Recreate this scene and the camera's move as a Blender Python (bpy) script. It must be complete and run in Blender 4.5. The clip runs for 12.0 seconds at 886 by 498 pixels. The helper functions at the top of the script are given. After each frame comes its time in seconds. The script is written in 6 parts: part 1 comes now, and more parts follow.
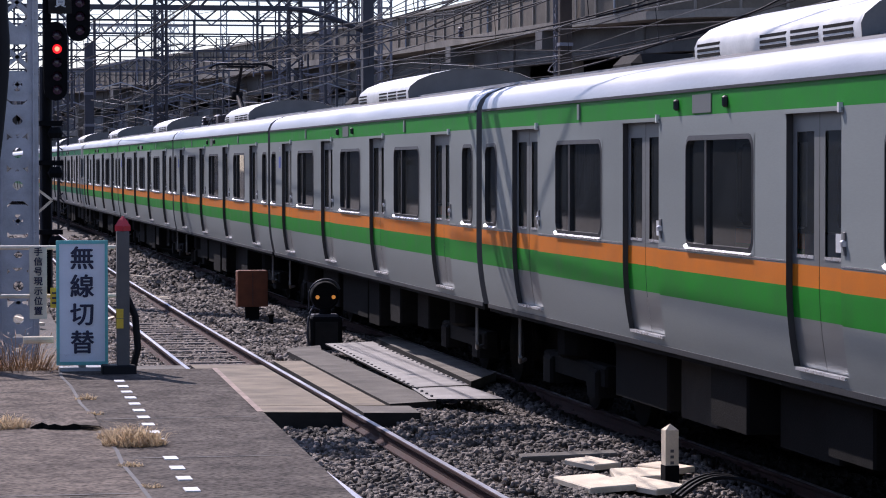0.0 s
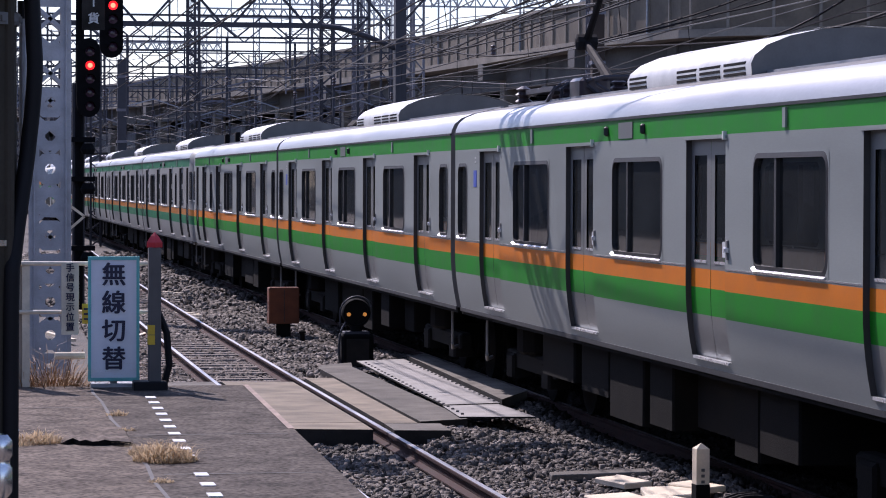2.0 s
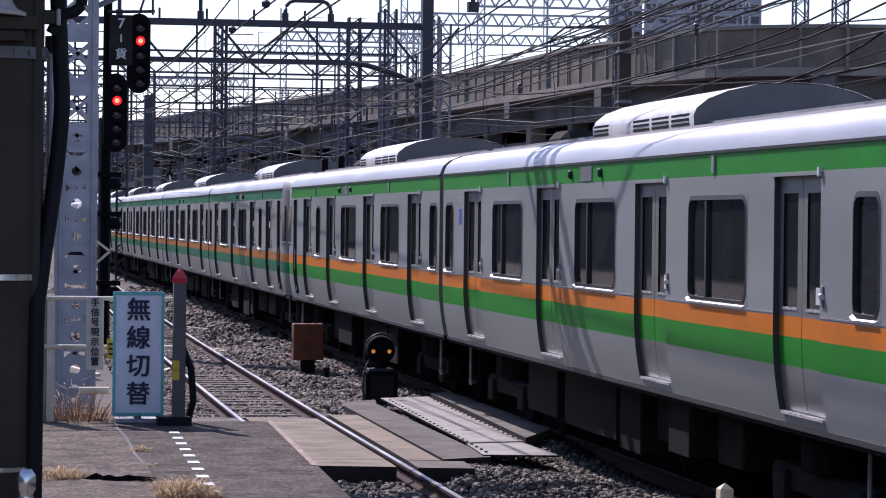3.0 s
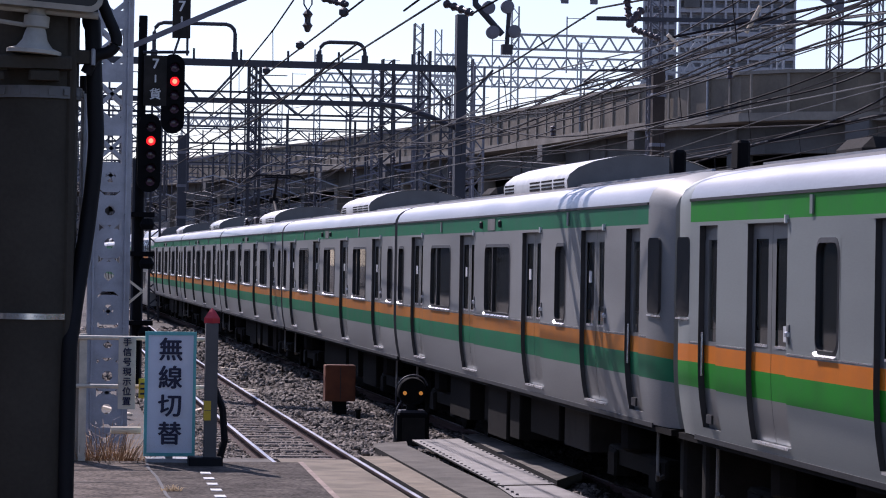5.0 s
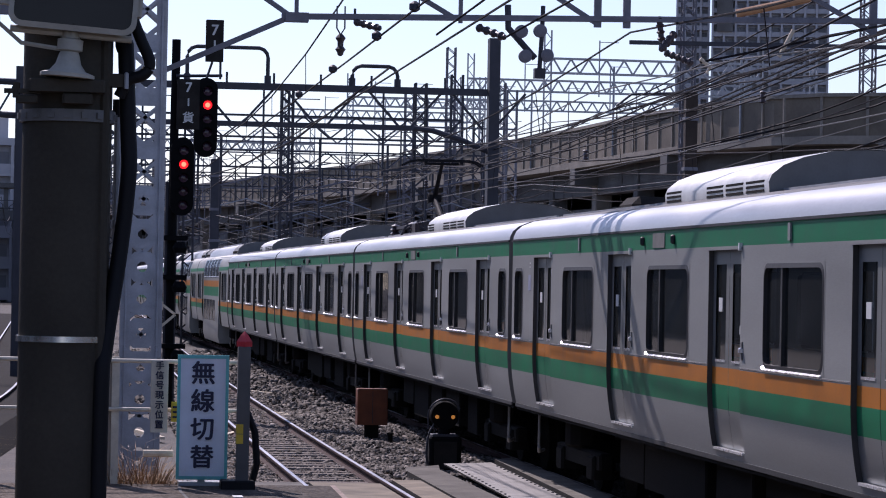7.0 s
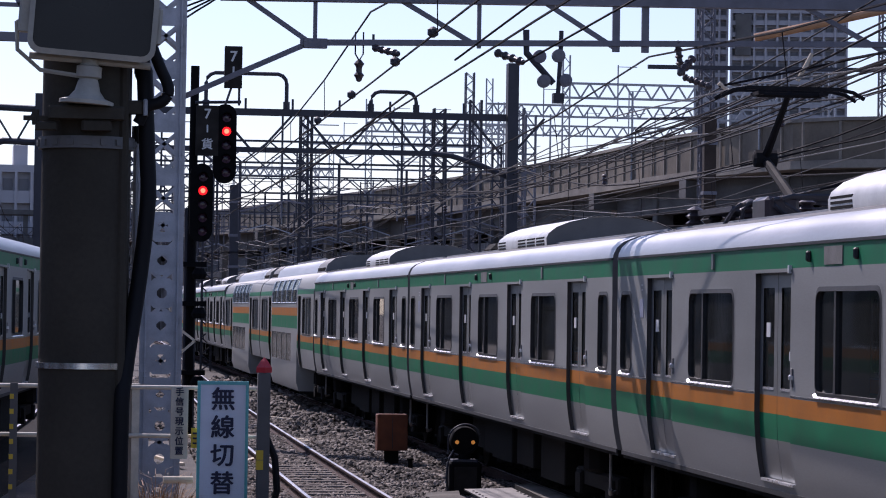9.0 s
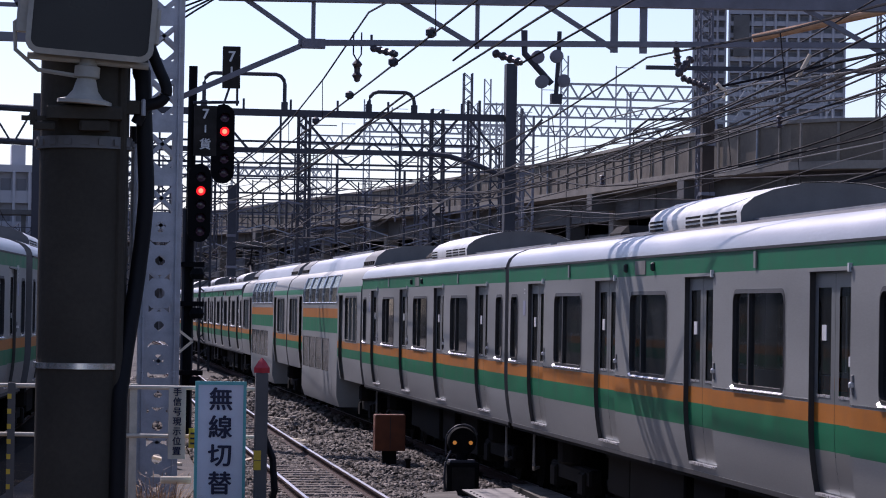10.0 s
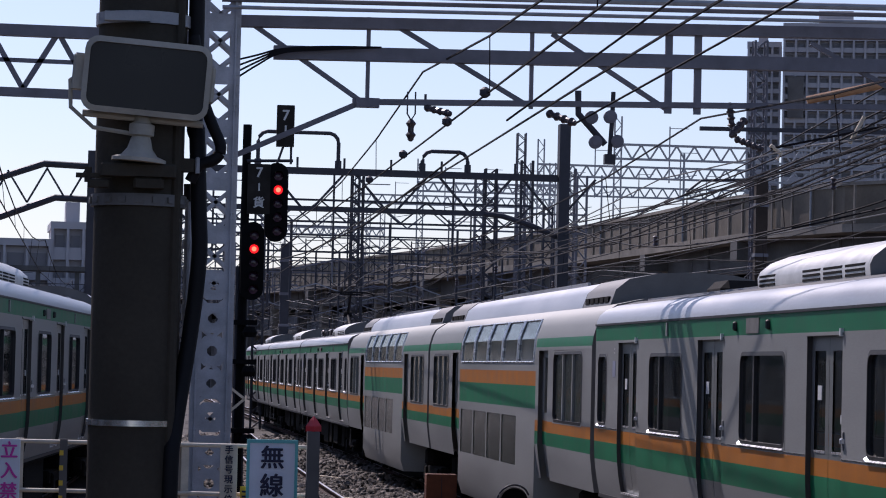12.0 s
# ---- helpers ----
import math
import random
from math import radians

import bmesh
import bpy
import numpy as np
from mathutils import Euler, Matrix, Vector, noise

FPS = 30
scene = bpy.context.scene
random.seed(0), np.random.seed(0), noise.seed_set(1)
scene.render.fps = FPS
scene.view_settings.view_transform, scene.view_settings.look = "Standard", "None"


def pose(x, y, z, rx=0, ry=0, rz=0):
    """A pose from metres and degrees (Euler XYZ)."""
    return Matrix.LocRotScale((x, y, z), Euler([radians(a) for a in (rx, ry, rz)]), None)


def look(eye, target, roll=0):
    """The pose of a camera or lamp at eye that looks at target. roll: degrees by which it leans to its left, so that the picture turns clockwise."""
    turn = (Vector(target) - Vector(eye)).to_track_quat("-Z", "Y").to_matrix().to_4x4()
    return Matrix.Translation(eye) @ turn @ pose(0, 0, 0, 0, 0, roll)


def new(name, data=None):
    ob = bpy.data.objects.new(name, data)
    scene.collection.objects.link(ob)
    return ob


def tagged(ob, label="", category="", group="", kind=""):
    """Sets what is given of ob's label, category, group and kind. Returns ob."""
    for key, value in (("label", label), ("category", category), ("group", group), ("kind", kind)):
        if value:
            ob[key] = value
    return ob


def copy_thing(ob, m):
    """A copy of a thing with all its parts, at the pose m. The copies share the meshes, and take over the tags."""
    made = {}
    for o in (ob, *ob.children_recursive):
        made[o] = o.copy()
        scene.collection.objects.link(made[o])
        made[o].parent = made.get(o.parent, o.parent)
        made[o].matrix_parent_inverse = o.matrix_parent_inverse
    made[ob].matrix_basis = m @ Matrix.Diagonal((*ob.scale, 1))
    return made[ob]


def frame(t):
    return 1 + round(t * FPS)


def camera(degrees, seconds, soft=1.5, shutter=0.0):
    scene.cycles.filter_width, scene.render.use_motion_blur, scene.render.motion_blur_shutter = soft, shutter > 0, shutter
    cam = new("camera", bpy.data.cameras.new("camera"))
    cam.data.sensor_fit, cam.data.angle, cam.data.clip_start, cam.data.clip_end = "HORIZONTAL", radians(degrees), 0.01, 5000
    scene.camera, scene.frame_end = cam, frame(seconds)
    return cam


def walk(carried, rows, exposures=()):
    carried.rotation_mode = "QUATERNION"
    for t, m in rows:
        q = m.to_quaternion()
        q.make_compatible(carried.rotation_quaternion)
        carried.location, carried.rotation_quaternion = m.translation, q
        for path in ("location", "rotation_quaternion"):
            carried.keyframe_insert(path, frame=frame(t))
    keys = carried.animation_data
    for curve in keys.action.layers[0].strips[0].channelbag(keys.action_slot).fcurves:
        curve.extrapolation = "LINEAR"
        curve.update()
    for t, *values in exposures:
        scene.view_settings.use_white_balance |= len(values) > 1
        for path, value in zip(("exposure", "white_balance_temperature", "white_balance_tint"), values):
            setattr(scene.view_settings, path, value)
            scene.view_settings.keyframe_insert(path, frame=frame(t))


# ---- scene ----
# World: x to the side, y along the tracks, z = 0 at the rail tops. The camera stands on the platform and only turns.
EYE = Vector((0, 0, 2.6))
cam = camera(17.08, 12.0, 1.05)
# seconds, turn to the right, tilt up, lean (degrees)
VIEW = [
    (0, 10.150, -1.629, -0.043),
    (0.5, 9.889, -1.580, -0.000),
    (1, 9.733, -1.516, -0.074),
    (1.5, 9.590, -1.635, -0.097),
    (2, 9.537, -1.286, 0.195),
    (2.5, 9.271, -1.016, 0.521),
    (3, 9.044, -0.559, 0.631),
    (3.2, 9.005, -0.415, 0.712),
    (5, 8.403, 0.247, 1.005),
    (5.5, 8.174, 0.552, 0.776),
    (6, 8.016, 0.728, 0.761),
    (6.5, 7.906, 0.759, 0.848),
    (7, 7.765, 0.697, 1.085),
    (7.2, 7.690, 0.655, 1.099),
    (9, 7.383, 1.181, 0.861),
    (9.5, 7.454, 1.237, 0.878),
    (10, 7.424, 1.190, 0.926),
    (10.5, 7.340, 1.318, 0.786),
    (11, 7.306, 1.209, 0.805),
    (11.5, 6.733, 2.144, 1.228),
    (12, 6.378, 2.326, 1.338),
]
walk(cam, [(t, look(EYE, EYE + Vector((math.sin(radians(a)) * math.cos(radians(e)), math.cos(radians(a)) * math.cos(radians(e)), math.sin(radians(e)))), r)) for t, a, e, r in VIEW],
     exposures=[(0, 0.22, 5840, 25), (2.5, 0.24, 5810, 27.5), (5, 0.02, 5820, 27), (9, -0.12, 5810, 28), (11, -0.14, 5820, 28), (12, -0.36, 5930, 25.5)])

# ---- light ----
SUN_EL, SUN_AZ = 43, -19.3  # degrees up; to the right of +y
world = bpy.data.worlds.new("sky")
scene.world = world
world.use_nodes = True
wn = world.node_tree.nodes
sky = wn.new("ShaderNodeTexSky")
sky.sky_type, sky.sun_disc = "NISHITA", False
sky.dust_density, sky.air_density, sky.ozone_density = 0.5, 1.0, 3.0
sky.sun_elevation, sky.sun_rotation = radians(SUN_EL), radians(SUN_AZ)
haze = wn.new("ShaderNodeHueSaturation")
haze.inputs["Saturation"].default_value = 0.86
world.node_tree.links.new(sky.outputs[0], haze.inputs["Color"])
world.node_tree.links.new(haze.outputs[0], wn["Background"].inputs[0])
wn["Background"].inputs[1].default_value = 0.132
sun = new("sun", bpy.data.lights.new("sun", "SUN"))
sun.data.energy, sun.data.angle, sun.data.color = 4.8, radians(0.5), (1, 0.91, 0.79)
sun_way = Vector((math.sin(radians(SUN_AZ)) * math.cos(radians(SUN_EL)), math.cos(radians(SUN_AZ)) * math.cos(radians(SUN_EL)), math.sin(radians(SUN_EL))))
sun.matrix_world = look(sun_way * 50, (0, 0, 0))


# ---- materials ----
def mat(name, color, rough=0.6, metal=0.0, vary=0.25, scale=6.0, bump=0.15, bump_scale=60.0, random_tint=0.0, emit=None, stretch=(1, 1, 1), spec=0.5):
    """A surface with stains at one scale and grain with relief at another."""
    m = bpy.data.materials.new(name)
    m.use_nodes = True
    n, l = m.node_tree.nodes, m.node_tree.links
    b = n["Principled BSDF"]
    b.inputs["Roughness"].default_value, b.inputs["Metallic"].default_value = rough, metal
    b.inputs["Specular IOR Level"].default_value = spec
    tc = n.new("ShaderNodeTexCoord")
    mp = n.new("ShaderNodeMapping")
    mp.inputs["Scale"].default_value = stretch
    l.new(tc.outputs["Object"], mp.inputs["Vector"])
    big = n.new("ShaderNodeTexNoise")
    big.inputs["Scale"].default_value, big.inputs["Detail"].default_value = scale, 6
    fine = n.new("ShaderNodeTexNoise")
    fine.inputs["Scale"].default_value, fine.inputs["Detail"].default_value = bump_scale, 3
    l.new(mp.outputs[0], big.inputs["Vector"])
    l.new(mp.outputs[0], fine.inputs["Vector"])
    ramp = n.new("ShaderNodeMapRange")
    ramp.inputs["From Min"].default_value, ramp.inputs["From Max"].default_value = 0.3, 0.7
    ramp.inputs["To Min"].default_value, ramp.inputs["To Max"].default_value = 1 - vary, 1 + vary * 0.6
    l.new(big.outputs["Fac"], ramp.inputs["Value"])
    r2 = n.new("ShaderNodeMapRange")
    r2.inputs["To Min"].default_value, r2.inputs["To Max"].default_value = 1 - vary * 0.5, 1 + vary * 0.5
    l.new(fine.outputs["Fac"], r2.inputs["Value"])
    mul = n.new("ShaderNodeMath")
    mul.operation = "MULTIPLY"
    l.new(ramp.outputs[0], mul.inputs[0])
    l.new(r2.outputs[0], mul.inputs[1])
    last = mul.outputs[0]
    if random_tint:
        oi = n.new("ShaderNodeNewGeometry" if random_tint < 0 else "ShaderNodeObjectInfo")
        r3 = n.new("ShaderNodeMapRange")
        r3.inputs["To Min"].default_value, r3.inputs["To Max"].default_value = 1 - abs(random_tint), 1 + abs(random_tint)
        l.new(oi.outputs["Random Per Island" if random_tint < 0 else "Random"], r3.inputs["Value"])
        m3 = n.new("ShaderNodeMath")
        m3.operation = "MULTIPLY"
        l.new(last, m3.inputs[0])
        l.new(r3.outputs[0], m3.inputs[1])
        last = m3.outputs[0]
    sc = n.new("ShaderNodeVectorMath")
    sc.operation = "SCALE"
    sc.inputs[0].default_value = color
    l.new(last, sc.inputs["Scale"])
    l.new(sc.outputs[0], b.inputs["Base Color"])
    rr = n.new("ShaderNodeMapRange")
    rr.inputs["To Min"].default_value, rr.inputs["To Max"].default_value = max(0.03, rough - 0.12), min(1, rough + 0.12)
    l.new(big.outputs["Fac"], rr.inputs["Value"])
    l.new(rr.outputs[0], b.inputs["Roughness"])
    if bump:
        bp = n.new("ShaderNodeBump")
        bp.inputs["Strength"].default_value, bp.inputs["Distance"].default_value = bump, 0.02
        l.new(fine.outputs["Fac"], bp.inputs["Height"])
        l.new(bp.outputs[0], b.inputs["Normal"])
    if emit:
        b.inputs["Emission Color"].default_value, b.inputs["Emission Strength"].default_value = (*emit[:3], 1), emit[3]
    return m


def glass(name, tint, gloss=0.04, veil=0.036):
    """Tinted window glass with an uneven pale film that paints in missing light on the panes."""
    m = bpy.data.materials.new(name)
    m.use_nodes = True
    n, l = m.node_tree.nodes, m.node_tree.links
    tr, gl, mx, fr = (n.new("ShaderNode" + k) for k in ("BsdfTransparent", "BsdfGlossy", "MixShader", "Fresnel"))
    tr.inputs[0].default_value = (*tint, 1)
    gl.inputs["Roughness"].default_value = gloss
    fr.inputs["IOR"].default_value = 1.45
    l.new(fr.outputs[0], mx.inputs[0])
    l.new(tr.outputs[0], mx.inputs[1])
    l.new(gl.outputs[0], mx.inputs[2])
    du, m2, tc, no, ra = (n.new("ShaderNode" + k) for k in ("BsdfDiffuse", "MixShader", "TexCoord", "TexNoise", "MapRange"))
    du.inputs[0].default_value = (0.47, 0.50, 0.48, 1)
    no.inputs["Scale"].default_value, no.inputs["Detail"].default_value = 1.7, 5
    ra.inputs["From Min"].default_value, ra.inputs["From Max"].default_value = 0.3, 0.7
    ra.inputs["To Min"].default_value, ra.inputs["To Max"].default_value = veil * 0.6, veil * 1.4
    l.new(tc.outputs["Object"], no.inputs["Vector"])
    l.new(no.outputs["Fac"], ra.inputs["Value"])
    l.new(ra.outputs[0], m2.inputs[0])
    l.new(mx.outputs[0], m2.inputs[1])
    l.new(du.outputs[0], m2.inputs[2])
    l.new(m2.outputs[0], n["Material Output"].inputs[0])
    return m


STEEL = mat("brushed_stainless", (0.302, 0.326, 0.306), 0.5, 0.3, 0.14, 1.2, 0.03, 90, stretch=(1, 0.15, 1))
STEEL_OLD = mat("dusty_stainless", (0.285, 0.288, 0.272), 0.55, 0.25, 0.2, 1.2, 0.03, 90, stretch=(1, 0.15, 1))
DOOR_STEEL = mat("door_stainless", (0.262, 0.268, 0.254), 0.4, 0.4, 0.10, 2, 0.02, 90)
# dark tone puts the shade of the door recess into the jamb's colour
JAMB = mat("shaded_door_jamb", (0.06, 0.056, 0.052), 0.6, 0.2, 0.2, 4, 0.02)
GREEN = mat("bright_green_film", (0.004, 0.26, 0.006), 0.5, 0, 0.18, 2, 0.02, spec=0.25)
GREEN_OLD = mat("faded_green_film", (0.002, 0.175, 0.070), 0.5, 0, 0.25, 2, 0.02, spec=0.25)
ORANGE = mat("orange_film", (0.70, 0.195, 0.002), 0.5, 0, 0.12, 2, 0.02, spec=0.25)
ORANGE_OLD = mat("faded_orange_film", (0.48, 0.165, 0.014), 0.5, 0, 0.2, 2, 0.02, spec=0.25)
ROOF = mat("roof_sheet", (0.44, 0.45, 0.47), 0.38, 0.2, 0.16, 1.5, 0.04, 40, stretch=(1, 0.3, 1))
ROOF_TOP = mat("grey_nonslip_roof", (0.21, 0.205, 0.20), 0.8, 0, 0.25, 1.5, 0.1, 30, spec=0.2)
AC_WHITE = mat("weathered_white_metal", (0.62, 0.62, 0.60), 0.45, 0.1, 0.2, 3, 0.05, 40)
AC_GREY = mat("grey_cover_metal", (0.16, 0.158, 0.155), 0.6, 0.1, 0.2, 3, 0.05, 40)
BLACK = mat("black_rubber", (0.02, 0.02, 0.022), 0.6, 0, 0.3, 5, 0.1)
SHINY_BLACK = mat("black_cab_glass", (0.01, 0.011, 0.012), 0.08, 0, 0.1, 3, 0)
UNDER = mat("near_black_matt", (0.012, 0.011, 0.010), 0.9, 0.0, 0.4, 3, 0.2, spec=0.08)
UNDER_PALE = mat("dusty_grey_pipe", (0.22, 0.21, 0.19), 0.6, 0.2, 0.3, 6, 0.1)
# grime of the boxes; also painted shade on the crossing boards' sides
UNDER_GREY = mat("grimy_and_shade_grey", (0.034, 0.031, 0.028), 0.85, 0.0, 0.4, 3, 0.2, spec=0.1)
CHROME = mat("bright_metal_edge", (0.75, 0.75, 0.75), 0.22, 0.9, 0.08, 5, 0.0)
GLASS_DARK = glass("tinted_glass", (0.60, 0.64, 0.62))
GLASS_CLEAR = glass("door_glass", (0.66, 0.74, 0.72))
CURTAIN = mat("pale_curtain", (0.40, 0.38, 0.34), 0.9, 0, 0.2, 3, 0.2, 30)
GLASS_DECK = mat("blind_backed_glass", (0.062, 0.070, 0.060), 0.14, 0, 0.12, 3, 0)
GLASS_UPPER = mat("upper_deck_glass", (0.040, 0.052, 0.050), 0.09, 0, 0.3, 2.5, 0, spec=0.22)
INSIDE = mat("cream_inside_panel", (0.62, 0.62, 0.60), 0.6, 0, 0.1, 3, 0)
SEAT = mat("seat_cloth", (0.05, 0.10, 0.16), 0.9, 0, 0.2, 8, 0.1)
STICKER_GLINT = mat("white_sticker_and_glint", (0.75, 0.76, 0.74), 0.5, 0, 0.1, 10, 0)
BLUE_STICKER = mat("blue_sticker", (0.06, 0.11, 0.5), 0.5, 0, 0.1, 10, 0)
FADED_STICKER = mat("faded_blue_sticker", (0.30, 0.32, 0.42), 0.5, 0, 0.1, 10, 0)
RED_FLASH = mat("red_paint", (0.55, 0.03, 0.04), 0.5, 0, 0.2, 10, 0)
# near-black stone colours that paint in the shade under the trains
BALLAST_SHADED = mat("train_shaded_stone", (0.030, 0.024, 0.020), 0.9, 0, 0.4, 0.9, 0.5, 45, random_tint=-0.5, spec=0.1)
BED_SHADED = mat("train_shaded_bed", (0.022, 0.018, 0.015), 0.95, 0, 0.4, 0.8, 0.8, 22, spec=0.1)
BALLAST = mat("ballast_stone", (0.160, 0.140, 0.124), 0.85, 0, 0.55, 0.9, 0.6, 45, random_tint=-0.75, spec=0.2)
BED = mat("ballast_bed", (0.085, 0.072, 0.062), 0.9, 0, 0.5, 0.8, 1.0, 22)
RAIL_SIDE = mat("rusty_rail", (0.045, 0.020, 0.017), 0.85, 0.0, 0.35, 6, 0.3, spec=0.2)
RAIL_TOP = mat("polished_rail_head", (0.50, 0.48, 0.50), 0.36, 0.85, 0.2, 6, 0.02, stretch=(1, 0.1, 1))
SLEEPER = mat("weathered_concrete_sleeper", (0.205, 0.17, 0.145), 0.85, 0, 0.35, 4, 0.4, 40, random_tint=0.2, spec=0.15)
def patchy(name, dark, pale, scale, grain):
    """Old asphalt: two tones in blotches, streaks and coarse grain."""
    m = mat(name, dark, 0.95, 0, 0.4, scale, 0.9, grain, spec=0.08)
    n, l = m.node_tree.nodes, m.node_tree.links
    b = n["Principled BSDF"]
    old = b.inputs["Base Color"].links[0].from_socket
    tc = n.new("ShaderNodeTexCoord")
    blot, speck = n.new("ShaderNodeTexNoise"), n.new("ShaderNodeTexVoronoi")
    blot.inputs["Scale"].default_value, blot.inputs["Detail"].default_value, blot.inputs["Roughness"].default_value = 3.4, 10, 0.78
    speck.inputs["Scale"].default_value = 26
    r1, r2 = n.new("ShaderNodeValToRGB"), n.new("ShaderNodeValToRGB")
    r1.color_ramp.elements[0].position, r1.color_ramp.elements[1].position = 0.42, 0.62
    r2.color_ramp.elements[0].position, r2.color_ramp.elements[1].position = 0.05, 0.55
    r2.color_ramp.elements[0].color, r2.color_ramp.elements[1].color = (0.25, 0.25, 0.25, 1), (1.3, 1.27, 1.22, 1)
    mx, mu = n.new("ShaderNodeMixRGB"), n.new("ShaderNodeMixRGB")
    mu.blend_type = "MULTIPLY"
    mu.inputs[0].default_value = 1
    mx.inputs[2].default_value = (*pale, 1)
    l.new(tc.outputs["Object"], blot.inputs["Vector"])
    l.new(tc.outputs["Object"], speck.inputs["Vector"])
    l.new(blot.outputs["Fac"], r1.inputs[0])
    l.new(speck.outputs["Distance"], r2.inputs[0])
    l.new(r1.outputs[0], mx.inputs[0])
    l.new(old, mx.inputs[1])
    l.new(mx.outputs[0], mu.inputs[1])
    l.new(r2.outputs[0], mu.inputs[2])
    l.new(mu.outputs[0], b.inputs["Base Color"])
    return m


ASPHALT = patchy("worn_platform_asphalt", (0.069, 0.060, 0.054), (0.128, 0.112, 0.099), 5, 30)
ASPHALT_OLD = patchy("bleached_platform_asphalt", (0.090, 0.076, 0.066), (0.178, 0.150, 0.128), 4.0, 26)
LINE = mat("white_road_paint", (0.72, 0.72, 0.70), 0.7, 0, 0.25, 12, 0.2)
DECK = mat("crossing_board", (0.25, 0.21, 0.16), 0.85, 0, 0.35, 2.2, 0.3, 40, random_tint=0.12, spec=0.15)
DECK_GREY = mat("grey_crossing_board", (0.17, 0.155, 0.135), 0.88, 0, 0.4, 2.0, 0.4, 36, random_tint=0.12, spec=0.15)
COPING = mat("reddish_edge_stone", (0.34, 0.25, 0.20), 0.85, 0, 0.35, 5, 0.3)
MAST_PALE = mat("pale_blue_grey_mast_paint", (0.43, 0.435, 0.46), 0.55, 0.1, 0.25, 4, 0.1)
MAST_BROWN = mat("brown_mast_paint", (0.062, 0.045, 0.036), 0.7, 0.1, 0.3, 2, 0.1, spec=0.2)
CHECKER = mat("bare_steel_plate", (0.27, 0.255, 0.24), 0.6, 0.3, 0.3, 2.5, 0.15, 60)
CONCRETE = mat("viaduct_concrete", (0.27, 0.236, 0.195), 0.9, 0, 0.35, 0.5, 0.2, 8)
CONCRETE_GREY = mat("grey_render", (0.26, 0.25, 0.245), 0.9, 0, 0.5, 0.35, 0.2, 6)
CONCRETE_DARK = mat("dark_concrete", (0.13, 0.125, 0.12), 0.9, 0, 0.4, 0.4, 0.2, 8)
GALV = mat("galvanised_steel", (0.36, 0.37, 0.39), 0.55, 0.4, 0.2, 4, 0.08)
PAINT_GREY = mat("blue_grey_steel_paint", (0.185, 0.18, 0.205), 0.6, 0.2, 0.25, 3, 0.08)
DARK_STEEL = mat("dark_steel_paint", (0.05, 0.05, 0.062), 0.6, 0.2, 0.25, 3, 0.08)
POLE_DARK = mat("dark_green_grey_column_paint", (0.056, 0.049, 0.038), 0.7, 0.0, 0.35, 2, 0.1, spec=0.12)
SIGNAL_BLACK = mat("matt_black_signal", (0.006, 0.006, 0.007), 0.85, 0, 0.3, 6, 0.05, spec=0.12)
PANTO = mat("sooty_pantograph_metal", (0.018, 0.017, 0.019), 0.75, 0, 0.3, 6, 0.05, spec=0.15)
WIRE = mat("bronze_wire", (0.018, 0.015, 0.018), 0.75, 0, 0.2, 3, 0, spec=0.15)
# paler wire colour that paints sunlight on some of the wires
WIRE_PALE = mat("sunlit_wire", (0.14, 0.125, 0.115), 0.5, 0.3, 0.2, 3, 0)
PORCELAIN = mat("brown_porcelain", (0.06, 0.045, 0.05), 0.35, 0, 0.2, 6, 0)
PORCELAIN_W = mat("white_porcelain", (0.7, 0.7, 0.68), 0.35, 0, 0.15, 6, 0)
SIGN_WHITE = mat("white_sign_face", (0.70, 0.76, 0.84), 0.5, 0, 0.08, 4, 0.02)
SIGN_TEAL = mat("teal_sign_frame", (0.13, 0.48, 0.48), 0.5, 0, 0.15, 6, 0.05)
INK = mat("navy_lettering", (0.012, 0.015, 0.05), 0.6, 0, 0.1, 9, 0)
INK_PINK = mat("magenta_lettering", (0.65, 0.05, 0.40), 0.6, 0, 0.1, 9, 0)
CREAM = mat("cream_painted_steel", (0.62, 0.56, 0.44), 0.55, 0, 0.2, 6, 0.1)
YELLOW = mat("yellow_paint", (0.65, 0.45, 0.03), 0.55, 0, 0.2, 6, 0.1)
RUST = mat("rust_brown_box", (0.17, 0.05, 0.018), 0.75, 0.1, 0.35, 5, 0.2)
RED_GLOW = mat("red_signal_lens", (0.5, 0.02, 0.02), 0.3, 0, 0, 5, 0, emit=(1, 0.012, 0.012, 1.7))
RED_CORE = mat("red_lamp_core", (0.6, 0.1, 0.05), 0.3, 0, 0, 5, 0, emit=(1, 0.16, 0.07, 3.2))
AMBER_GLOW = mat("amber_signal_lens", (0.5, 0.2, 0.02), 0.3, 0, 0, 5, 0, emit=(1, 0.40, 0.07, 0.35))
LENS_OFF = mat("dark_lens", (0.05, 0.02, 0.05), 0.15, 0, 0.2, 5, 0)
STRAW = mat("dry_grass", (0.66, 0.51, 0.33), 0.9, 0, 0.3, 8, 0, random_tint=-0.3)
_n, _l = STRAW.node_tree.nodes, STRAW.node_tree.links
_tr, _mx = _n.new("ShaderNodeBsdfTranslucent"), _n.new("ShaderNodeMixShader")
_tr.inputs["Color"].default_value = (0.52, 0.41, 0.27, 1)
_l.new(_n["Principled BSDF"].outputs[0], _mx.inputs[1])
_l.new(_tr.outputs[0], _mx.inputs[2])
_l.new(_mx.outputs[0], _n["Material Output"].inputs[0])
WEED = mat("brown_dead_weed", (0.30, 0.19, 0.105), 0.9, 0, 0.35, 8, 0, random_tint=-0.45)
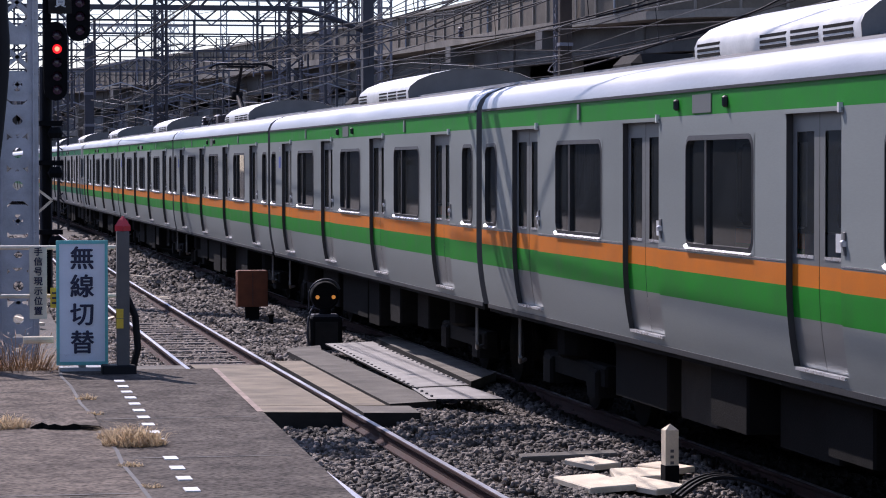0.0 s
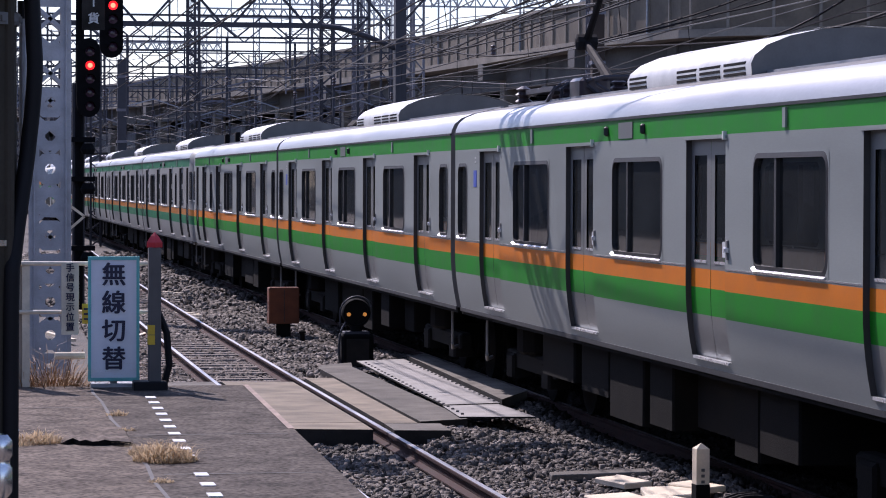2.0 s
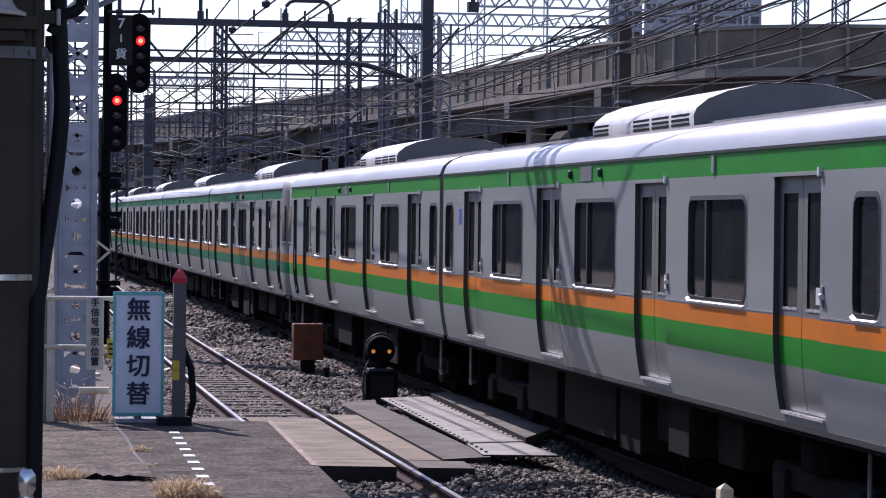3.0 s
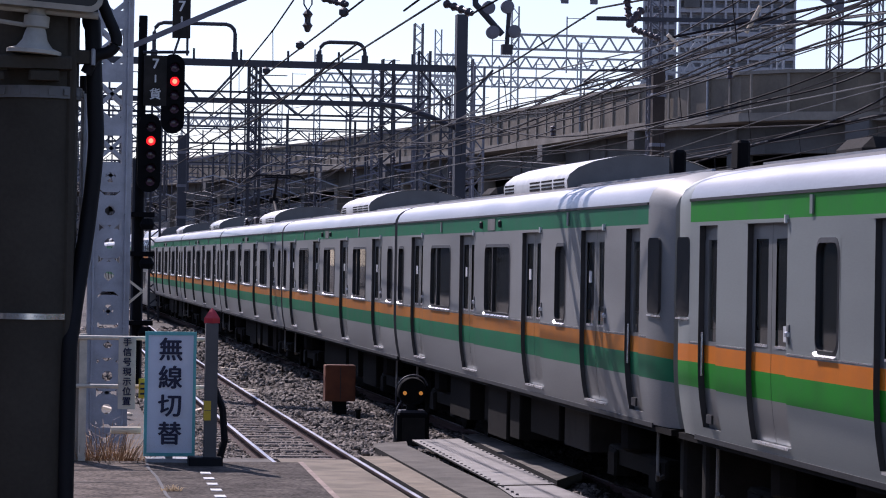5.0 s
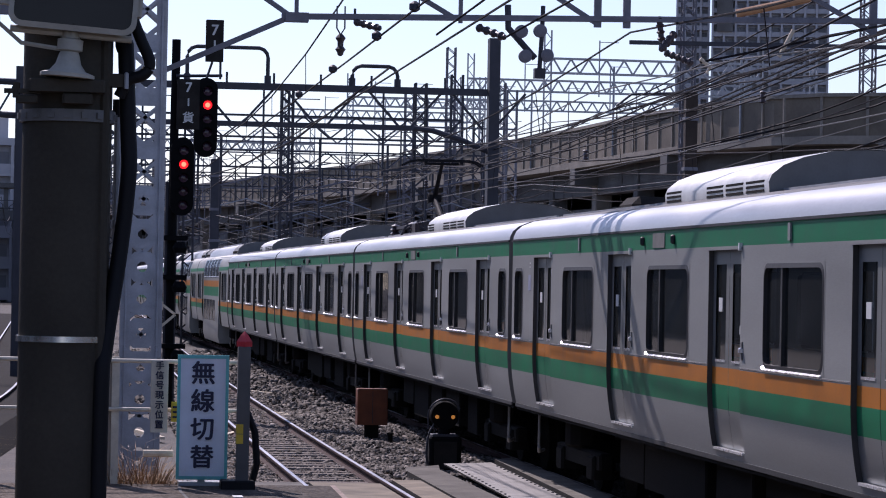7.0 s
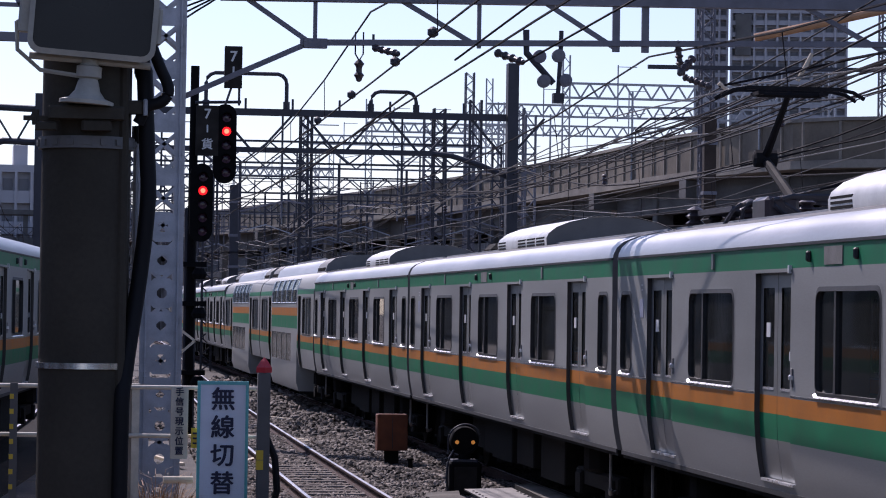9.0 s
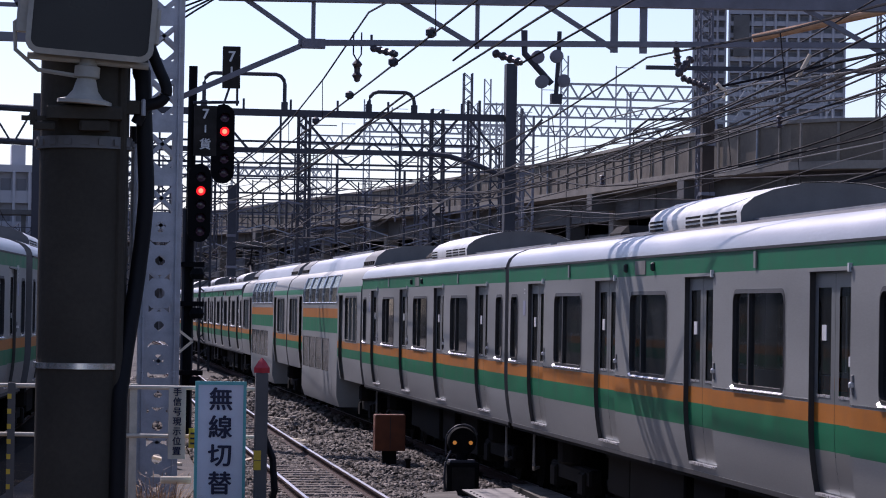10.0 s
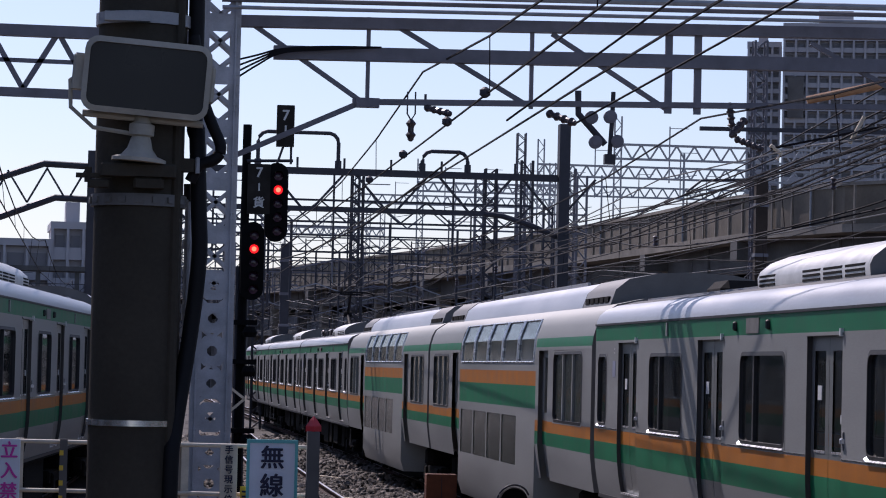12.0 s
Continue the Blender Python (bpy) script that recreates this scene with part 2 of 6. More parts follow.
SLAB = mat("pale_concrete_slab", (0.78, 0.67, 0.50), 0.85, 0, 0.22, 4, 0.2)
CABLE = mat("black_cable", (0.010, 0.010, 0.012), 0.6, 0, 0.2, 6, 0.05, spec=0.2)
PANEL = mat("brown_barrier_panel", (0.175, 0.142, 0.105), 0.8, 0, 0.4, 0.6, 0.1, 8)
TOWER = mat("grey_tower_wall", (0.43, 0.425, 0.45), 0.8, 0, 0.15, 0.2, 0.05)
TOWER_DARK = mat("tower_recess", (0.22, 0.22, 0.24), 0.5, 0, 0.2, 0.3, 0)
LAMP_GREY = mat("aged_lamp_paint", (0.42, 0.395, 0.33), 0.55, 0, 0.25, 6, 0.08)
LAMP_GLASS = mat("dark_lamp_glass", (0.013, 0.011, 0.011), 0.3, 0, 0.2, 4, 0, spec=0.3)
SILL = mat("bright_aluminium_sill", (0.85, 0.84, 0.83), 0.28, 0.6, 0.1, 6, 0)
# orange puts warm sunlight on a steel bar into its colour
SALMON = mat("sunlit_orange_bar", (0.62, 0.33, 0.16), 0.4, 0, 0.15, 6, 0.05)


# ---- mesh helpers ----
class Shape:
    """Vertices, faces and material slots of one mesh."""

    def __init__(self):
        self.v, self.f, self.k = [], [], []

    def quad(self, pts, k=0):
        i = len(self.v)
        self.v += [tuple(p) for p in pts]
        self.f.append(tuple(range(i, i + len(pts))))
        self.k.append(k)

    def box(self, x0, x1, y0, y1, z0, z1, k=0, m=None, c=0.0):
        """A box; c chamfers its upright and top edges."""
        i = len(self.v)
        if c:
            low = [(x0 + c, y0), (x1 - c, y0), (x1, y0 + c), (x1, y1 - c), (x1 - c, y1), (x0 + c, y1), (x0, y1 - c), (x0, y0 + c)]
            top = [(min(max(x, x0 + c), x1 - c), min(max(y, y0 + c), y1 - c)) for x, y in low]
            p = [(x, y, z0) for x, y in low] + [(x, y, z1 - c) for x, y in low] + [(x, y, z1) for x, y in top]
            self.v += [tuple(m @ Vector(q)) for q in p] if m else p
            for j in range(8):
                a = (j + 1) % 8
                self.f += [(i + j, i + a, i + 8 + a, i + 8 + j), (i + 8 + j, i + 8 + a, i + 16 + a, i + 16 + j)]
            self.f += [tuple(i + 16 + j for j in range(8)), tuple(i + 7 - j for j in range(8))]
            self.k += [k] * 18
            return self
        p = [(x, y, z) for z in (z0, z1) for x, y in ((x0, y0), (x1, y0), (x1, y1), (x0, y1))]
        self.v += [tuple(m @ Vector(q)) for q in p] if m else p
        self.f += [tuple(i + j for j in q) for q in ((3, 2, 1, 0), (4, 5, 6, 7), (0, 1, 5, 4), (1, 2, 6, 5), (2, 3, 7, 6), (3, 0, 4, 7))]
        self.k += [k] * 6
        return self

    def tube(self, pts, r, n=8, k=0, cap=True):
        """A round bar along the points; r is one radius, or one for each point."""
        pts = [Vector(p) for p in pts]
        rs = r if isinstance(r, (list, tuple)) else [r] * len(pts)
        base = len(self.v)
        for a, p in enumerate(pts):
            d = (pts[min(a + 1, len(pts) - 1)] - pts[max(a - 1, 0)]).normalized()
            u = d.orthogonal().normalized() if abs(d.z) > 0.9 else d.cross(Vector((0, 0, 1))).normalized()
            w = d.cross(u)
            for j in range(n):
                q = p + (u * math.cos(2 * math.pi * j / n) + w * math.sin(2 * math.pi * j / n)) * rs[a]
                self.v.append(tuple(q))
        for a in range(len(pts) - 1):
            for j in range(n):
                b = (j + 1) % n
                self.f.append((base + a * n + j, base + a * n + b, base + a * n + n + b, base + a * n + n + j))
                self.k.append(k)
        if cap:
            self.f += [tuple(base + n - 1 - j for j in range(n)), tuple(base + (len(pts) - 1) * n + j for j in range(n))]
            self.k += [k, k]
        return self

    def bar(self, p, q, w, h, k=0):
        """A flat or square bar from p to q."""
        p, q = Vector(p), Vector(q)
        d = (q - p).normalized()
        u = d.cross(Vector((0, 0, 1)))
        u = (u if u.length > 0.05 else Vector((1, 0, 0))).normalized() * w / 2
        s = u.normalized().cross(d) * h / 2
        i = len(self.v)
        self.v += [tuple(e + a * u + b * s) for e in (p, q) for a, b in ((-1, -1), (1, -1), (1, 1), (-1, 1))]
        self.f += [tuple(i + j for j in f) for f in ((3, 2, 1, 0), (4, 5, 6, 7), (0, 1, 5, 4), (1, 2, 6, 5), (2, 3, 7, 6), (3, 0, 4, 7))]
        self.k += [k] * 6
        return self

    def spin(self, prof, n=16, at=(0, 0, 0), axis="z", k=0):
        """A turned body from (radius, height) pairs."""
        i = len(self.v)
        for r, h in prof:
            for j in range(n):
                a = 2 * math.pi * j / n
                c, s = r * math.cos(a), r * math.sin(a)
                p = {"z": (c, s, h), "x": (h, c, s), "y": (s, h, c)}[axis]
                self.v.append((p[0] + at[0], p[1] + at[1], p[2] + at[2]))
        for a in range(len(prof) - 1):
            for j in range(n):
                b = (j + 1) % n
                self.f.append((i + a * n + j, i + a * n + b, i + a * n + n + b, i + a * n + n + j))
                self.k.append(k)
        self.f += [tuple(i + n - 1 - j for j in range(n)), tuple(i + (len(prof) - 1) * n + j for j in range(n))]
        self.k += [k, k]
        return self

    def mesh(self, name, mats, smooth=False):
        me = bpy.data.meshes.new(name)
        verts, faces = self.v, self.f
        if smooth:
            first, place = {}, []
            for v in verts:
                place.append(first.setdefault(tuple(round(c, 5) for c in v), len(first)))
            verts, faces = list(first), [tuple(place[i] for i in f) for f in faces]
        me.from_pydata(verts, [], faces)
        for m in mats if isinstance(mats, (list, tuple)) else [mats]:
            me.materials.append(m)
        me.polygons.foreach_set("material_index", self.k)
        if smooth:
            me.shade_smooth()
            me.set_sharp_from_angle(angle=radians(35))
        me.update()
        return me


def flow(pts, n=6):
    """A smooth path through the points."""
    p = [Vector(q) for q in pts]
    p = [p[0] * 2 - p[1]] + p + [p[-1] * 2 - p[-2]]
    out = []
    for a, b, c, d in zip(p, p[1:], p[2:], p[3:]):
        for k in range(n):
            t = k / n
            out.append(0.5 * (2 * b + (c - a) * t + (2 * a - 5 * b + 4 * c - d) * t * t + (3 * b - a - 3 * c + d) * t ** 3))
    return out + [p[-2]]


def part(name, shape, material, parent, label="", smooth=False, at=None):
    """One mesh object under a thing or under a part. shape: a Shape or a ready mesh."""
    me = shape if isinstance(shape, bpy.types.Mesh) else shape.mesh(name, material, smooth)
    ob = new(name, me)
    ob.parent = parent
    if at is not None:
        ob.matrix_basis = at
    if label:
        ob["label"] = label
    return ob


def thing(name, label, category, group="", m=None, kind=""):
    ob = tagged(new(name), label, category, group, kind)
    if m is not None:
        ob.matrix_basis = m
    return ob


def solid(name, shape, material, label, category="", group="", kind="", smooth=False, m=None):
    ob = tagged(new(name, shape.mesh(name, material, smooth)), label, category, group, kind)
    if m is not None:
        ob.matrix_basis = m
    return ob


def text_mesh(body, size, depth=0.004, squeeze=1.0):
    cu = bpy.data.curves.new("text", "FONT")
    cu.body, cu.size, cu.extrude, cu.align_x, cu.align_y = body, size, depth / 2, "CENTER", "CENTER"
    ob = bpy.data.objects.new("text", cu)
    scene.collection.objects.link(ob)
    me = bpy.data.meshes.new_from_object(ob.evaluated_get(bpy.context.evaluated_depsgraph_get()))
    bpy.data.objects.remove(ob)
    n = len(me.vertices)
    co = np.empty(n * 3)
    me.vertices.foreach_get("co", co)
    co = co.reshape(-1, 3)
    faces = [tuple(p.vertices) for p in me.polygons]
    bold = bpy.data.meshes.new("character")
    shifts = ((0, 0, 0), (size * 0.026, 0, 0.0006), (-size * 0.026, 0, 0.0012), (0, size * 0.018, 0.0018), (0, -size * 0.018, 0.0024))
    vs = [tuple(v) for d in shifts for v in (co + np.array(d))]
    bold.from_pydata(vs, [], [tuple(i + k * n for i in f) for k in range(len(shifts)) for f in faces])
    bold.update()
    return bold


# ---- ground, tracks, platform ----
def near_x(y):
    return 3.97 + 0.0001 * max(0.0, y - 22) ** 2 if y < 120 else 3.97 + 0.9604 + 0.0196 * (y - 120)


TRAIN_X = 7.734
g = Shape()
for i in range(30):
    for j in range(60):
        xs = [-400 + 0, -120, -60, -30, -15, -8, -5, -3, -1, 1, 2, 3, 4, 5, 6, 7, 8, 9, 11, 14, 18, 24, 32, 45, 60, 80, 110, 150, 220, 300, 400]
        ys = [-30 + k * 4 for k in range(45)] + [160 + k * k * 6 for k in range(16)]
        if j < len(ys) - 1:
            g.quad([(xs[i], ys[j], -0.22), (xs[i + 1], ys[j], -0.22), (xs[i + 1], ys[j + 1], -0.22), (xs[i], ys[j + 1], -0.22)])
solid("ground", g, BED, "grey-brown crushed stone ground of the railway yard", "ground", kind="structure")


def track(label, centre, y0, y1):
    t = thing("railway_track", label, "track", "tracks of the yard")
    for side in (-0.5635, 0.5635):
        s = Shape()
        prof = [(-0.065, -0.15), (0.065, -0.15), (0.065, -0.135), (0.012, -0.11), (0.012, -0.045), (0.033, -0.03), (0.033, -0.006), (0.026, 0.0), (-0.026, 0.0), (-0.033, -0.006), (-0.033, -0.03), (-0.012, -0.045), (-0.012, -0.11), (-0.065, -0.135)]
        y = y0
        while y < y1:
            e = min(y + 4, y1)
            a, b = centre(y) + side, centre(e) + side
            for k in range(len(prof)):
                p, q = prof[k], prof[(k + 1) % len(prof)]
                s.quad([(a + p[0], y, p[1]), (a + q[0], y, q[1]), (b + q[0], e, q[1]), (b + p[0], e, p[1])], 1 if k == 7 else 0)
            y = e
        part("rail", s, [RAIL_SIDE, RAIL_TOP], t)
    return t


near_track = track("rusty railway track with polished rail heads beside the platform", near_x, -10, 260)
main_track = track("railway track under the moving train", lambda y: TRAIN_X, -30, 600)

# Platform: asphalt slab that ends ahead, its edge slightly askew to the track.
def edge_x(y):
    return 2.13 + 0.028 * (y - 14)


PZ, PEND = 0.95, 23.9
pl = Shape()
outline = [(-4.9, -12), (edge_x(-12), -12), (edge_x(PEND), PEND), (-2.3, PEND)]
for a in range(4):
    q, r = outline[a], outline[(a + 1) % 4]
    pl.quad([(q[0], q[1], -0.25), (r[0], r[1], -0.25), (r[0], r[1], PZ), (q[0], q[1], PZ)], 1)
SEAM = 1.13
pl.quad([(-4.9, -12, PZ), (SEAM, -12, PZ), (SEAM, PEND, PZ), (-2.3, PEND, PZ)], 2)
pl.quad([(SEAM, -12, PZ), (edge_x(-12), -12, PZ), (edge_x(PEND), PEND, PZ), (SEAM, PEND, PZ)], 0)
platform = solid("platform", pl, [ASPHALT, CONCRETE_DARK, ASPHALT_OLD], "worn grey asphalt station platform that ends at a fence", "platform", kind="structure")


# ---- the train ----
S_ROWS = [(0, -0.64), (0.5, 8.73), (1, 17.9), (1.5, 26.81), (2, 35.5), (2.5, 44.21), (3, 52.52), (3.2, 56.07), (3.5, 61), (4, 69.06), (4.5, 76.85), (5, 84.4), (5.5, 91.79), (6, 98.95), (6.5, 106.07), (7, 112.88), (7.2, 115.76), (7.5, 119.79), (8, 126.37), (8.5, 132.8), (9, 138.98), (9.5, 145.06), (10, 151.02), (10.5, 156.92), (11, 162.66), (11.5, 168.32), (12, 174)]
HALF = 9.84
NEW_PAINT, OLD_PAINT = (ORANGE, GREEN), (ORANGE_OLD, GREEN_OLD)
DOORS = (-7.48, -2.5, 2.5, 7.48)
WINDOWS = ((-9.29, 0.68), (-5.0, 2.02), (0, 2.02), (5.0, 2.02), (9.29, 0.68))
# a car with a cab at its +y end; mirrored for the other end
CAB_DOORS = (6.3, 2.55, -2.5, -7.48)
CAB_WINDOWS = ((4.45, 0.68), (0.05, 2.02), (-4.97, 2.02), (-9.3, 0.68))
FLOOR_Z, SIDE_TOP = 1.13, 3.2


def half_width(z):
    if z >= 1.75:
        return 1.475
    u = (1.75 - z) / 0.72
    return 1.475 - 0.085 * u * u


ROOF_PROF = [(1.475, 3.2), (1.468, 3.26), (1.43, 3.34), (1.35, 3.41), (1.2, 3.47), (0.95, 3.53), (0.5, 3.575), (0, 3.59)]
Z_BANDS = [1.03, 1.13, 1.25, 1.38, 1.49, 1.63, 1.72, 1.80, 1.88, 1.92, 2.84, 2.97, 3.005, 3.2]


def band_slot(z):
    return 2 if 1.72 < z < 1.88 else 3 if 1.49 < z < 1.72 else 1 if z > 3.005 else 0


def rounded(w, h, r, n=4):
    """A rounded rectangle, counter-clockwise."""
    out = []
    for cx, cy, a0 in ((w / 2 - r, h / 2 - r, 0), (-w / 2 + r, h / 2 - r, 90), (-w / 2 + r, -h / 2 + r, 180), (w / 2 - r, -h / 2 + r, 270)):
        for k in range(n + 1):
            a = radians(a0 + 90 * k / n)
            out.append((cx + r * math.cos(a), cy + r * math.sin(a)))
    return out


def bright_sill(w, z, ends=True):
    """A sloping metal sill under an opening of width w in the plane x = 0; its far-end corner facet is shaped in to
    stand for a glint.
    """
    s = Shape()
    y0, y1 = -w / 2 + 0.05, w / 2 - 0.05
    prof = [(-0.006, z + 0.008), (-0.026, z - 0.006), (-0.024, z - 0.012), (0.006, z - 0.012)]
    for p, q in zip(prof, prof[1:]):
        s.quad([(p[0], y0, p[1]), (p[0], y1, p[1]), (q[0], y1, q[1]), (q[0], y0, q[1])])
    for y in (y0, y1):
        s.quad([(p[0], y, p[1]) for p in prof])
    if ends:
        # corner facet tilted towards the sun, added only to make a bright glint
        a, b, d = y1 - 0.055, y1 + 0.005, 0.021
        s.quad([(-0.028, a, z - 0.005), (-0.028, b, z - 0.005 + d), (-0.006, b, z + 0.010 + d), (-0.006, a, z + 0.010)])
        s.quad([(-0.028, a, z - 0.005), (-0.028, b, z - 0.010), (-0.028, b, z - 0.005 + d)])
        s.quad([(-0.028, b, z - 0.010), (-0.006, b, z - 0.010), (-0.006, b, z + 0.010 + d), (-0.028, b, z - 0.005 + d)])
    return s.mesh("sill", SILL)


def window_meshes(w, h, mullion=True, steel=None):
    """Frame, pane and sill of a side window, in the plane x = 0, facing -x."""
    fr = Shape()
    o, o2, i2 = rounded(w + 0.03, h + 0.03, 0.03), rounded(w + 0.0, h + 0.0, 0.13), rounded(w - 0.08, h - 0.08, 0.10)
    n = len(o)
    for a in range(n):
        b = (a + 1) % n
        fr.quad([(-0.0025, *o[b]), (-0.0025, *o[a]), (-0.003, *o2[a]), (-0.003, *o2[b])], 1)
        fr.quad([(-0.003, *o2[b]), (-0.003, *o2[a]), (-0.010, *i2[a]), (-0.010, *i2[b])])
        fr.quad([(-0.010, *i2[b]), (-0.010, *i2[a]), (0.05, *i2[a]), (0.05, *i2[b])])
    if mullion:
        fr.box(-0.004, 0.05, w * 0.17, w * 0.17 + 0.06, -h / 2 + 0.03, h / 2 - 0.03)
    pa = Shape()
    pa.quad([(0.025, y, z) for y, z in reversed(i2)])
    return fr.mesh("window_frame", [BLACK, steel or STEEL]), pa.mesh("pane", GLASS_DARK), bright_sill(w, -h / 2)


WIN_H = 0.92
WIN_BIG, WIN_END = ([window_meshes(w, WIN_H, w > 1, m) for m in (STEEL, STEEL_OLD)] for w in (2.02, 0.68))


def cab_window():
    s = Shape()
    o = rounded(0.5, 0.74, 0.06)
    s.quad([(-0.012, y, z) for y, z in reversed(o)], 1)
    for a in range(len(o)):
        b = (a + 1) % len(o)
        s.quad([(-0.012, *o[a]), (-0.012, *o[b]), (0.03, *o[b]), (0.03, *o[a])])
    return s.mesh("side_window", [BLACK, SHINY_BLACK]), None, Shape().box(-0.02, 0.01, -0.25, 0.25, -0.40, -0.385).mesh("sill", SILL)


CAB_WIN = cab_window()


DOOR_IN = 0.05


def door_meshes(paint, w=1.3):
    """The two door leaves that follow the side's curve, with their panes, and the sill; the side's outer line is x = 0 at the belt."""
    zb = [1.13, 1.25, 1.38, 1.49, 1.63, 1.72, 1.80, 1.88, 1.95, 2.84, 2.97]
    lw = w / 2
    leaves = []
    for c in (-1, 1):
        s = Shape()
        e = 0.006
        yb = sorted([c * e, c * 0.13, c * (lw - 0.11), c * lw])
        for a in range(3):
            for b in range(len(zb) - 1):
                if a == 1 and b == 8:
                    continue
                z0, z1 = zb[b], zb[b + 1]
                x0, x1 = 1.475 - half_width(z0) + DOOR_IN, 1.475 - half_width(z1) + DOOR_IN
                s.quad([(x0, yb[a + 1], z0), (x0, yb[a], z0), (x1, yb[a], z1), (x1, yb[a + 1], z1)], {2: 1, 3: 2}.get(band_slot((z0 + z1) / 2), 0))
        y0, y1 = sorted((c * 0.13, c * (lw - 0.11)))
        pz = Shape()
        pz.quad([(DOOR_IN + 0.012, y1, 1.95), (DOOR_IN + 0.012, y0, 1.95), (DOOR_IN + 0.012, y0, 2.84), (DOOR_IN + 0.012, y1, 2.84)])
        rail = Shape().box(DOOR_IN - 0.006, DOOR_IN + 0.004, y0, y1, 1.93, 1.952)
        leaves.append((s.mesh("door", [DOOR_STEEL, paint[0], paint[1]]), pz.mesh("pane", GLASS_CLEAR), rail.mesh("pane_sill", SILL)))
    seal = Shape()
    for z0, z1 in zip(zb, zb[1:]):
        x0, x1 = (1.475 - half_width(z) + DOOR_IN + 0.008 for z in (z0, z1))
        seal.quad([(x0, 0.03, z0), (x0, -0.03, z0), (x1, -0.03, z1), (x1, 0.03, z1)])
    sill = Shape().box(0.052, 0.10, -w / 2 + 0.07, w / 2 - 0.07, 1.108, 1.13)
    spots = [(0, -0.50, -0.40, 2.20, 2.28), (1, 0.30, 0.44, 2.40, 2.53)] if paint is OLD_PAINT else [(0, -0.50, -0.36, 1.99, 2.12)]
    stick = [(k, Shape().box(DOOR_IN + 0.004, DOOR_IN + 0.010, y0, y1, z0, z1).mesh("sticker", STICKER_GLINT)) for k, y0, y1, z0, z1 in spots]
    return leaves, seal.mesh("seal", BLACK), sill.mesh("sill", SILL), stick


def side_skin(paint, y0, y1, doors, wins, narrow=()):
    """Both sides, with the openings left out and jambs round the doors; narrow: a cab door."""
    s = Shape()
    wide = [(d, 0.65) for d in doors] + [(d, 0.34) for d in narrow]
    cuts = sorted({y0, y1} | {d + e * h for d, h in wide for e in (-1, 1)} | {c + e * w / 2 for c, w in wins for e in (-1, 1)})
    for sx in (-1, 1):
        for a, b in zip(cuts, cuts[1:]):
            mid = (a + b) / 2
            door = any(abs(mid - d) < h for d, h in wide)
            win = any(abs(mid - c) < w / 2 for c, w in wins)
            for z0, z1 in zip(Z_BANDS, Z_BANDS[1:]):
                zm = (z0 + z1) / 2
                if (door and 1.13 < zm < 2.97) or (win and 1.92 < zm < 2.84):
                    continue
                x0, x1 = sx * half_width(z0), sx * half_width(z1)
                q = [(x0, a, z0), (x0, b, z0), (x1, b, z1), (x1, a, z1)]
                s.quad(q if sx > 0 else q[::-1], band_slot(zm))
            # jambs coloured dark for the shade inside the door recess
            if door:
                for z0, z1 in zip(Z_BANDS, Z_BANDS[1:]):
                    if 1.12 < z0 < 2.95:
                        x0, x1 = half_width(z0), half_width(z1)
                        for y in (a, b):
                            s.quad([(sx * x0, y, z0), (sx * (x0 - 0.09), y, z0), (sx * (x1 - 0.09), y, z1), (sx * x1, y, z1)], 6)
                s.quad([(sx * 1.475, a, 2.97), (sx * 1.475, b, 2.97), (sx * 1.385, b, 2.97), (sx * 1.385, a, 2.97)], 4)
        # head strip over each door, belt bead, and gutter blackened to paint its shadow
        for d in doors:
            s.box(sx * 1.475 - 0.012, sx * 1.475 + 0.012, d - 0.70, d + 0.70, 2.972, 2.994, 0)
            # white tab paints in the highlight at the corner of the door head
            s.box(sx * 1.475 - 0.03, sx * 1.475 + 0.03, d + sx * 0.66 - 0.02, d + sx * 0.66 + 0.02, 2.96, 3.03, 7)
        ends = [y0] + [v for d, h in sorted(wide) for v in (d - h, d + h)] + [y1]
        for a, b in zip(ends[::2], ends[1::2]):
            s.box(sx * 1.475 - 0.004, sx * 1.475 + 0.004, a + 0.02, b - 0.02, 1.893, 1.905, 5)
        s.box(sx * 1.475 - 0.014, sx * 1.475 + 0.014, y0, y1, 3.196, 3.222, 4)
        s.box(sx * 1.395 - 0.01, sx * 1.395 + 0.012, y0, y1, 1.0, 1.045, 4)
    return s


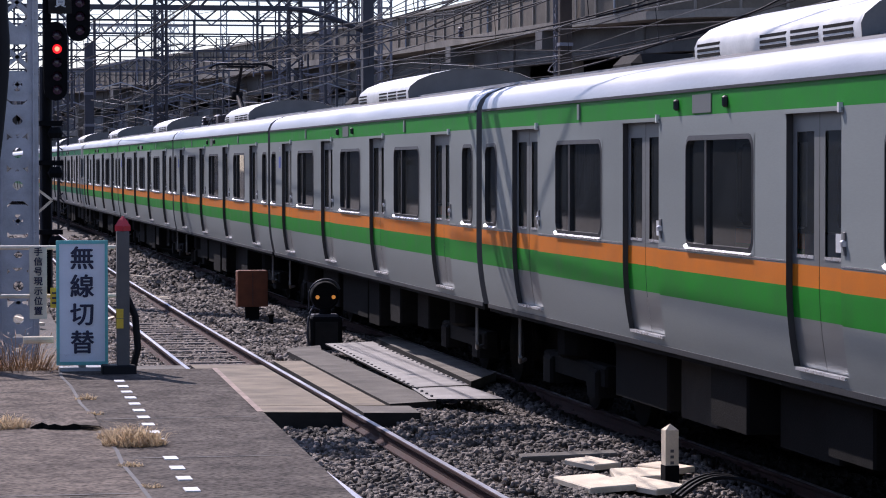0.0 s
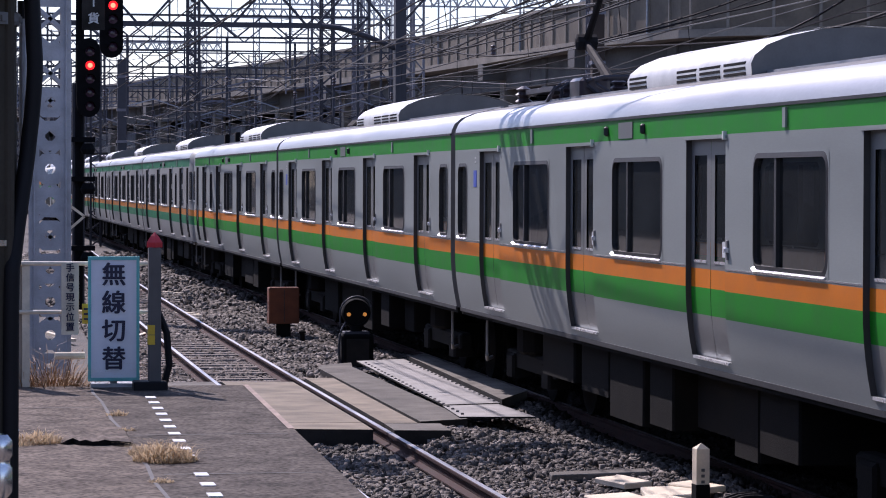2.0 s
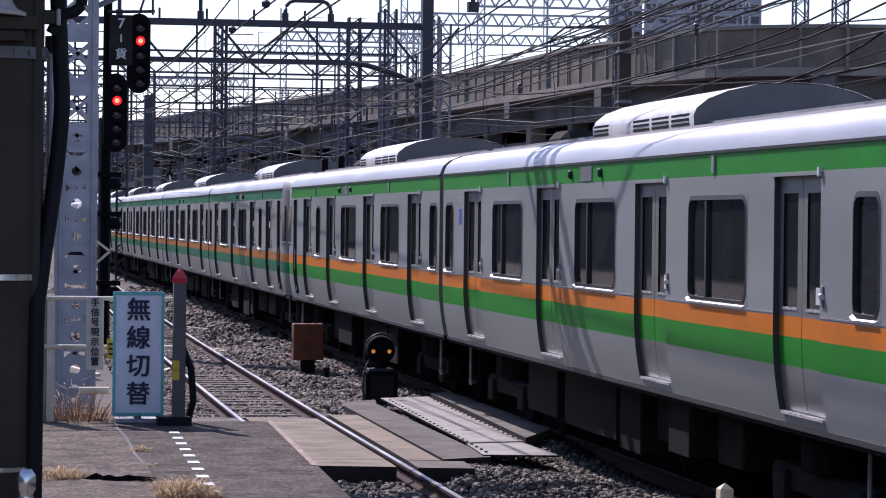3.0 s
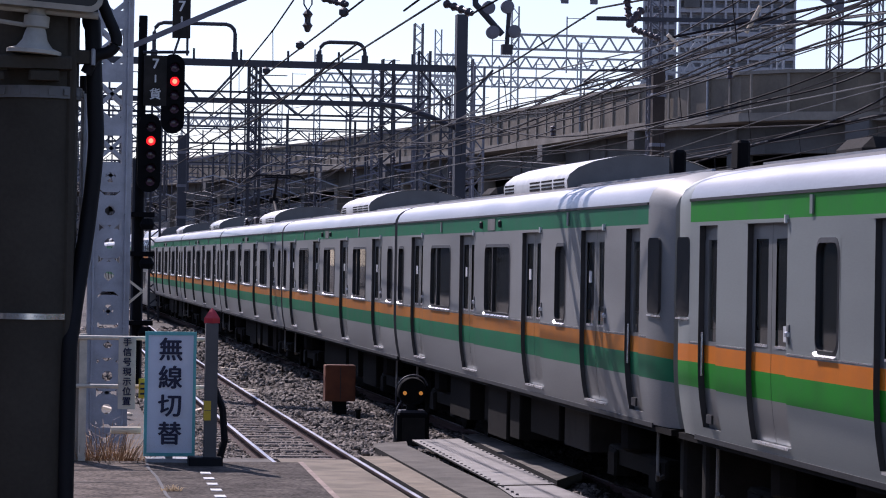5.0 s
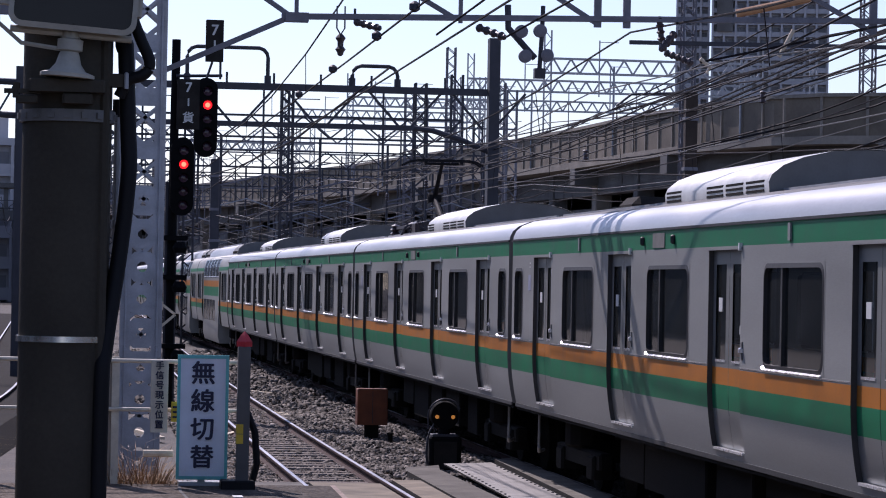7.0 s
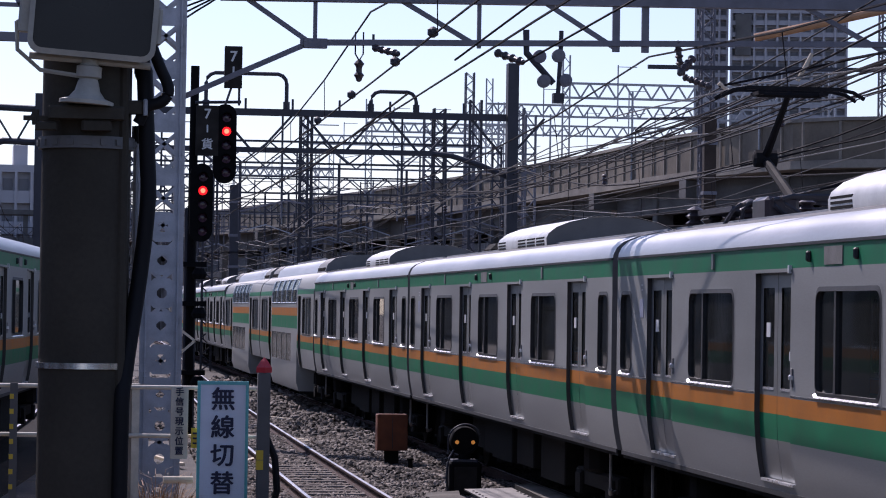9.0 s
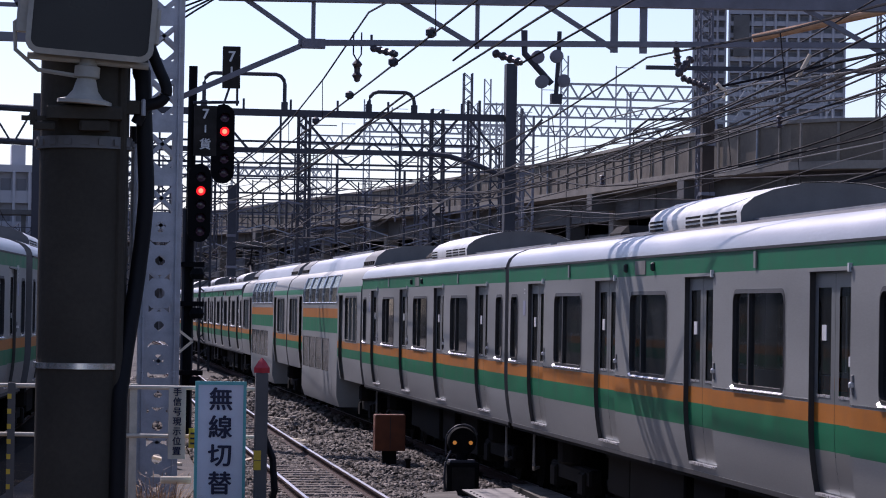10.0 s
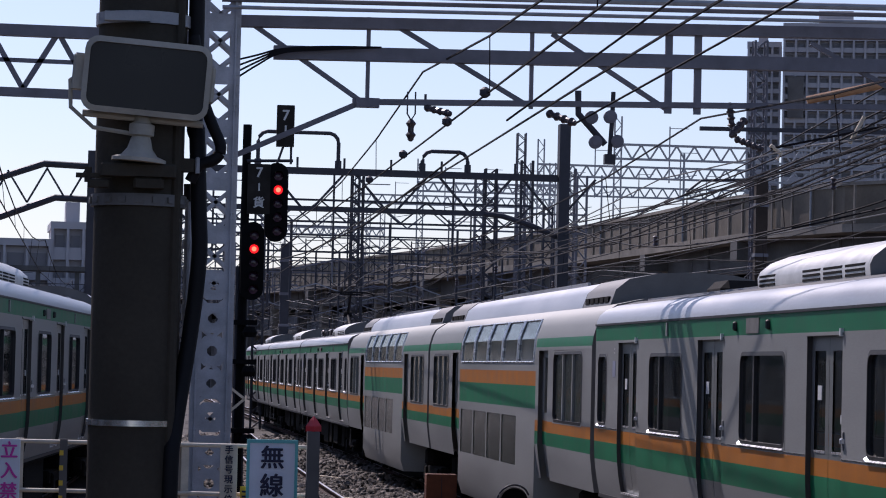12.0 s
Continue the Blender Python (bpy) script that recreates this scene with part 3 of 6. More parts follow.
def ac_unit_parts(car, y=0.0):
    """Roof cooling unit: sloping white louvred flanks, arched ends coloured grey for their shade."""
    s = Shape()
    prof = [(-0.95, 3.5), (-0.96, 3.63), (-0.93, 3.70), (-0.82, 3.79), (-0.62, 3.87), (-0.33, 3.935), (0, 3.95), (0.33, 3.935), (0.62, 3.87), (0.82, 3.79), (0.93, 3.70), (0.96, 3.63), (0.95, 3.5)]
    e0, e1 = y - 2.05, y + 2.6
    for a, b in zip(prof, prof[1:]):
        s.quad([(a[0], e1, a[1]), (a[0], e0, a[1]), (b[0], e0, b[1]), (b[0], e1, b[1])])
        s.quad([(a[0] * 1.012, e0 + 0.02, a[1] + 0.012), (a[0] * 1.012, e0 - 0.02, a[1] + 0.012), (b[0] * 1.012, e0 - 0.02, b[1] + 0.012), (b[0] * 1.012, e0 + 0.02, b[1] + 0.012)])
    for e in (e0, e1):
        s.quad([(x, e, z) for x, z in (prof if e < y else prof[::-1])], 1)
    ac = part("air_conditioner", s, [AC_WHITE, AC_GREY], car, "white louvred roof cooling unit, ends greyed to paint their shade", smooth=True)
    for sx in (-1, 1):
        for c in (-1.5, -0.65, 0.2, 2.15):
            lv = Shape()
            for k in range(3):
                lv.box(sx * 0.955 - 0.006, sx * 0.955 + 0.006, y + c - 0.36, y + c + 0.36, 3.54 + k * 0.045, 3.565 + k * 0.045)
            part("louvre", lv, SIGNAL_BLACK, ac)
    return ac


def bogie_mesh():
    s = Shape()
    for sx in (-1, 1):
        s.box(sx * 1.0 - 0.09, sx * 1.0 + 0.09, -1.45, 1.45, 0.42, 0.62, 0, c=0.03)
        for y in (-1.05, 1.05):
            s.box(sx * 1.0 - 0.14, sx * 1.0 + 0.14, y - 0.2, y + 0.2, 0.3, 0.58, 0, c=0.03)
        s.spin([(0.24, 0.62), (0.3, 0.66), (0.3, 0.92), (0.24, 0.98)], 12, (sx * 0.95, 0, 0))
    s.box(-1.0, 1.0, -0.3, 0.3, 0.45, 0.7)
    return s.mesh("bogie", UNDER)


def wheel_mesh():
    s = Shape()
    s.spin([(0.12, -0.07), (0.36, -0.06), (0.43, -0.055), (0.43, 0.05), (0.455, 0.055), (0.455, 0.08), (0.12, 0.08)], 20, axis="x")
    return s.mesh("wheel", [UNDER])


BOGIE, WHEEL = bogie_mesh(), wheel_mesh()
FLAT_Y = pose(0, 0, 0, 0, 0, 180)


def under_parts(car, rng, cab):
    for y in (-6.9, 6.9):
        b = part("bogie", BOGIE, None, car, at=pose(0, y, 0))
        for ay in (-1.05, 1.05):
            for sx in (-1, 1):
                part("wheel", WHEEL, None, b, at=pose(sx * 0.565, ay, 0.43, 0, 0, 0 if sx < 0 else 180))
    y = -4.6
    while y < 4.4:
        w = rng.uniform(0.7, 2.0)
        for sx in (-1, 1):
            d = rng.uniform(0.0, 0.22)
            x0, x1 = sorted((sx * (1.3 - d), sx * 0.35))
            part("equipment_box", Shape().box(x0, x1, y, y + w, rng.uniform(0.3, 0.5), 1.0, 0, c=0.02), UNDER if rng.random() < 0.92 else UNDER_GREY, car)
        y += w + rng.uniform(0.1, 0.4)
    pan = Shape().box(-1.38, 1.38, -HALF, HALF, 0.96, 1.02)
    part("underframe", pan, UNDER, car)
    # added block hides the lit ground beyond and keeps the underside black
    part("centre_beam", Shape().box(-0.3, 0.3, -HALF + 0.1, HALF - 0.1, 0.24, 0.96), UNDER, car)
    for y in (-8.75, 8.75):
        s = Shape()
        s.tube([(-1.26, y, 1.0), (-1.26, y, 0.5)], 0.018, 6)
        s.tube([(-1.27, y - 0.05, 0.52), (-1.24, y + 0.1, 0.45), (-1.15, y + 0.25, 0.47)], 0.022, 10)
        part("hose_pipe", s, UNDER_PALE, car)


def pantograph_parts(car, y):
    s = Shape()
    s.box(-0.75, 0.75, y - 0.9, y + 0.9, 3.68, 3.74)
    for sx in (-0.55, 0.55):
        for e in (-0.75, 0.75):
            s.spin([(0.05, 3.56), (0.09, 3.6), (0.05, 3.63), (0.09, 3.66), (0.05, 3.69)], 8, (sx, y + e, 0))
    base = part("pantograph", s, DARK_STEEL, car, "raised single-arm pantograph touching the contact wire")
    a = Shape()
    a.tube([(0, y - 0.7, 3.76), (0, y + 0.75, 4.32)], [0.06, 0.05], 8)
    a.tube([(0.12, y - 0.55, 3.74), (0.08, y + 0.6, 4.2)], 0.018, 6)
    a.spin([(0.04, -0.14), (0.10, -0.12), (0.10, 0.12), (0.04, 0.14)], 10, (0, y + 0.75, 4.33), "x")
    a.tube([(0, y + 0.75, 4.34), (0, y - 0.3, 4.98)], [0.05, 0.032], 8)
    a.tube([(-0.35, y - 0.3, 4.96), (0.35, y - 0.3, 4.96)], 0.03, 6)
    part("arm", a, PANTO, base)
    h = Shape()
    for e in (-0.48, -0.14):
        h.box(-0.52, 0.52, y + e - 0.03, y + e + 0.03, 5.0, 5.04)
        for sx in (-1, 1):
            h.tube([(sx * 0.5, y + e, 5.02), (sx * 0.66, y + e, 4.99), (sx * 0.78, y + e, 4.92)], 0.022, 6)
    for x in (-0.35, 0.35):
        h.box(x - 0.03, x + 0.03, y - 0.5, y - 0.1, 4.95, 4.99)
    part("head", h, PANTO, base)
    pot = Shape().spin([(0.06, 0.0), (0.11, 0.05), (0.06, 0.09), (0.11, 0.13), (0.06, 0.17), (0.10, 0.20), (0.02, 0.24)], 10).mesh("insulator", PORCELAIN)
    for x, yy in ((-0.7, -1.5), (-0.2, -1.9), (0.35, -1.6), (-0.75, 0.9), (-0.3, 1.1)):
        part("insulator", pot, None, base, at=pose(x, y + yy, 3.55))
    part("arrester_box", Shape().box(-0.8, -0.45, y - 2.6, y - 2.0, 3.55, 3.78, c=0.04), PORCELAIN, base)
    for k in range(6):
        yy = y - 1.2 - k * 0.35
        c = Shape().tube(flow([(-0.9 + k * 0.1, yy, 3.52), (-0.75, yy - 0.1, 3.74), (-0.2, yy + 0.1, 3.78), (0.2, yy - 0.2, 3.74), (0.5, yy - 0.3, 3.55)], 3), 0.022, 6)
        part("roof_cable", c, DARK_STEEL, base)


def car_shell(paint, old, seed, panto=0, cab=0):
    """An ordinary four-door car. cab: -1 or 1 where it has a driving cab at that end."""
    rng = random.Random(seed)
    label = ("stainless train car with faded green and orange bands" if old else "stainless train car with bright green and orange bands")
    label += ", driving cab" if cab else ", pantograph" if panto else ""
    car = thing("train_car", label, "train car", "cars of the passing train")
    y0, y1 = -HALF, HALF
    if cab < 0:
        y0 += 0.75
    if cab > 0:
        y1 -= 0.75
    steel = STEEL_OLD if old else STEEL
    doors = [cab * d for d in CAB_DOORS] if cab else DOORS
    wins = [(cab * c, w) for c, w in CAB_WINDOWS] if cab else WINDOWS
    s = side_skin(paint, y0, y1, doors, wins, [cab * 8.38] if cab else [])
    part("body", s, [steel, paint[1], paint[0], paint[1], BLACK, CHROME, JAMB, STICKER_GLINT], car, smooth=True)
    # end walls with a gangway
    for e, yy in ((-1, y0), (1, y1)):
        w = Shape()
        ring = [(half_width(z), z) for z in Z_BANDS] + ROOF_PROF[1:]
        ring = ring + [(-x, z) for x, z in reversed(ring[:-1])]
        if cab == e:
            # rounded cab front
            outer = [(x * 0.93, yy + e * 0.75, 1.03 + (z - 1.03) * 0.965) for x, z in ring]
            mids = [(x * 0.99, yy + e * 0.5, 1.03 + (z - 1.03) * 0.99) for x, z in ring]
            inner = [(x, yy, z) for x, z in ring]
            for la, lb in ((inner, mids), (mids, outer)):
                for k in range(len(ring)):
                    k2 = (k + 1) % len(ring)
                    zz = (ring[k][1] + ring[k2][1]) / 2
                    w.quad([la[k], la[k2], lb[k2], lb[k]], {1: 0}.get(band_slot(zz), band_slot(zz)) if zz < 3.2 else 0)
            w.quad(outer if e > 0 else outer[::-1], 0)
            cabm = part("cab_front", w, [steel, paint[1], paint[0], paint[1]], car, "moulded metal cab front", smooth=True)
            for c in (-0.72, 0.72):
                g2 = Shape().box(c - 0.5, c + 0.5, yy + e * 0.75 - 0.01, yy + e * 0.75 + 0.012, 2.0, 2.85, c=0.005)
                part("windscreen", g2, BLACK, cabm)
            for sx in (-1, 1):
                yw = yy + e * 0.27
                wo = part("side_window", CAB_WIN[0], None, cabm, at=pose(sx * 1.469, yw, 2.5, 0, 0, 0 if sx < 0 else 180))
                part("sill", CAB_WIN[2], None, wo)
            cp = Shape().box(-0.2, 0.2, min(yy + e * 0.7, yy + e * 1.0), max(yy + e * 0.7, yy + e * 1.0), 0.75, 1.0)
            part("coupler", cp, UNDER_GREY, car)
            sk = Shape().box(-1.2, 1.2, yy + e * 0.45 - 0.1, yy + e * 0.45 + 0.1, 0.35, 1.03, c=0.03)
            part("snow_guard", sk, UNDER_GREY, car)
        else:
            w.quad([(x, yy, z) for x, z in (ring if e > 0 else ring[::-1])])
            part("end_wall", w, AC_GREY, car)
            gw = Shape().box(-0.55, 0.55, min(yy, yy + e * 0.24), max(yy, yy + e * 0.24), 1.1, 3.1, c=0.04)
            part("gangway", gw, BLACK, car, "black folded gangway bellows")
    # roof
    r = Shape()
    full = [(-x, z) for x, z in ROOF_PROF[:-1]] + [(x, z) for x, z in reversed(ROOF_PROF)]
    for a, b in zip(full, full[1:]):
        r.quad([(a[0], y1, a[1]), (a[0], y0, a[1]), (b[0], y0, b[1]), (b[0], y1, b[1])], 1 if max(abs(a[0]), abs(b[0])) < 1.21 else 0)
    roof = part("roof", r, [ROOF, ROOF_TOP], car, "silver ribbed roof", smooth=True)
    for sx in (-0.8, 0.8):
        part("roof_rail", Shape().box(sx - 0.02, sx + 0.02, y0 + 0.1, y1 - 0.1, 3.54, 3.57), GALV, roof)
    ac_unit_parts(car)
    for yy in ((4.4, 7.7) if not panto else (4.4,)):
        part("ventilator", Shape().box(-0.38, 0.38, yy - 0.5, yy + 0.5, 3.55, 3.76, c=0.1), UNDER_GREY, car, "low grey roof box")
    for sx in (-1, 1):
        for yy in (-4.9, 4.9):
            part("drain_pipe", Shape().box(sx * 1.478 - 0.015, sx * 1.478 + 0.015, yy - 0.04, yy + 0.04, 3.03, 3.18), steel, car)
    if panto:
        pantograph_parts(car, panto)
    if cab:
        for yy in (6.9, 3.9):
            ae = Shape().box(-0.22, 0.22, cab * yy - 0.5, cab * yy + 0.5, 3.57, 3.64, c=0.02).box(-0.07, 0.07, cab * yy - 0.16, cab * yy + 0.16, 3.63, 3.95, c=0.03)
            part("roof_aerial", ae, SIGNAL_BLACK, car, "black radio aerial on a plate")
    # doors and windows
    leaves, seal, sill, stick = door_meshes(paint)
    for sx in (-1, 1):
        turn = pose(-1.475, 0, 0) if sx < 0 else pose(1.475, 0, 0, 0, 0, 180)
        for d in doors:
            at = turn @ pose(0, d if sx < 0 else -d, 0)
            for k, (leaf, pm, rl) in enumerate(leaves):
                do = part("door", leaf, None, car, at=at)
                part("pane", pm, None, do)
                part("pane_sill", rl, None, do)
                for leaf_no, me in stick:
                    if leaf_no == k:
                        part("sticker", me, None, do, "small white sticker")
                if k == 0:
                    part("seal", seal, None, do)
                    part("sill", sill, None, do)
        for c, w in wins:
            fr, pa, si = (WIN_BIG if w > 1 else WIN_END)[old]
            wo = part("window", fr, None, car, at=turn @ pose(0, c if sx < 0 else -c, 2.38))
            part("pane", pa, None, wo)
            part("sill", si, None, wo)
        for d in doors:
            la = part("door_latch", Shape().box(sx * 1.475 - 0.012, sx * 1.475 + 0.012, d + sx * 0.74 - 0.025, d + sx * 0.74 + 0.025, 1.98, 2.14, c=0.004), AC_GREY, car)
            part("knob", Shape().box(sx * 1.475 - 0.035, sx * 1.475 + 0.035, d + sx * 0.74 - 0.03, d + sx * 0.74 + 0.03, 2.04, 2.085, c=0.012), SILL, la)
        if cab:
            cd = Shape()
            for z0, z1 in zip(Z_BANDS[1:11], Z_BANDS[2:12]):
                if z0 != 1.92:
                    x0, x1 = 1.475 - half_width(z0) + 0.06, 1.475 - half_width(z1) + 0.06
                    cd.quad([(x0, 0.34, z0), (x0, -0.34, z0), (x1, -0.34, z1), (x1, 0.34, z1)], {2: 1, 3: 2}.get(band_slot((z0 + z1) / 2), 0))
            for e in (-0.27, 0.27):
                cd.box(0.055, 0.08, e - 0.07, e + 0.07, 1.92, 2.84)
            do = part("cab_door", cd, [DOOR_STEEL, paint[0], paint[1]], car, at=turn @ pose(0, cab * 8.38 if sx < 0 else -cab * 8.38, 0))
            pz = Shape()
            pz.quad([(0.07, 0.2, 1.92), (0.07, -0.2, 1.92), (0.07, -0.2, 2.84), (0.07, 0.2, 2.84)])
            part("pane", pz, GLASS_CLEAR, do)
            part("step", Shape().box(0.03, 0.05, -0.1, 0.1, 1.18, 1.26), BLACK, do)
            part("handrail", Shape().tube([(0.03, 0.31, 1.6), (0.03, 0.31, 2.0)], 0.012, 6), CHROME, do)
        disp = Shape().box(sx * 1.475 - 0.008, sx * 1.475 + 0.008, 0.15, 0.72, 3.02, 3.17)
        part("side_display", disp, UNDER_PALE if old else DOOR_STEEL, car)
        for yy in (-0.3, 1.2):
            part("side_lamp", Shape().spin([(0.015, 0.0), (0.032, 0.015), (0.032, 0.08), (0.015, 0.095)], 8, (sx * 1.485, yy, 3.05)), BLACK, car)
        if not cab:
            part("notice", Shape().box(sx * 1.475 - 0.004, sx * 1.475 + 0.004, 8.32, 8.52, 2.55, 2.75), BLUE_STICKER if old is False else FADED_STICKER, car, "small square notice")
            for k in range(2):
                part("number_bar", Shape().box(sx * 1.475 - 0.004, sx * 1.475 + 0.004, 8.36, 8.44, 2.84 + k * 0.05, 2.86 + k * 0.05), AC_WHITE, car)
    # inside
    ins = Shape()
    ins.box(-1.36, 1.36, y0 + 0.1, y1 - 0.1, 1.06, 1.12)
    ins.box(-1.4, 1.4, y0 + 0.1, y1 - 0.1, 3.12, 3.18)
    part("inside_lining", ins, INSIDE, car)
    for sx in (-1, 1):
        for c, w in [q for q in wins if q[1] > 1]:
            x0, x1 = sorted((sx * 1.36, sx * 0.95))
            xb0, xb1 = sorted((sx * 1.36, sx * 1.28))
            part("bench_seat", Shape().box(x0, x1, c - 1.6, c + 1.6, 1.4, 1.55).box(xb0, xb1, c - 1.6, c + 1.6, 1.55, 1.9), SEAT, car)
    under_parts(car, rng, cab)
    return car


def green_car(paint, seed):
    """A double-deck car: end doors, curved upper windows, lower windows near the rails."""
    rng = random.Random(seed)
    car = thing("double_deck_train_car", "double-deck stainless train car with curved upper windows and faded green band", "train car", "cars of the passing train")
    y0, y1 = -HALF, HALF
    m0, m1 = -4.75, 4.75
    mid_prof = [(1.40, 0.38), (1.475, 0.62), (1.475, 1.14), (1.475, 1.9), (1.475, 2.04), (1.475, 2.38), (1.475, 2.6), (1.475, 2.74), (1.455, 3.08), (1.35, 3.36), (1.15, 3.5), (0.8, 3.58), (0.4, 3.61), (0, 3.62)]
    end_prof = [(1.41, 1.03), (1.45, 1.3), (1.475, 1.53), (1.475, 1.72), (1.475, 1.88), (1.475, 2.9), (1.475, 2.95), (1.455, 3.08), (1.41, 3.24), (1.35, 3.36), (1.15, 3.5), (0.8, 3.58), (0.4, 3.61), (0, 3.62)]
    # upper windows leave a hole between profile points 7 and 9, lower ones between 2 and 3
    up = [(-4.55 + k * 1.84, -4.55 + k * 1.84 + 1.69) for k in range(5)]
    lo = up[1:]
    s = Shape()
    cuts = sorted({m0, m1} | {e for w in up for e in w})
    for sx in (-1, 1):
        for a, b in zip(cuts, cuts[1:]):
            hole = any(u[0] - 1e-6 <= a and b <= u[1] + 1e-6 for u in up)
            for k in range(len(mid_prof) - 1):
                if hole and (k in (7, 8) or (k == 2 and a > -3)):
                    continue
                p, q = mid_prof[k], mid_prof[k + 1]
                c = [(sx * p[0], a, p[1]), (sx * p[0], b, p[1]), (sx * q[0], b, q[1]), (sx * q[0], a, q[1])]
                s.quad(c if sx > 0 else c[::-1], {4: 3, 5: 2}.get(k, 0))
        dl = [(-5.95, -5.05), (5.05, 5.95)]
        wl = [(-9.1, -6.5), (6.5, 9.1)]
        for e0, e1 in ((y0, m0), (m1, y1)):
            ec = sorted({e0, e1} | {v for d in dl + wl for v in d if e0 < v < e1})
            for a, b in zip(ec, ec[1:]):
                mid = (a + b) / 2
                door, win = any(d[0] < mid < d[1] for d in dl), any(d[0] < mid < d[1] for d in wl)
                for k in range(len(end_prof) - 1):
                    if (door and k < 5) or (win and k == 4):
                        continue
                    p, q = end_prof[k], end_prof[k + 1]
                    c = [(sx * p[0], a, p[1]), (sx * p[0], b, p[1]), (sx * q[0], b, q[1]), (sx * q[0], a, q[1])]
                    s.quad(c if sx > 0 else c[::-1], {2: 3, 3: 2, 6: 1}.get(k, 0))
    for yy, e in ((m0, -1), (m1, 1)):
        ring = mid_prof + [(-x, z) for x, z in reversed(mid_prof[:-1])]
        s.quad([(x, yy + e * 0.01, z) for x, z in (ring if e > 0 else ring[::-1])], 0)
    part("body", s, [STEEL_OLD, paint[1], paint[0], paint[1]], car, smooth=True)
    for sx in (-1, 1):
        cur = Shape()
        cur.box(min(sx * 1.2, sx * 1.22), max(sx * 1.2, sx * 1.22), -3, 4.7, 1.0, 1.95)
        for e0, e1 in ((-9.15, -6.45), (6.45, 9.15)):
            cur.box(min(sx * 1.3, sx * 1.32), max(sx * 1.3, sx * 1.32), e0, e1, 1.85, 2.92)
        part("curtain", cur, CURTAIN, car, "pale drawn curtains")
    for yy, e in ((y0, -1), (y1, 1)):
        ring = end_prof + [(-x, z) for x, z in reversed(end_prof[:-1])]
        w = Shape()
        w.quad([(x, yy, z) for x, z in (ring if e > 0 else ring[::-1])])
        part("end_wall", w, AC_GREY, car)
        part("gangway", Shape().box(-0.55, 0.55, min(yy, yy + e * 0.24), max(yy, yy + e * 0.24), 1.1, 3.1, c=0.04), BLACK, car)
    up_pane, lo_pane = Shape(), Shape()
    up_pane.quad([(-1.468, 0.85, 2.74), (-1.468, -0.85, 2.74), (-1.448, -0.85, 3.08), (-1.448, 0.85, 3.08)])
    up_pane.quad([(-1.448, 0.85, 3.08), (-1.448, -0.85, 3.08), (-1.343, -0.85, 3.36), (-1.343, 0.85, 3.36)])
    lo_pane.quad([(-1.465, 0.85, 1.14), (-1.465, -0.85, 1.14), (-1.465, -0.85, 1.9), (-1.465, 0.85, 1.9)])
    um, lm = up_pane.mesh("upper_pane", GLASS_UPPER), lo_pane.mesh("lower_pane", GLASS_DECK)
    ew = window_meshes(2.6, 1.0, False, STEEL_OLD)
    ew[1].materials[0] = GLASS_DECK
    dsh = Shape()
    for z0, z1, k in ((1.05, 1.53, 0), (1.53, 1.72, 2), (1.72, 1.88, 1), (1.88, 2.0, 0), (2.8, 2.92, 0)):
        x0, x1 = 1.475 - half_width(z0) + 0.07, 1.475 - half_width(z1) + 0.07
        dsh.quad([(x0, 0.45, z0), (x0, -0.45, z0), (x1, -0.45, z1), (x1, 0.45, z1)], k)
    for c in (-0.35, 0.35):
        dsh.box(0.06, 0.09, c - 0.1, c + 0.1, 2.0, 2.8)
    dmesh = dsh.mesh("door", [DOOR_STEEL, paint[0], paint[1]])
    dp = Shape()
    dp.quad([(0.075, 0.25, 2.0), (0.075, -0.25, 2.0), (0.075, -0.25, 2.8), (0.075, 0.25, 2.8)])
    dpm = dp.mesh("pane", GLASS_CLEAR)
    for sx in (-1, 1):
        rot = pose(0, 0, 0) if sx < 0 else FLAT_Y
        for e in sorted({round(v, 2) for w in up for v in w}):
            rib = Shape().tube([(sx * 1.478, e, 2.72), (sx * 1.468, e, 2.92), (sx * 1.458, e, 3.08), (sx * 1.41, e, 3.23), (sx * 1.353, e, 3.37)], 0.016, 6)
            part("window_rib", rib, SILL, car)
        for z, x in ((2.735, 1.477), (3.365, 1.352)):
            part("window_rail", Shape().tube([(sx * x, up[0][0], z), (sx * x, up[-1][1], z)], 0.014, 6), SILL, car)
        for a, b in up:
            c = (a + b) / 2 * (1 if sx < 0 else -1)
            part("upper_window", um, None, car, at=rot @ pose(0, c, 0))
            if (a, b) in lo:
                part("lower_window", lm, None, car, at=rot @ pose(0, c, 0))
        for c in (-7.8, 7.8):
            wo = part("window", ew[0], None, car, at=rot @ pose(-1.475, c, 2.38))
            part("pane", ew[1], None, wo)
            for e in (-0.43, 0.43):
                part("mullion", Shape().box(-0.004, 0.04, e - 0.04, e + 0.04, -0.47, 0.47), STEEL_OLD, wo)
        for c in (-5.5, 5.5):
            do = part("door", dmesh, None, car, at=rot @ pose(-1.475, c, 0))
            part("pane", dpm, None, do)
    ins = Shape().box(-1.4, 1.4, m0, m1, 0.45, 0.5).box(-1.45, 1.45, m0, m1, 2.2, 2.28).box(-0.2, 0.2, m0, m1, 0.5, 3.5)
    part("inside_lining", ins, INSIDE, car)
    for y in (-7.6, 7.6):
        b = part("bogie", BOGIE, None, car, at=pose(0, y, 0))
        for ay in (-1.05, 1.05):
            for sx in (-1, 1):
                part("wheel", WHEEL, None, b, at=pose(sx * 0.565, ay, 0.43, 0, 0, 0 if sx < 0 else 180))
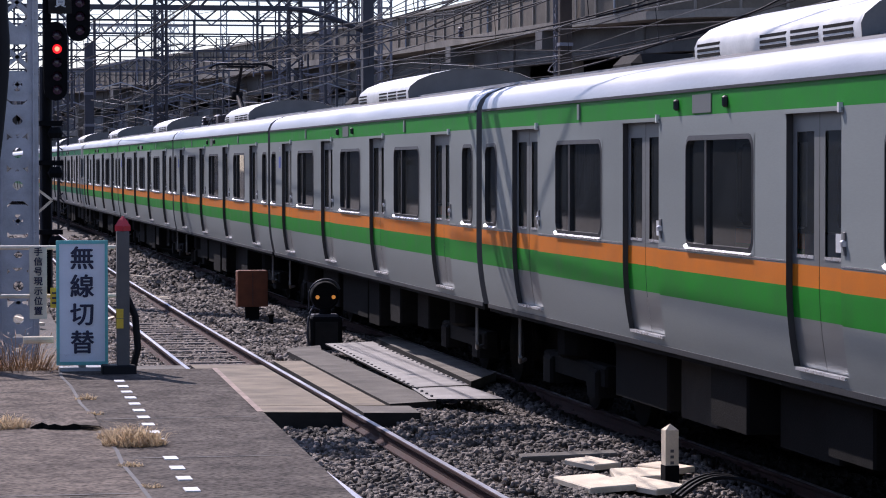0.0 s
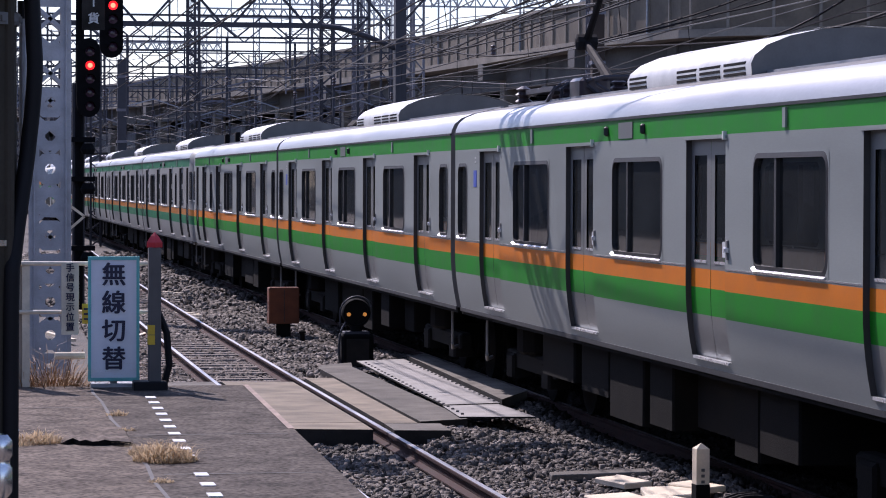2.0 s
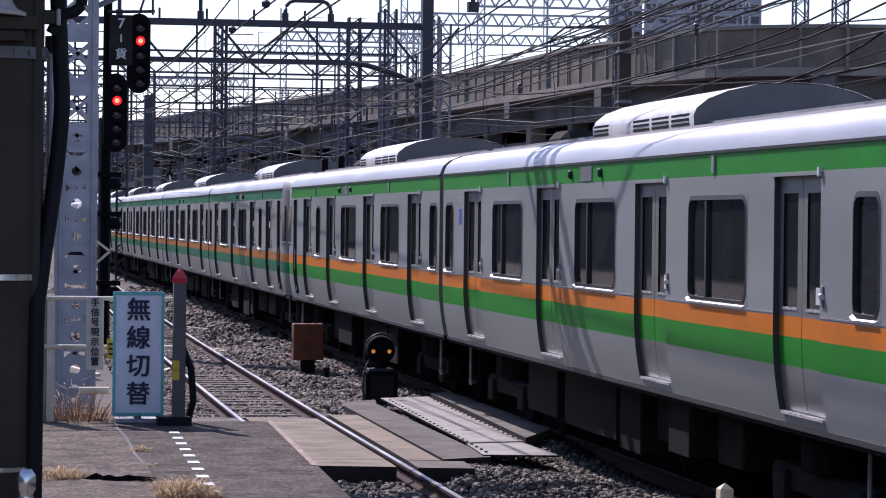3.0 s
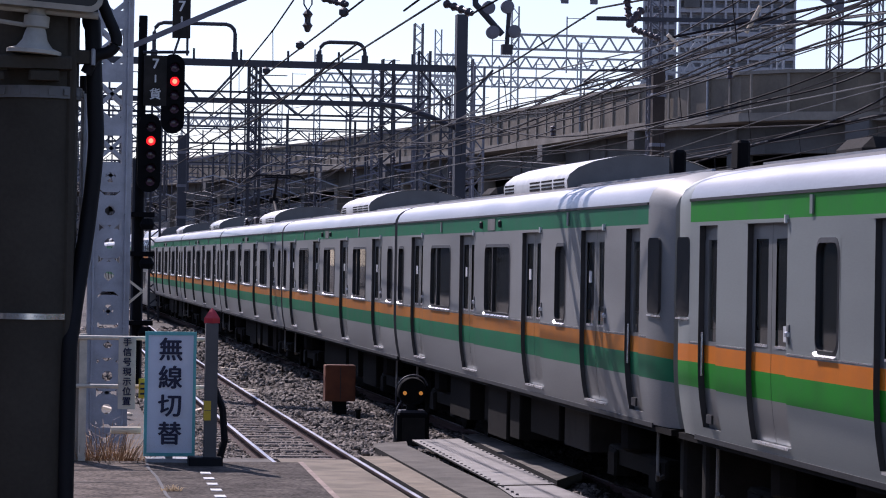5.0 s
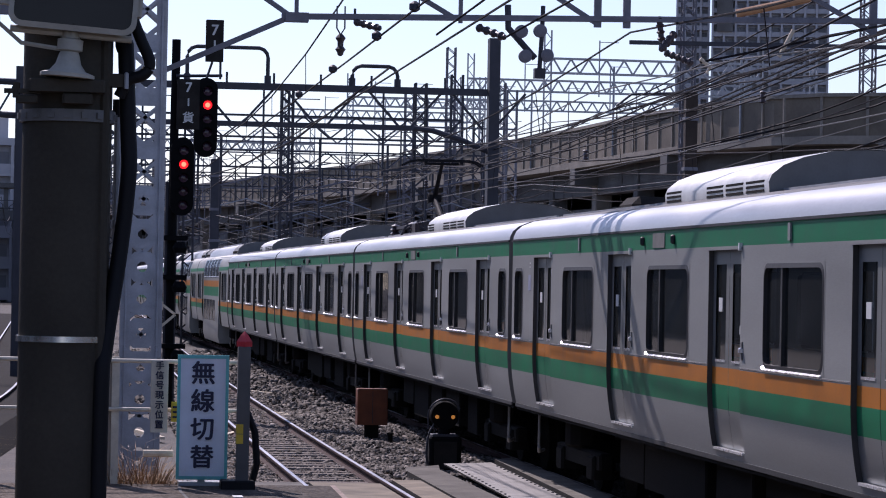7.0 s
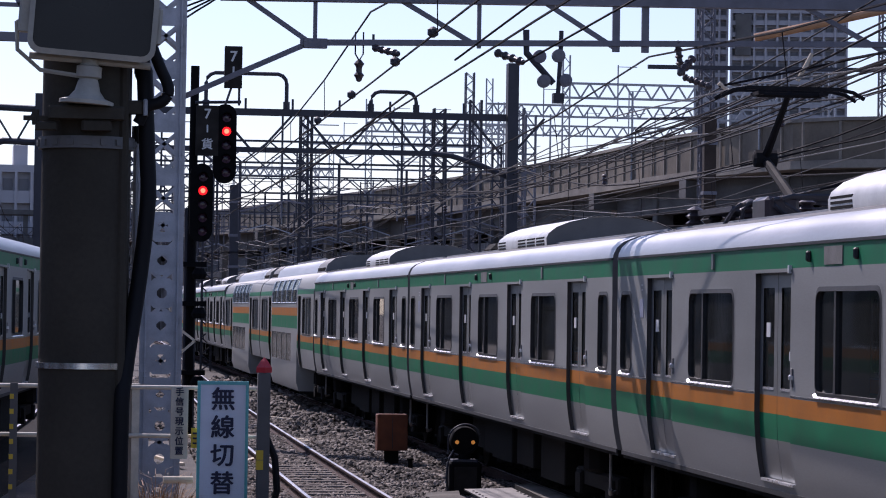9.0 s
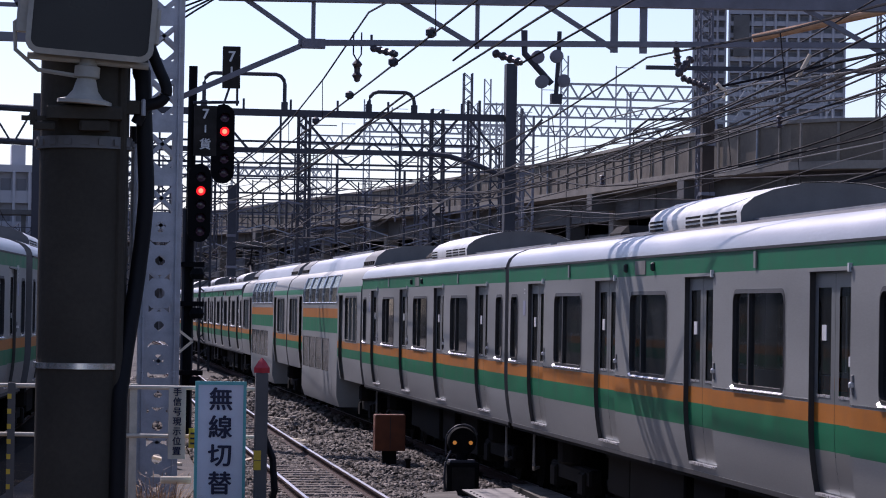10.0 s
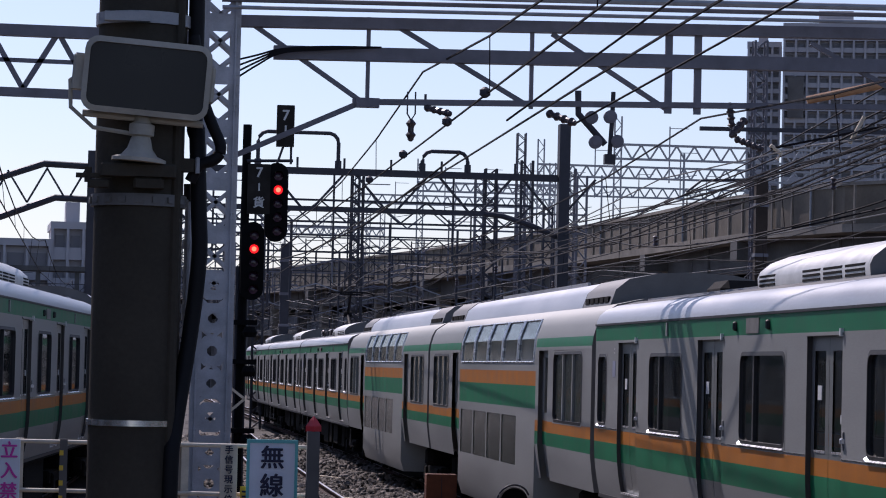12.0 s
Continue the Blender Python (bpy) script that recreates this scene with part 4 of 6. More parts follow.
    fp = [(-1.16, 3.48), (-1.08, 3.70), (-0.9, 3.84), (-0.5, 3.92), (0, 3.94), (0.5, 3.92), (0.9, 3.84), (1.08, 3.70), (1.16, 3.48)]
    for name, ya, yb, k, ends in (("cooling_unit", -9.3, -7.0, 1.04, 1), ("roof_fairing", -6.95, 6.95, 1.0, 1), ("cooling_unit", 7.0, 9.3, 1.04, 1)):
        fair = Shape()
        for p, q in zip(fp, fp[1:]):
            zs = [3.48 + (e[1] - 3.48) * k for e in (p, q)]
            fair.quad([(p[0], yb, zs[0]), (p[0], ya, zs[0]), (q[0], ya, zs[1]), (q[0], yb, zs[1])])
        for e in (ya, yb):
            fair.quad([(x, e, 3.48 + (z - 3.48) * k) for x, z in (fp if e == ya else fp[::-1])], ends)
        fr = part(name, fair, [AC_GREY if name == "cooling_unit" else ROOF, AC_GREY], car, smooth=True)
        if name == "cooling_unit":
            for j in range(5):
                part("louvre", Shape().box(-1.15, -1.10, ya + 0.2 + j * 0.4, ya + 0.5 + j * 0.4, 3.54, 3.62), SIGNAL_BLACK, fr)
    for sx in (-0.7, 0.7):
        part("roof_rail", Shape().box(sx - 0.02, sx + 0.02, m0, m1, 3.87, 3.93), GALV, car)
    return car


CARS = []
plain_new = car_shell(NEW_PAINT, False, 1)
plain_old = car_shell(OLD_PAINT, True, 2)
# car centres along the track at 0 s; the two sets are coupled cab to cab
order = [("new_cab_front", 22), ("new", 42), ("new_panto", 62), ("new", 82), ("new_cab", 102), ("old_cab", 122), ("old", 142), ("old_panto", 162), ("old", 182), ("old", 202),
         ("green", 222), ("green", 242), ("old_panto", 262), ("old", 282), ("old_cab_end", 302)]
used = set()
for kind_of, y in order:
    if kind_of == "new_cab_front":
        c = car_shell(NEW_PAINT, False, 3, cab=-1)
    elif kind_of == "new_cab":
        c = car_shell(NEW_PAINT, False, 4, cab=1)
    elif kind_of == "old_cab":
        c = car_shell(OLD_PAINT, True, 5, cab=-1)
    elif kind_of == "old_cab_end":
        c = car_shell(OLD_PAINT, True, 6, cab=1)
    elif kind_of.endswith("panto"):
        key = kind_of
        made = [q for q in CARS if q[2] == key]
        c = copy_thing(made[0][0], pose(0, 0, 0)) if made else car_shell(NEW_PAINT if "new" in key else OLD_PAINT, "old" in key, 7 if "new" in key else 8, panto=8.2)
    elif kind_of == "green":
        made = [q for q in CARS if q[2] == "green"]
        c = copy_thing(made[0][0], pose(0, 0, 0)) if made else green_car(OLD_PAINT, 9)
    else:
        base = plain_new if kind_of == "new" else plain_old
        c = base if kind_of not in used else copy_thing(base, pose(0, 0, 0))
        used.add(kind_of)
    CARS.append((c, y + 0.01, kind_of))

# ---- the yard: near things ----
def sleepers(track_ob, centre, y0, y1, z=-0.15):
    me = Shape().box(-1.0, 1.0, -0.12, 0.12, -0.12, 0.0, c=0.02).mesh("sleeper", SLEEPER)
    rng = random.Random(5)
    y = y0
    while y < y1:
        part("sleeper", me, None, track_ob, at=pose(centre(y) + rng.uniform(-0.03, 0.03), y, z + (-0.075 if y < 30.5 else 0.012) + rng.uniform(-0.012, 0.012), 0, 0, rng.uniform(-1.2, 1.2)))
        y += 0.62 + rng.uniform(-0.05, 0.05)


# Loose stones of the bed, thickest where the camera sees them near.
def stones(name, count, x0, x1, y0, y1, seed, big=1.0, material=None):
    rng = np.random.RandomState(seed)
    base = np.array([(-1, -1, -1), (1, -1, -1), (1, 1, -1), (-1, 1, -1), (-1, -1, 1), (1, -1, 1), (1, 1, 1), (-1, 1, 1)], float) * 0.55
    faces = np.array([(3, 2, 1, 0), (4, 5, 6, 7), (0, 1, 5, 4), (1, 2, 6, 5), (2, 3, 7, 6), (3, 0, 4, 7)])
    y = y0 + (y1 - y0) * rng.rand(count) ** 1.35
    x = x0 + (x1 - x0) * rng.rand(count)
    size = (0.022 + 0.022 * rng.rand(count)) * big
    size = size * (1 + (y - y0) / (y1 - y0) * 0.8)
    # the bed is heaped between the tracks and lower between the rails
    rel = np.abs(x - (3.97 + 0.0001 * np.maximum(0, y - 22) ** 2))
    z = np.where(rel < 0.5, -0.203, np.where(rel < 0.64, -0.21, np.where(rel < 1.0, -0.186, -0.15))) + 0.05 * np.sin(x * 2.1 + y * 0.7) * (rel > 1.0) + rng.rand(count) * 0.03
    v = base[None] * (0.55 + 0.9 * rng.rand(count, 8, 3)) * size[:, None, None] * (0.7 + 0.6 * rng.rand(count, 1, 3))
    a = rng.rand(count) * 6.28
    c, s = np.cos(a), np.sin(a)
    tilt = rng.rand(count) * 0.9
    ct, st = np.cos(tilt), np.sin(tilt)
    vx, vy, vz = v[..., 0], v[..., 1] * ct[:, None] - v[..., 2] * st[:, None], v[..., 1] * st[:, None] + v[..., 2] * ct[:, None]
    out = np.stack([vx * c[:, None] - vy * s[:, None] + x[:, None], vx * s[:, None] + vy * c[:, None] + y[:, None], vz + z[:, None]], -1).reshape(-1, 3)
    f = (faces[None] + (np.arange(count) * 8)[:, None, None]).reshape(-1, 4)
    me = bpy.data.meshes.new(name)
    me.vertices.add(len(out))
    me.vertices.foreach_set("co", out.ravel())
    me.loops.add(len(f) * 4)
    me.loops.foreach_set("vertex_index", f.ravel().astype(np.int32))
    me.polygons.add(len(f))
    me.polygons.foreach_set("loop_start", np.arange(len(f), dtype=np.int32) * 4)
    me.update(calc_edges=True)
    me.validate()
    me.materials.append(material or BALLAST)
    return tagged(new(name, me), "loose grey crushed stones between the tracks", "ballast", kind="stuff")


stones("ballast_stones", 50000, 2.5, 7.0, 21.5, 62, 3)
# darker stones and bed carry the main train's shade in their colour
stones("ballast_stones", 12000, 6.95, 8.6, 21.5, 62, 13, 1.0, BALLAST_SHADED)
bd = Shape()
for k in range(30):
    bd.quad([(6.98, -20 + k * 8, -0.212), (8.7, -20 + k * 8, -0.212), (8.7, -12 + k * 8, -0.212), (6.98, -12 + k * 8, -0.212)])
solid("dusted_bed", bd, BED_SHADED, "crushed stone coloured black for the shade under the train", "ballast", kind="structure")
stones("ballast_stones", 9000, 1.6, 7.4, 62, 110, 4, 2.0)


def crossing():
    c = thing("track_crossing", "weathered boards and a bare steel plate laid over the tracks", "track crossing")
    z = 0.0

    def slab(name, pts, material, t=0.2, dz=0.0, label=""):
        s = Shape()
        s.quad([(x, y, z + dz) for x, y in pts])
        for a in range(len(pts)):
            p, q = pts[a], pts[(a + 1) % len(pts)]
            # side faces take a dark colour that paints in their shade
            s.quad([(p[0], p[1], z + dz - t), (q[0], q[1], z + dz - t), (q[0], q[1], z + dz), (p[0], p[1], z + dz)], 1)
        return part(name, s, [material, UNDER_GREY], c, label)

    slab("board", [(3.50, 30.9), (4.42, 30.7), (4.43, 31.6), (3.50, 31.7)], DECK)
    slab("board", [(3.50, 31.72), (4.43, 31.63), (4.44, 38.2), (3.52, 38.3)], DECK)
    slab("board", [(2.5, 31.0), (3.38, 30.9), (3.40, 38.3), (2.5, 38.3)], DECK_GREY)
    slab("board", [(4.63, 30.6), (5.22, 30.5), (5.25, 31.4), (4.65, 31.5)], DECK_GREY)
    slab("board", [(4.65, 31.53), (5.02, 31.5), (5.06, 38.9), (4.68, 38.9)], DECK)
    slab("board", [(5.05, 31.5), (5.62, 31.8), (5.60, 41.0), (5.09, 40.6)], DECK_GREY, dz=0.015)
    slab("ramp_board", [(5.09, 40.7), (5.62, 41.1), (5.75, 42.2), (5.2, 41.6)], DECK_GREY, dz=0.0)
    pl = slab("steel_plate", [(5.66, 33.6), (6.36, 33.8), (6.55, 42.4), (5.80, 42.0)], CHECKER, 0.02, 0.035, "bare studded steel plate")
    pl2 = slab("steel_plate", [(5.55, 31.9), (6.38, 31.8), (6.32, 33.7), (5.63, 33.5)], CHECKER, 0.02, 0.03)
    slab("board", [(6.42, 34.0), (7.0, 35.4), (7.0, 43.2), (6.66, 42.8)], DECK_GREY, 0.12, 0.06)
    for k in range(26):
        y = 32.2 + k * 0.37
        for p0, p1 in (((5.60, 32.0), (5.84, 41.9)), ((6.30, 33.8), (6.48, 42.3))):
            u = (y - p0[1]) / (p1[1] - p0[1])
            if 0 < u < 1:
                part("bolt", Shape().spin([(0.018, 0.03), (0.018, 0.045), (0.01, 0.05)], 8, (p0[0] + (p1[0] - p0[0]) * u + 0.03, y, 0)), CONCRETE_DARK, pl)
    return c


crossing()


# Platform markings, joints and weeds
def dash(y):
    s = Shape().box(-0.038, 0.038, -0.085, 0.085, 0.0, 0.006)
    return solid("line_dash", s, LINE, "short white painted dash on the platform", "line marking", "dashed platform line", m=pose(1.387 + 0.0202 * (y - 15.46), y, PZ))


for k in range(-10, 12):
    if k != 1:
        dash(16.58 + k * 0.545)
# a raised edge where one bay has sunk
rng = random.Random(8)
lip = Shape()
xs = [0.70 + 0.46 * k / 12 for k in range(13)]
hs = [0.004] + [rng.uniform(0.026, 0.040) for k in range(11)] + [0.004]
ys = [18.64 - 0.24 * k / 12 + rng.uniform(-0.05, 0.05) for k in range(13)]
for k in range(12):
    a, b = xs[k], xs[k + 1]
    lip.quad([(a, ys[k], PZ + hs[k]), (b, ys[k + 1], PZ + hs[k + 1]), (b, 19.9, PZ + 0.003), (a, 19.9, PZ + 0.003)])
    # front face coloured near black to paint the shade below the edge
    lip.quad([(a, ys[k], PZ), (b, ys[k + 1], PZ), (b, ys[k + 1], PZ + hs[k + 1]), (a, ys[k], PZ + hs[k])], 1)
part("raised_edge", lip, [ASPHALT_OLD, UNDER], platform, "broken raised edge of the asphalt")
jt = Shape()
for k in range(14):
    y0, y1 = 12 + k * 0.85, 12 + (k + 1) * 0.85
    x0, x1 = 1.13 + 0.012 * math.sin(k * 2.3), 1.13 + 0.012 * math.sin(k * 2.3 + 2.3)
    jt.quad([(x0 - 0.012, y0, PZ + 0.004), (x0 + 0.012, y0, PZ + 0.004), (x1 + 0.012, y1, PZ + 0.004), (x1 - 0.012, y1, PZ + 0.004)])
for k, (y, x0, x1) in enumerate(((16.6, 1.2, 2.1), (19.2, 1.2, 2.2), (14.8, 0.2, 1.1), (21.6, 0.3, 1.1))):
    jt.quad([(x0, y - 0.012, PZ + 0.004), (x1, y + 0.01, PZ + 0.004), (x1, y + 0.03, PZ + 0.004), (x0, y + 0.012, PZ + 0.004)])
part("joint", jt, CONCRETE_DARK, platform)
kb = Shape()
for k in range(5):
    y0, y1 = 19.6 + k * 0.86, 19.6 + k * 0.86 + 0.85
    kb.quad([(edge_x(y0) - 0.04, y0, PZ + 0.004), (edge_x(y0) + 0.003, y0, PZ + 0.004), (edge_x(y1) + 0.003, y1, PZ + 0.004), (edge_x(y1) - 0.04, y1, PZ + 0.004)])
part("edge_coping", kb, COPING, platform, "reddish worn stone edge")


def tuft(x, y, z, r, h, n, seed, material=None):
    s, rg = Shape(), random.Random(seed)
    for _ in range(n):
        a, d = rg.uniform(0, 6.28), r * math.sqrt(rg.random())
        bx, by = x + d * math.cos(a), y + d * math.sin(a)
        b, l = rg.uniform(0, 6.28), (0.2 + 0.8 * rg.random() ** 2) * h * (1.15 - 0.7 * d / r)
        lean = rg.uniform(0.4, 2.4) * l
        w = rg.uniform(0.002, 0.0045)
        p0, p1, p2 = Vector((bx, by, z)), Vector((bx + lean * 0.4 * math.cos(b), by + lean * 0.4 * math.sin(b), z + l * 0.7)), Vector((bx + lean * math.cos(b), by + lean * math.sin(b), z + l * 0.75))
        u = Vector((-math.sin(b), math.cos(b), 0)) * w
        s.quad([p0 - u, p0 + u, p1 + u * 0.8, p1 - u * 0.8])
        s.quad([p1 - u * 0.8, p1 + u * 0.8, p2])
    return solid("dry_grass_tuft", s, material or STRAW, "tuft of dry straw-coloured grass in the paving", "grass", "dry tufts", kind="stuff")


tuft(1.27, 17.45, PZ, 0.19, 0.18, 1200, 1)
tuft(1.20, 17.9, PZ, 0.12, 0.11, 500, 11)
tuft(0.56, 18.75, PZ, 0.15, 0.13, 700, 2)
tuft(0.44, 18.6, PZ, 0.10, 0.07, 200, 12)
tuft(1.18, 20.9, PZ, 0.08, 0.07, 160, 3)
tuft(1.17, 19.6, PZ, 0.06, 0.05, 90, 13)
tuft(1.16, 16.2, PZ, 0.07, 0.05, 120, 6)
tuft(1.19, 15.1, PZ, 0.05, 0.05, 80, 14)
tuft(0.80, 24.25, 0.6, 0.24, 0.95, 2600, 4, WEED)
tuft(0.92, 24.35, 0.6, 0.20, 0.85, 1500, 7, WEED)
tuft(0.68, 24.2, 0.6, 0.16, 0.8, 900, 8)
tuft(0.45, 24.4, 0.6, 0.3, 0.6, 700, 5)


def radio_sign():
    t = thing("radio_sign", "upright white sign with teal frame and large navy characters", "sign", m=pose(1.315, 23.75, PZ, 0, 0, 0))
    part("board", Shape().box(-0.197, 0.197, 0, 0.02, 0.06, 1.04, c=0.004), SIGN_WHITE, t)
    fr = Shape()
    for x0, x1, z0, z1 in ((-0.205, 0.205, 1.022, 1.05), (-0.205, 0.205, 0.05, 0.078), (-0.205, -0.181, 0.078, 1.022), (0.181, 0.205, 0.078, 1.022)):
        fr.box(x0, x1, -0.008, 0.028, z0, z1)
    part("frame", fr, SIGN_TEAL, t)
    for k, ch in enumerate("無線切替"):
        me = text_mesh(ch, 0.195)
        me.materials.append(INK)
        part("character", me, None, t, at=pose(0, -0.006, 0.895 - k * 0.225, 90))
    part("stand", Shape().box(-0.03, 0.03, 0.03, 0.07, 0, 0.5).box(-0.18, 0.18, 0.0, 0.25, -0.01, 0.03), GALV, t)
    return t


radio_sign()


def end_fence():
    t = thing("end_fence", "cream tubular fence across the platform end", "fence")
    for x in (-1.9, -0.7, 0.62, 1.66):
        part("post", Shape().box(x - 0.03, x + 0.03, 23.86, 23.92, PZ - 0.01, 1.97), CREAM, t)
    for z in (1.95, 1.56):
        part("rail", Shape().tube([(-2.1, 23.85, z), (1.68, 23.85, z - 0.01)], 0.017, 8), CREAM, t)
    part("panel", Shape().box(0.45, 0.64, 23.9, 23.92, PZ, 1.94), CONCRETE, t, "grey-brown sheet panel")
    return t


end_fence()


def strip_sign():
    t = thing("hand_signal_sign", "narrow cream sign with a column of dark characters", "sign", m=pose(0.97, 23.82, 0))
    part("board", Shape().box(-0.07, 0.07, 0, 0.01, 1.37, 1.95, c=0.003), CREAM, t)
    for k, ch in enumerate("手信号現示位置"):
        me = text_mesh(ch, 0.072)
        me.materials.append(INK)
        part("character", me, None, t, at=pose(0, -0.005, 1.905 - k * 0.079, 90))
    return t


strip_sign()
tg = thing("yellow_tag", "small yellow notice tied to the fence rail", "sign", m=pose(1.10, 23.80, 0))
part("plate", Shape().box(-0.035, 0.035, 0, 0.01, 1.46, 1.62, c=0.003), YELLOW, tg)
for k in range(3):
    part("bar", Shape().box(-0.022, 0.022, -0.004, 0.0, 1.49 + k * 0.04, 1.505 + k * 0.04), INK, tg)


def red_top_post():
    t = thing("marker_post", "dark square post with a red pointed cap and yellow tape", "post", m=pose(1.62, 23.45, PZ))
    part("shaft", Shape().box(-0.05, 0.05, -0.05, 0.05, 0, 1.13, c=0.008), CONCRETE_DARK, t)
    s = Shape()
    s.spin([(0.062, 1.13), (0.062, 1.17), (0.03, 1.22), (0.004, 1.25)], 4)
    part("cap", s, RED_FLASH, t)
    for z in (0.36, 0.44):
        part("tape", Shape().box(-0.053, 0.0, -0.053, 0.053, z, z + 0.075), YELLOW, t)
    part("base", Shape().box(-0.17, 0.1, -0.1, 0.12, 0, 0.07, c=0.01), CABLE, t)
    part("hose", Shape().tube([(0.07, 0.05, 0.0), (0.12, 0.04, 0.2), (0.1, 0.05, 0.45), (0.03, 0.06, 0.62)], 0.028, 8), CABLE, t)
    return t


red_top_post()
solid("white_tube", Shape().tube([(0.85, 23.86, 1.2), (1.09, 23.87, 1.2)], 0.03, 8), SLAB, "short white pipe lying behind the fence", "pipe")


def dwarf_signal():
    t = thing("dwarf_signal", "black ground signal with two amber lamps and a hood", "signal", m=pose(6.0, 43.5, -0.2))
    part("base", Shape().box(-0.24, 0.24, -0.2, 0.25, 0, 0.55, c=0.03), SIGNAL_BLACK, t)
    s = Shape()
    s.spin([(0.05, -0.05), (0.17, -0.05), (0.175, -0.07), (0.20, -0.07), (0.212, -0.04), (0.218, 0.0), (0.21, 0.12), (0.15, 0.16), (0.02, 0.17)], 28, (0, 0, 0.86), "y")
    hd = part("head", s, SIGNAL_BLACK, t, smooth=True)
    for x in (-0.12, 0.12):
        part("lamp", Shape().spin([(0.03, -0.012), (0.03, 0.0), (0.02, 0.01)], 12, (x, -0.08, 0.84), "y"), AMBER_GLOW, hd)
        part("lamp_hood", Shape().tube([(x + 0.05 * math.cos(a * 0.5), -0.12, 0.84 + 0.05 * math.sin(a * 0.5)) for a in range(7)], 0.012, 6), SIGNAL_BLACK, hd)
    part("hood", Shape().tube(flow([(-0.25, -0.1, 0.66), (-0.25, -0.12, 0.92), (-0.15, -0.14, 1.06), (0, -0.14, 1.11), (0.14, -0.14, 1.06), (0.21, -0.13, 0.96)]), 0.014, 8), DARK_STEEL, hd)
    part("neck", Shape().spin([(0.1, 0.5), (0.08, 0.66)], 14), SIGNAL_BLACK, t)
    part("flange", Shape().box(-0.19, 0.19, -0.16, 0.18, 0.55, 0.585, c=0.01), DARK_STEEL, t)
    part("door", Shape().box(-0.17, 0.17, -0.212, -0.2, 0.08, 0.48, c=0.005), UNDER_GREY, t)
    part("conduit", Shape().tube(flow([(-0.21, -0.1, 0.0), (-0.27, -0.12, 0.25), (-0.25, -0.1, 0.55), (-0.16, -0.02, 0.72)]), 0.016, 8), DARK_STEEL, t)
    return t


dwarf_signal()
jb = thing("junction_box", "rust-brown metal lineside box on a short leg", "cabinet", m=pose(5.87, 52, -0.2))
part("body", Shape().box(-0.27, 0.27, -0.15, 0.2, 0.3, 0.94, c=0.015), RUST, jb)
part("door_seam", Shape().box(-0.005, 0.005, -0.155, -0.15, 0.33, 0.9), BLACK, jb)
part("leg", Shape().box(-0.12, 0.12, -0.08, 0.1, 0, 0.3), UNDER, jb)
for x, y, h in ((5.9, 49.4, 0.25), (5.5, 47.5, 0.12)):
    solid("ground_peg", Shape().spin([(0.04, 0), (0.04, h - 0.04), (0.06, h - 0.03), (0.06, h), (0.02, h + 0.02)], 8, (x, y, -0.16)), UNDER, "short dark marker peg in the ballast", "peg")


def white_post():
    t = thing("boundary_post", "pale concrete post with pyramid top and black foot", "post", m=pose(6.31, 24.3, -0.2, 0, 0, 4))
    s = Shape().box(-0.058, 0.058, -0.058, 0.058, 0.16, 0.55)
    s.quad([(-0.058, -0.058, 0.55), (0.058, -0.058, 0.55), (0, 0, 0.60)])
    s.quad([(0.058, -0.058, 0.55), (0.058, 0.058, 0.55), (0, 0, 0.60)])
    s.quad([(0.058, 0.058, 0.55), (-0.058, 0.058, 0.55), (0, 0, 0.60)])
    s.quad([(-0.058, 0.058, 0.55), (-0.058, -0.058, 0.55), (0, 0, 0.60)])
    part("shaft", s, SLAB, t)
    part("foot", Shape().box(-0.062, 0.062, -0.062, 0.062, 0, 0.25), SIGNAL_BLACK, t)
    for k in range(3):
        part("bar", Shape().box(-0.015, 0.015, -0.0615, -0.058, 0.36 - k * 0.05, 0.385 - k * 0.05), CONCRETE_DARK, t)
    return t


white_post()
for x, y, w, d, a, z in ((5.55, 24.3, 0.42, 0.75, 12, 0.05), (5.95, 24.2, 0.36, 0.8, 24, 0.04), (6.18, 25.2, 0.5, 0.6, -8, 0.02), (6.0, 26.3, 0.3, 0.5, 20, 0.01), (5.95, 27.1, 0.9, 0.25, -6, 0.0), (6.45, 25.4, 0.28, 0.45, 30, 0.05)):
    solid("concrete_slab", Shape().box(-w / 2, w / 2, -d / 2, d / 2, 0, 0.05, c=0.01), SLAB if z > 0.005 else DECK_GREY, "loose pale concrete trough lid lying on the ballast", "slab", "loose slabs", m=pose(x + 0.02, y - 0.35, -0.13 + z, 1.5, -2, a))
for k in range(3):
    cb = Shape().tube([(6.1 + 0.9 * u, 23.4 - k * 0.12 + 0.35 * math.sin(u * 3.1), -0.1 + 0.12 * math.sin(u * 3.1)) for u in [j / 10 for j in range(11)]], 0.018, 6)
    solid("ground_cable", cb, CABLE, "black cable looping over the ballast", "cable", "ground cables")
rg = random.Random(31)
for k in range(12):
    x0, y0 = rg.uniform(4.9, 5.9), rg.uniform(56, 80)
    if k > 6:
        x0, y0 = rg.uniform(1.9, 3.0), rg.uniform(50, 75)
    a = rg.uniform(-0.5, 0.5)
    solid("trough_lid", Shape().bar((x0, y0, -0.13), (x0 + 2.4 * math.sin(a), y0 + 2.4 * math.cos(a), -0.12), 0.09, 0.05), SLAB if k % 2 else CONCRETE, "pale strip of cable trough beside the track", "slab", "trough strips")


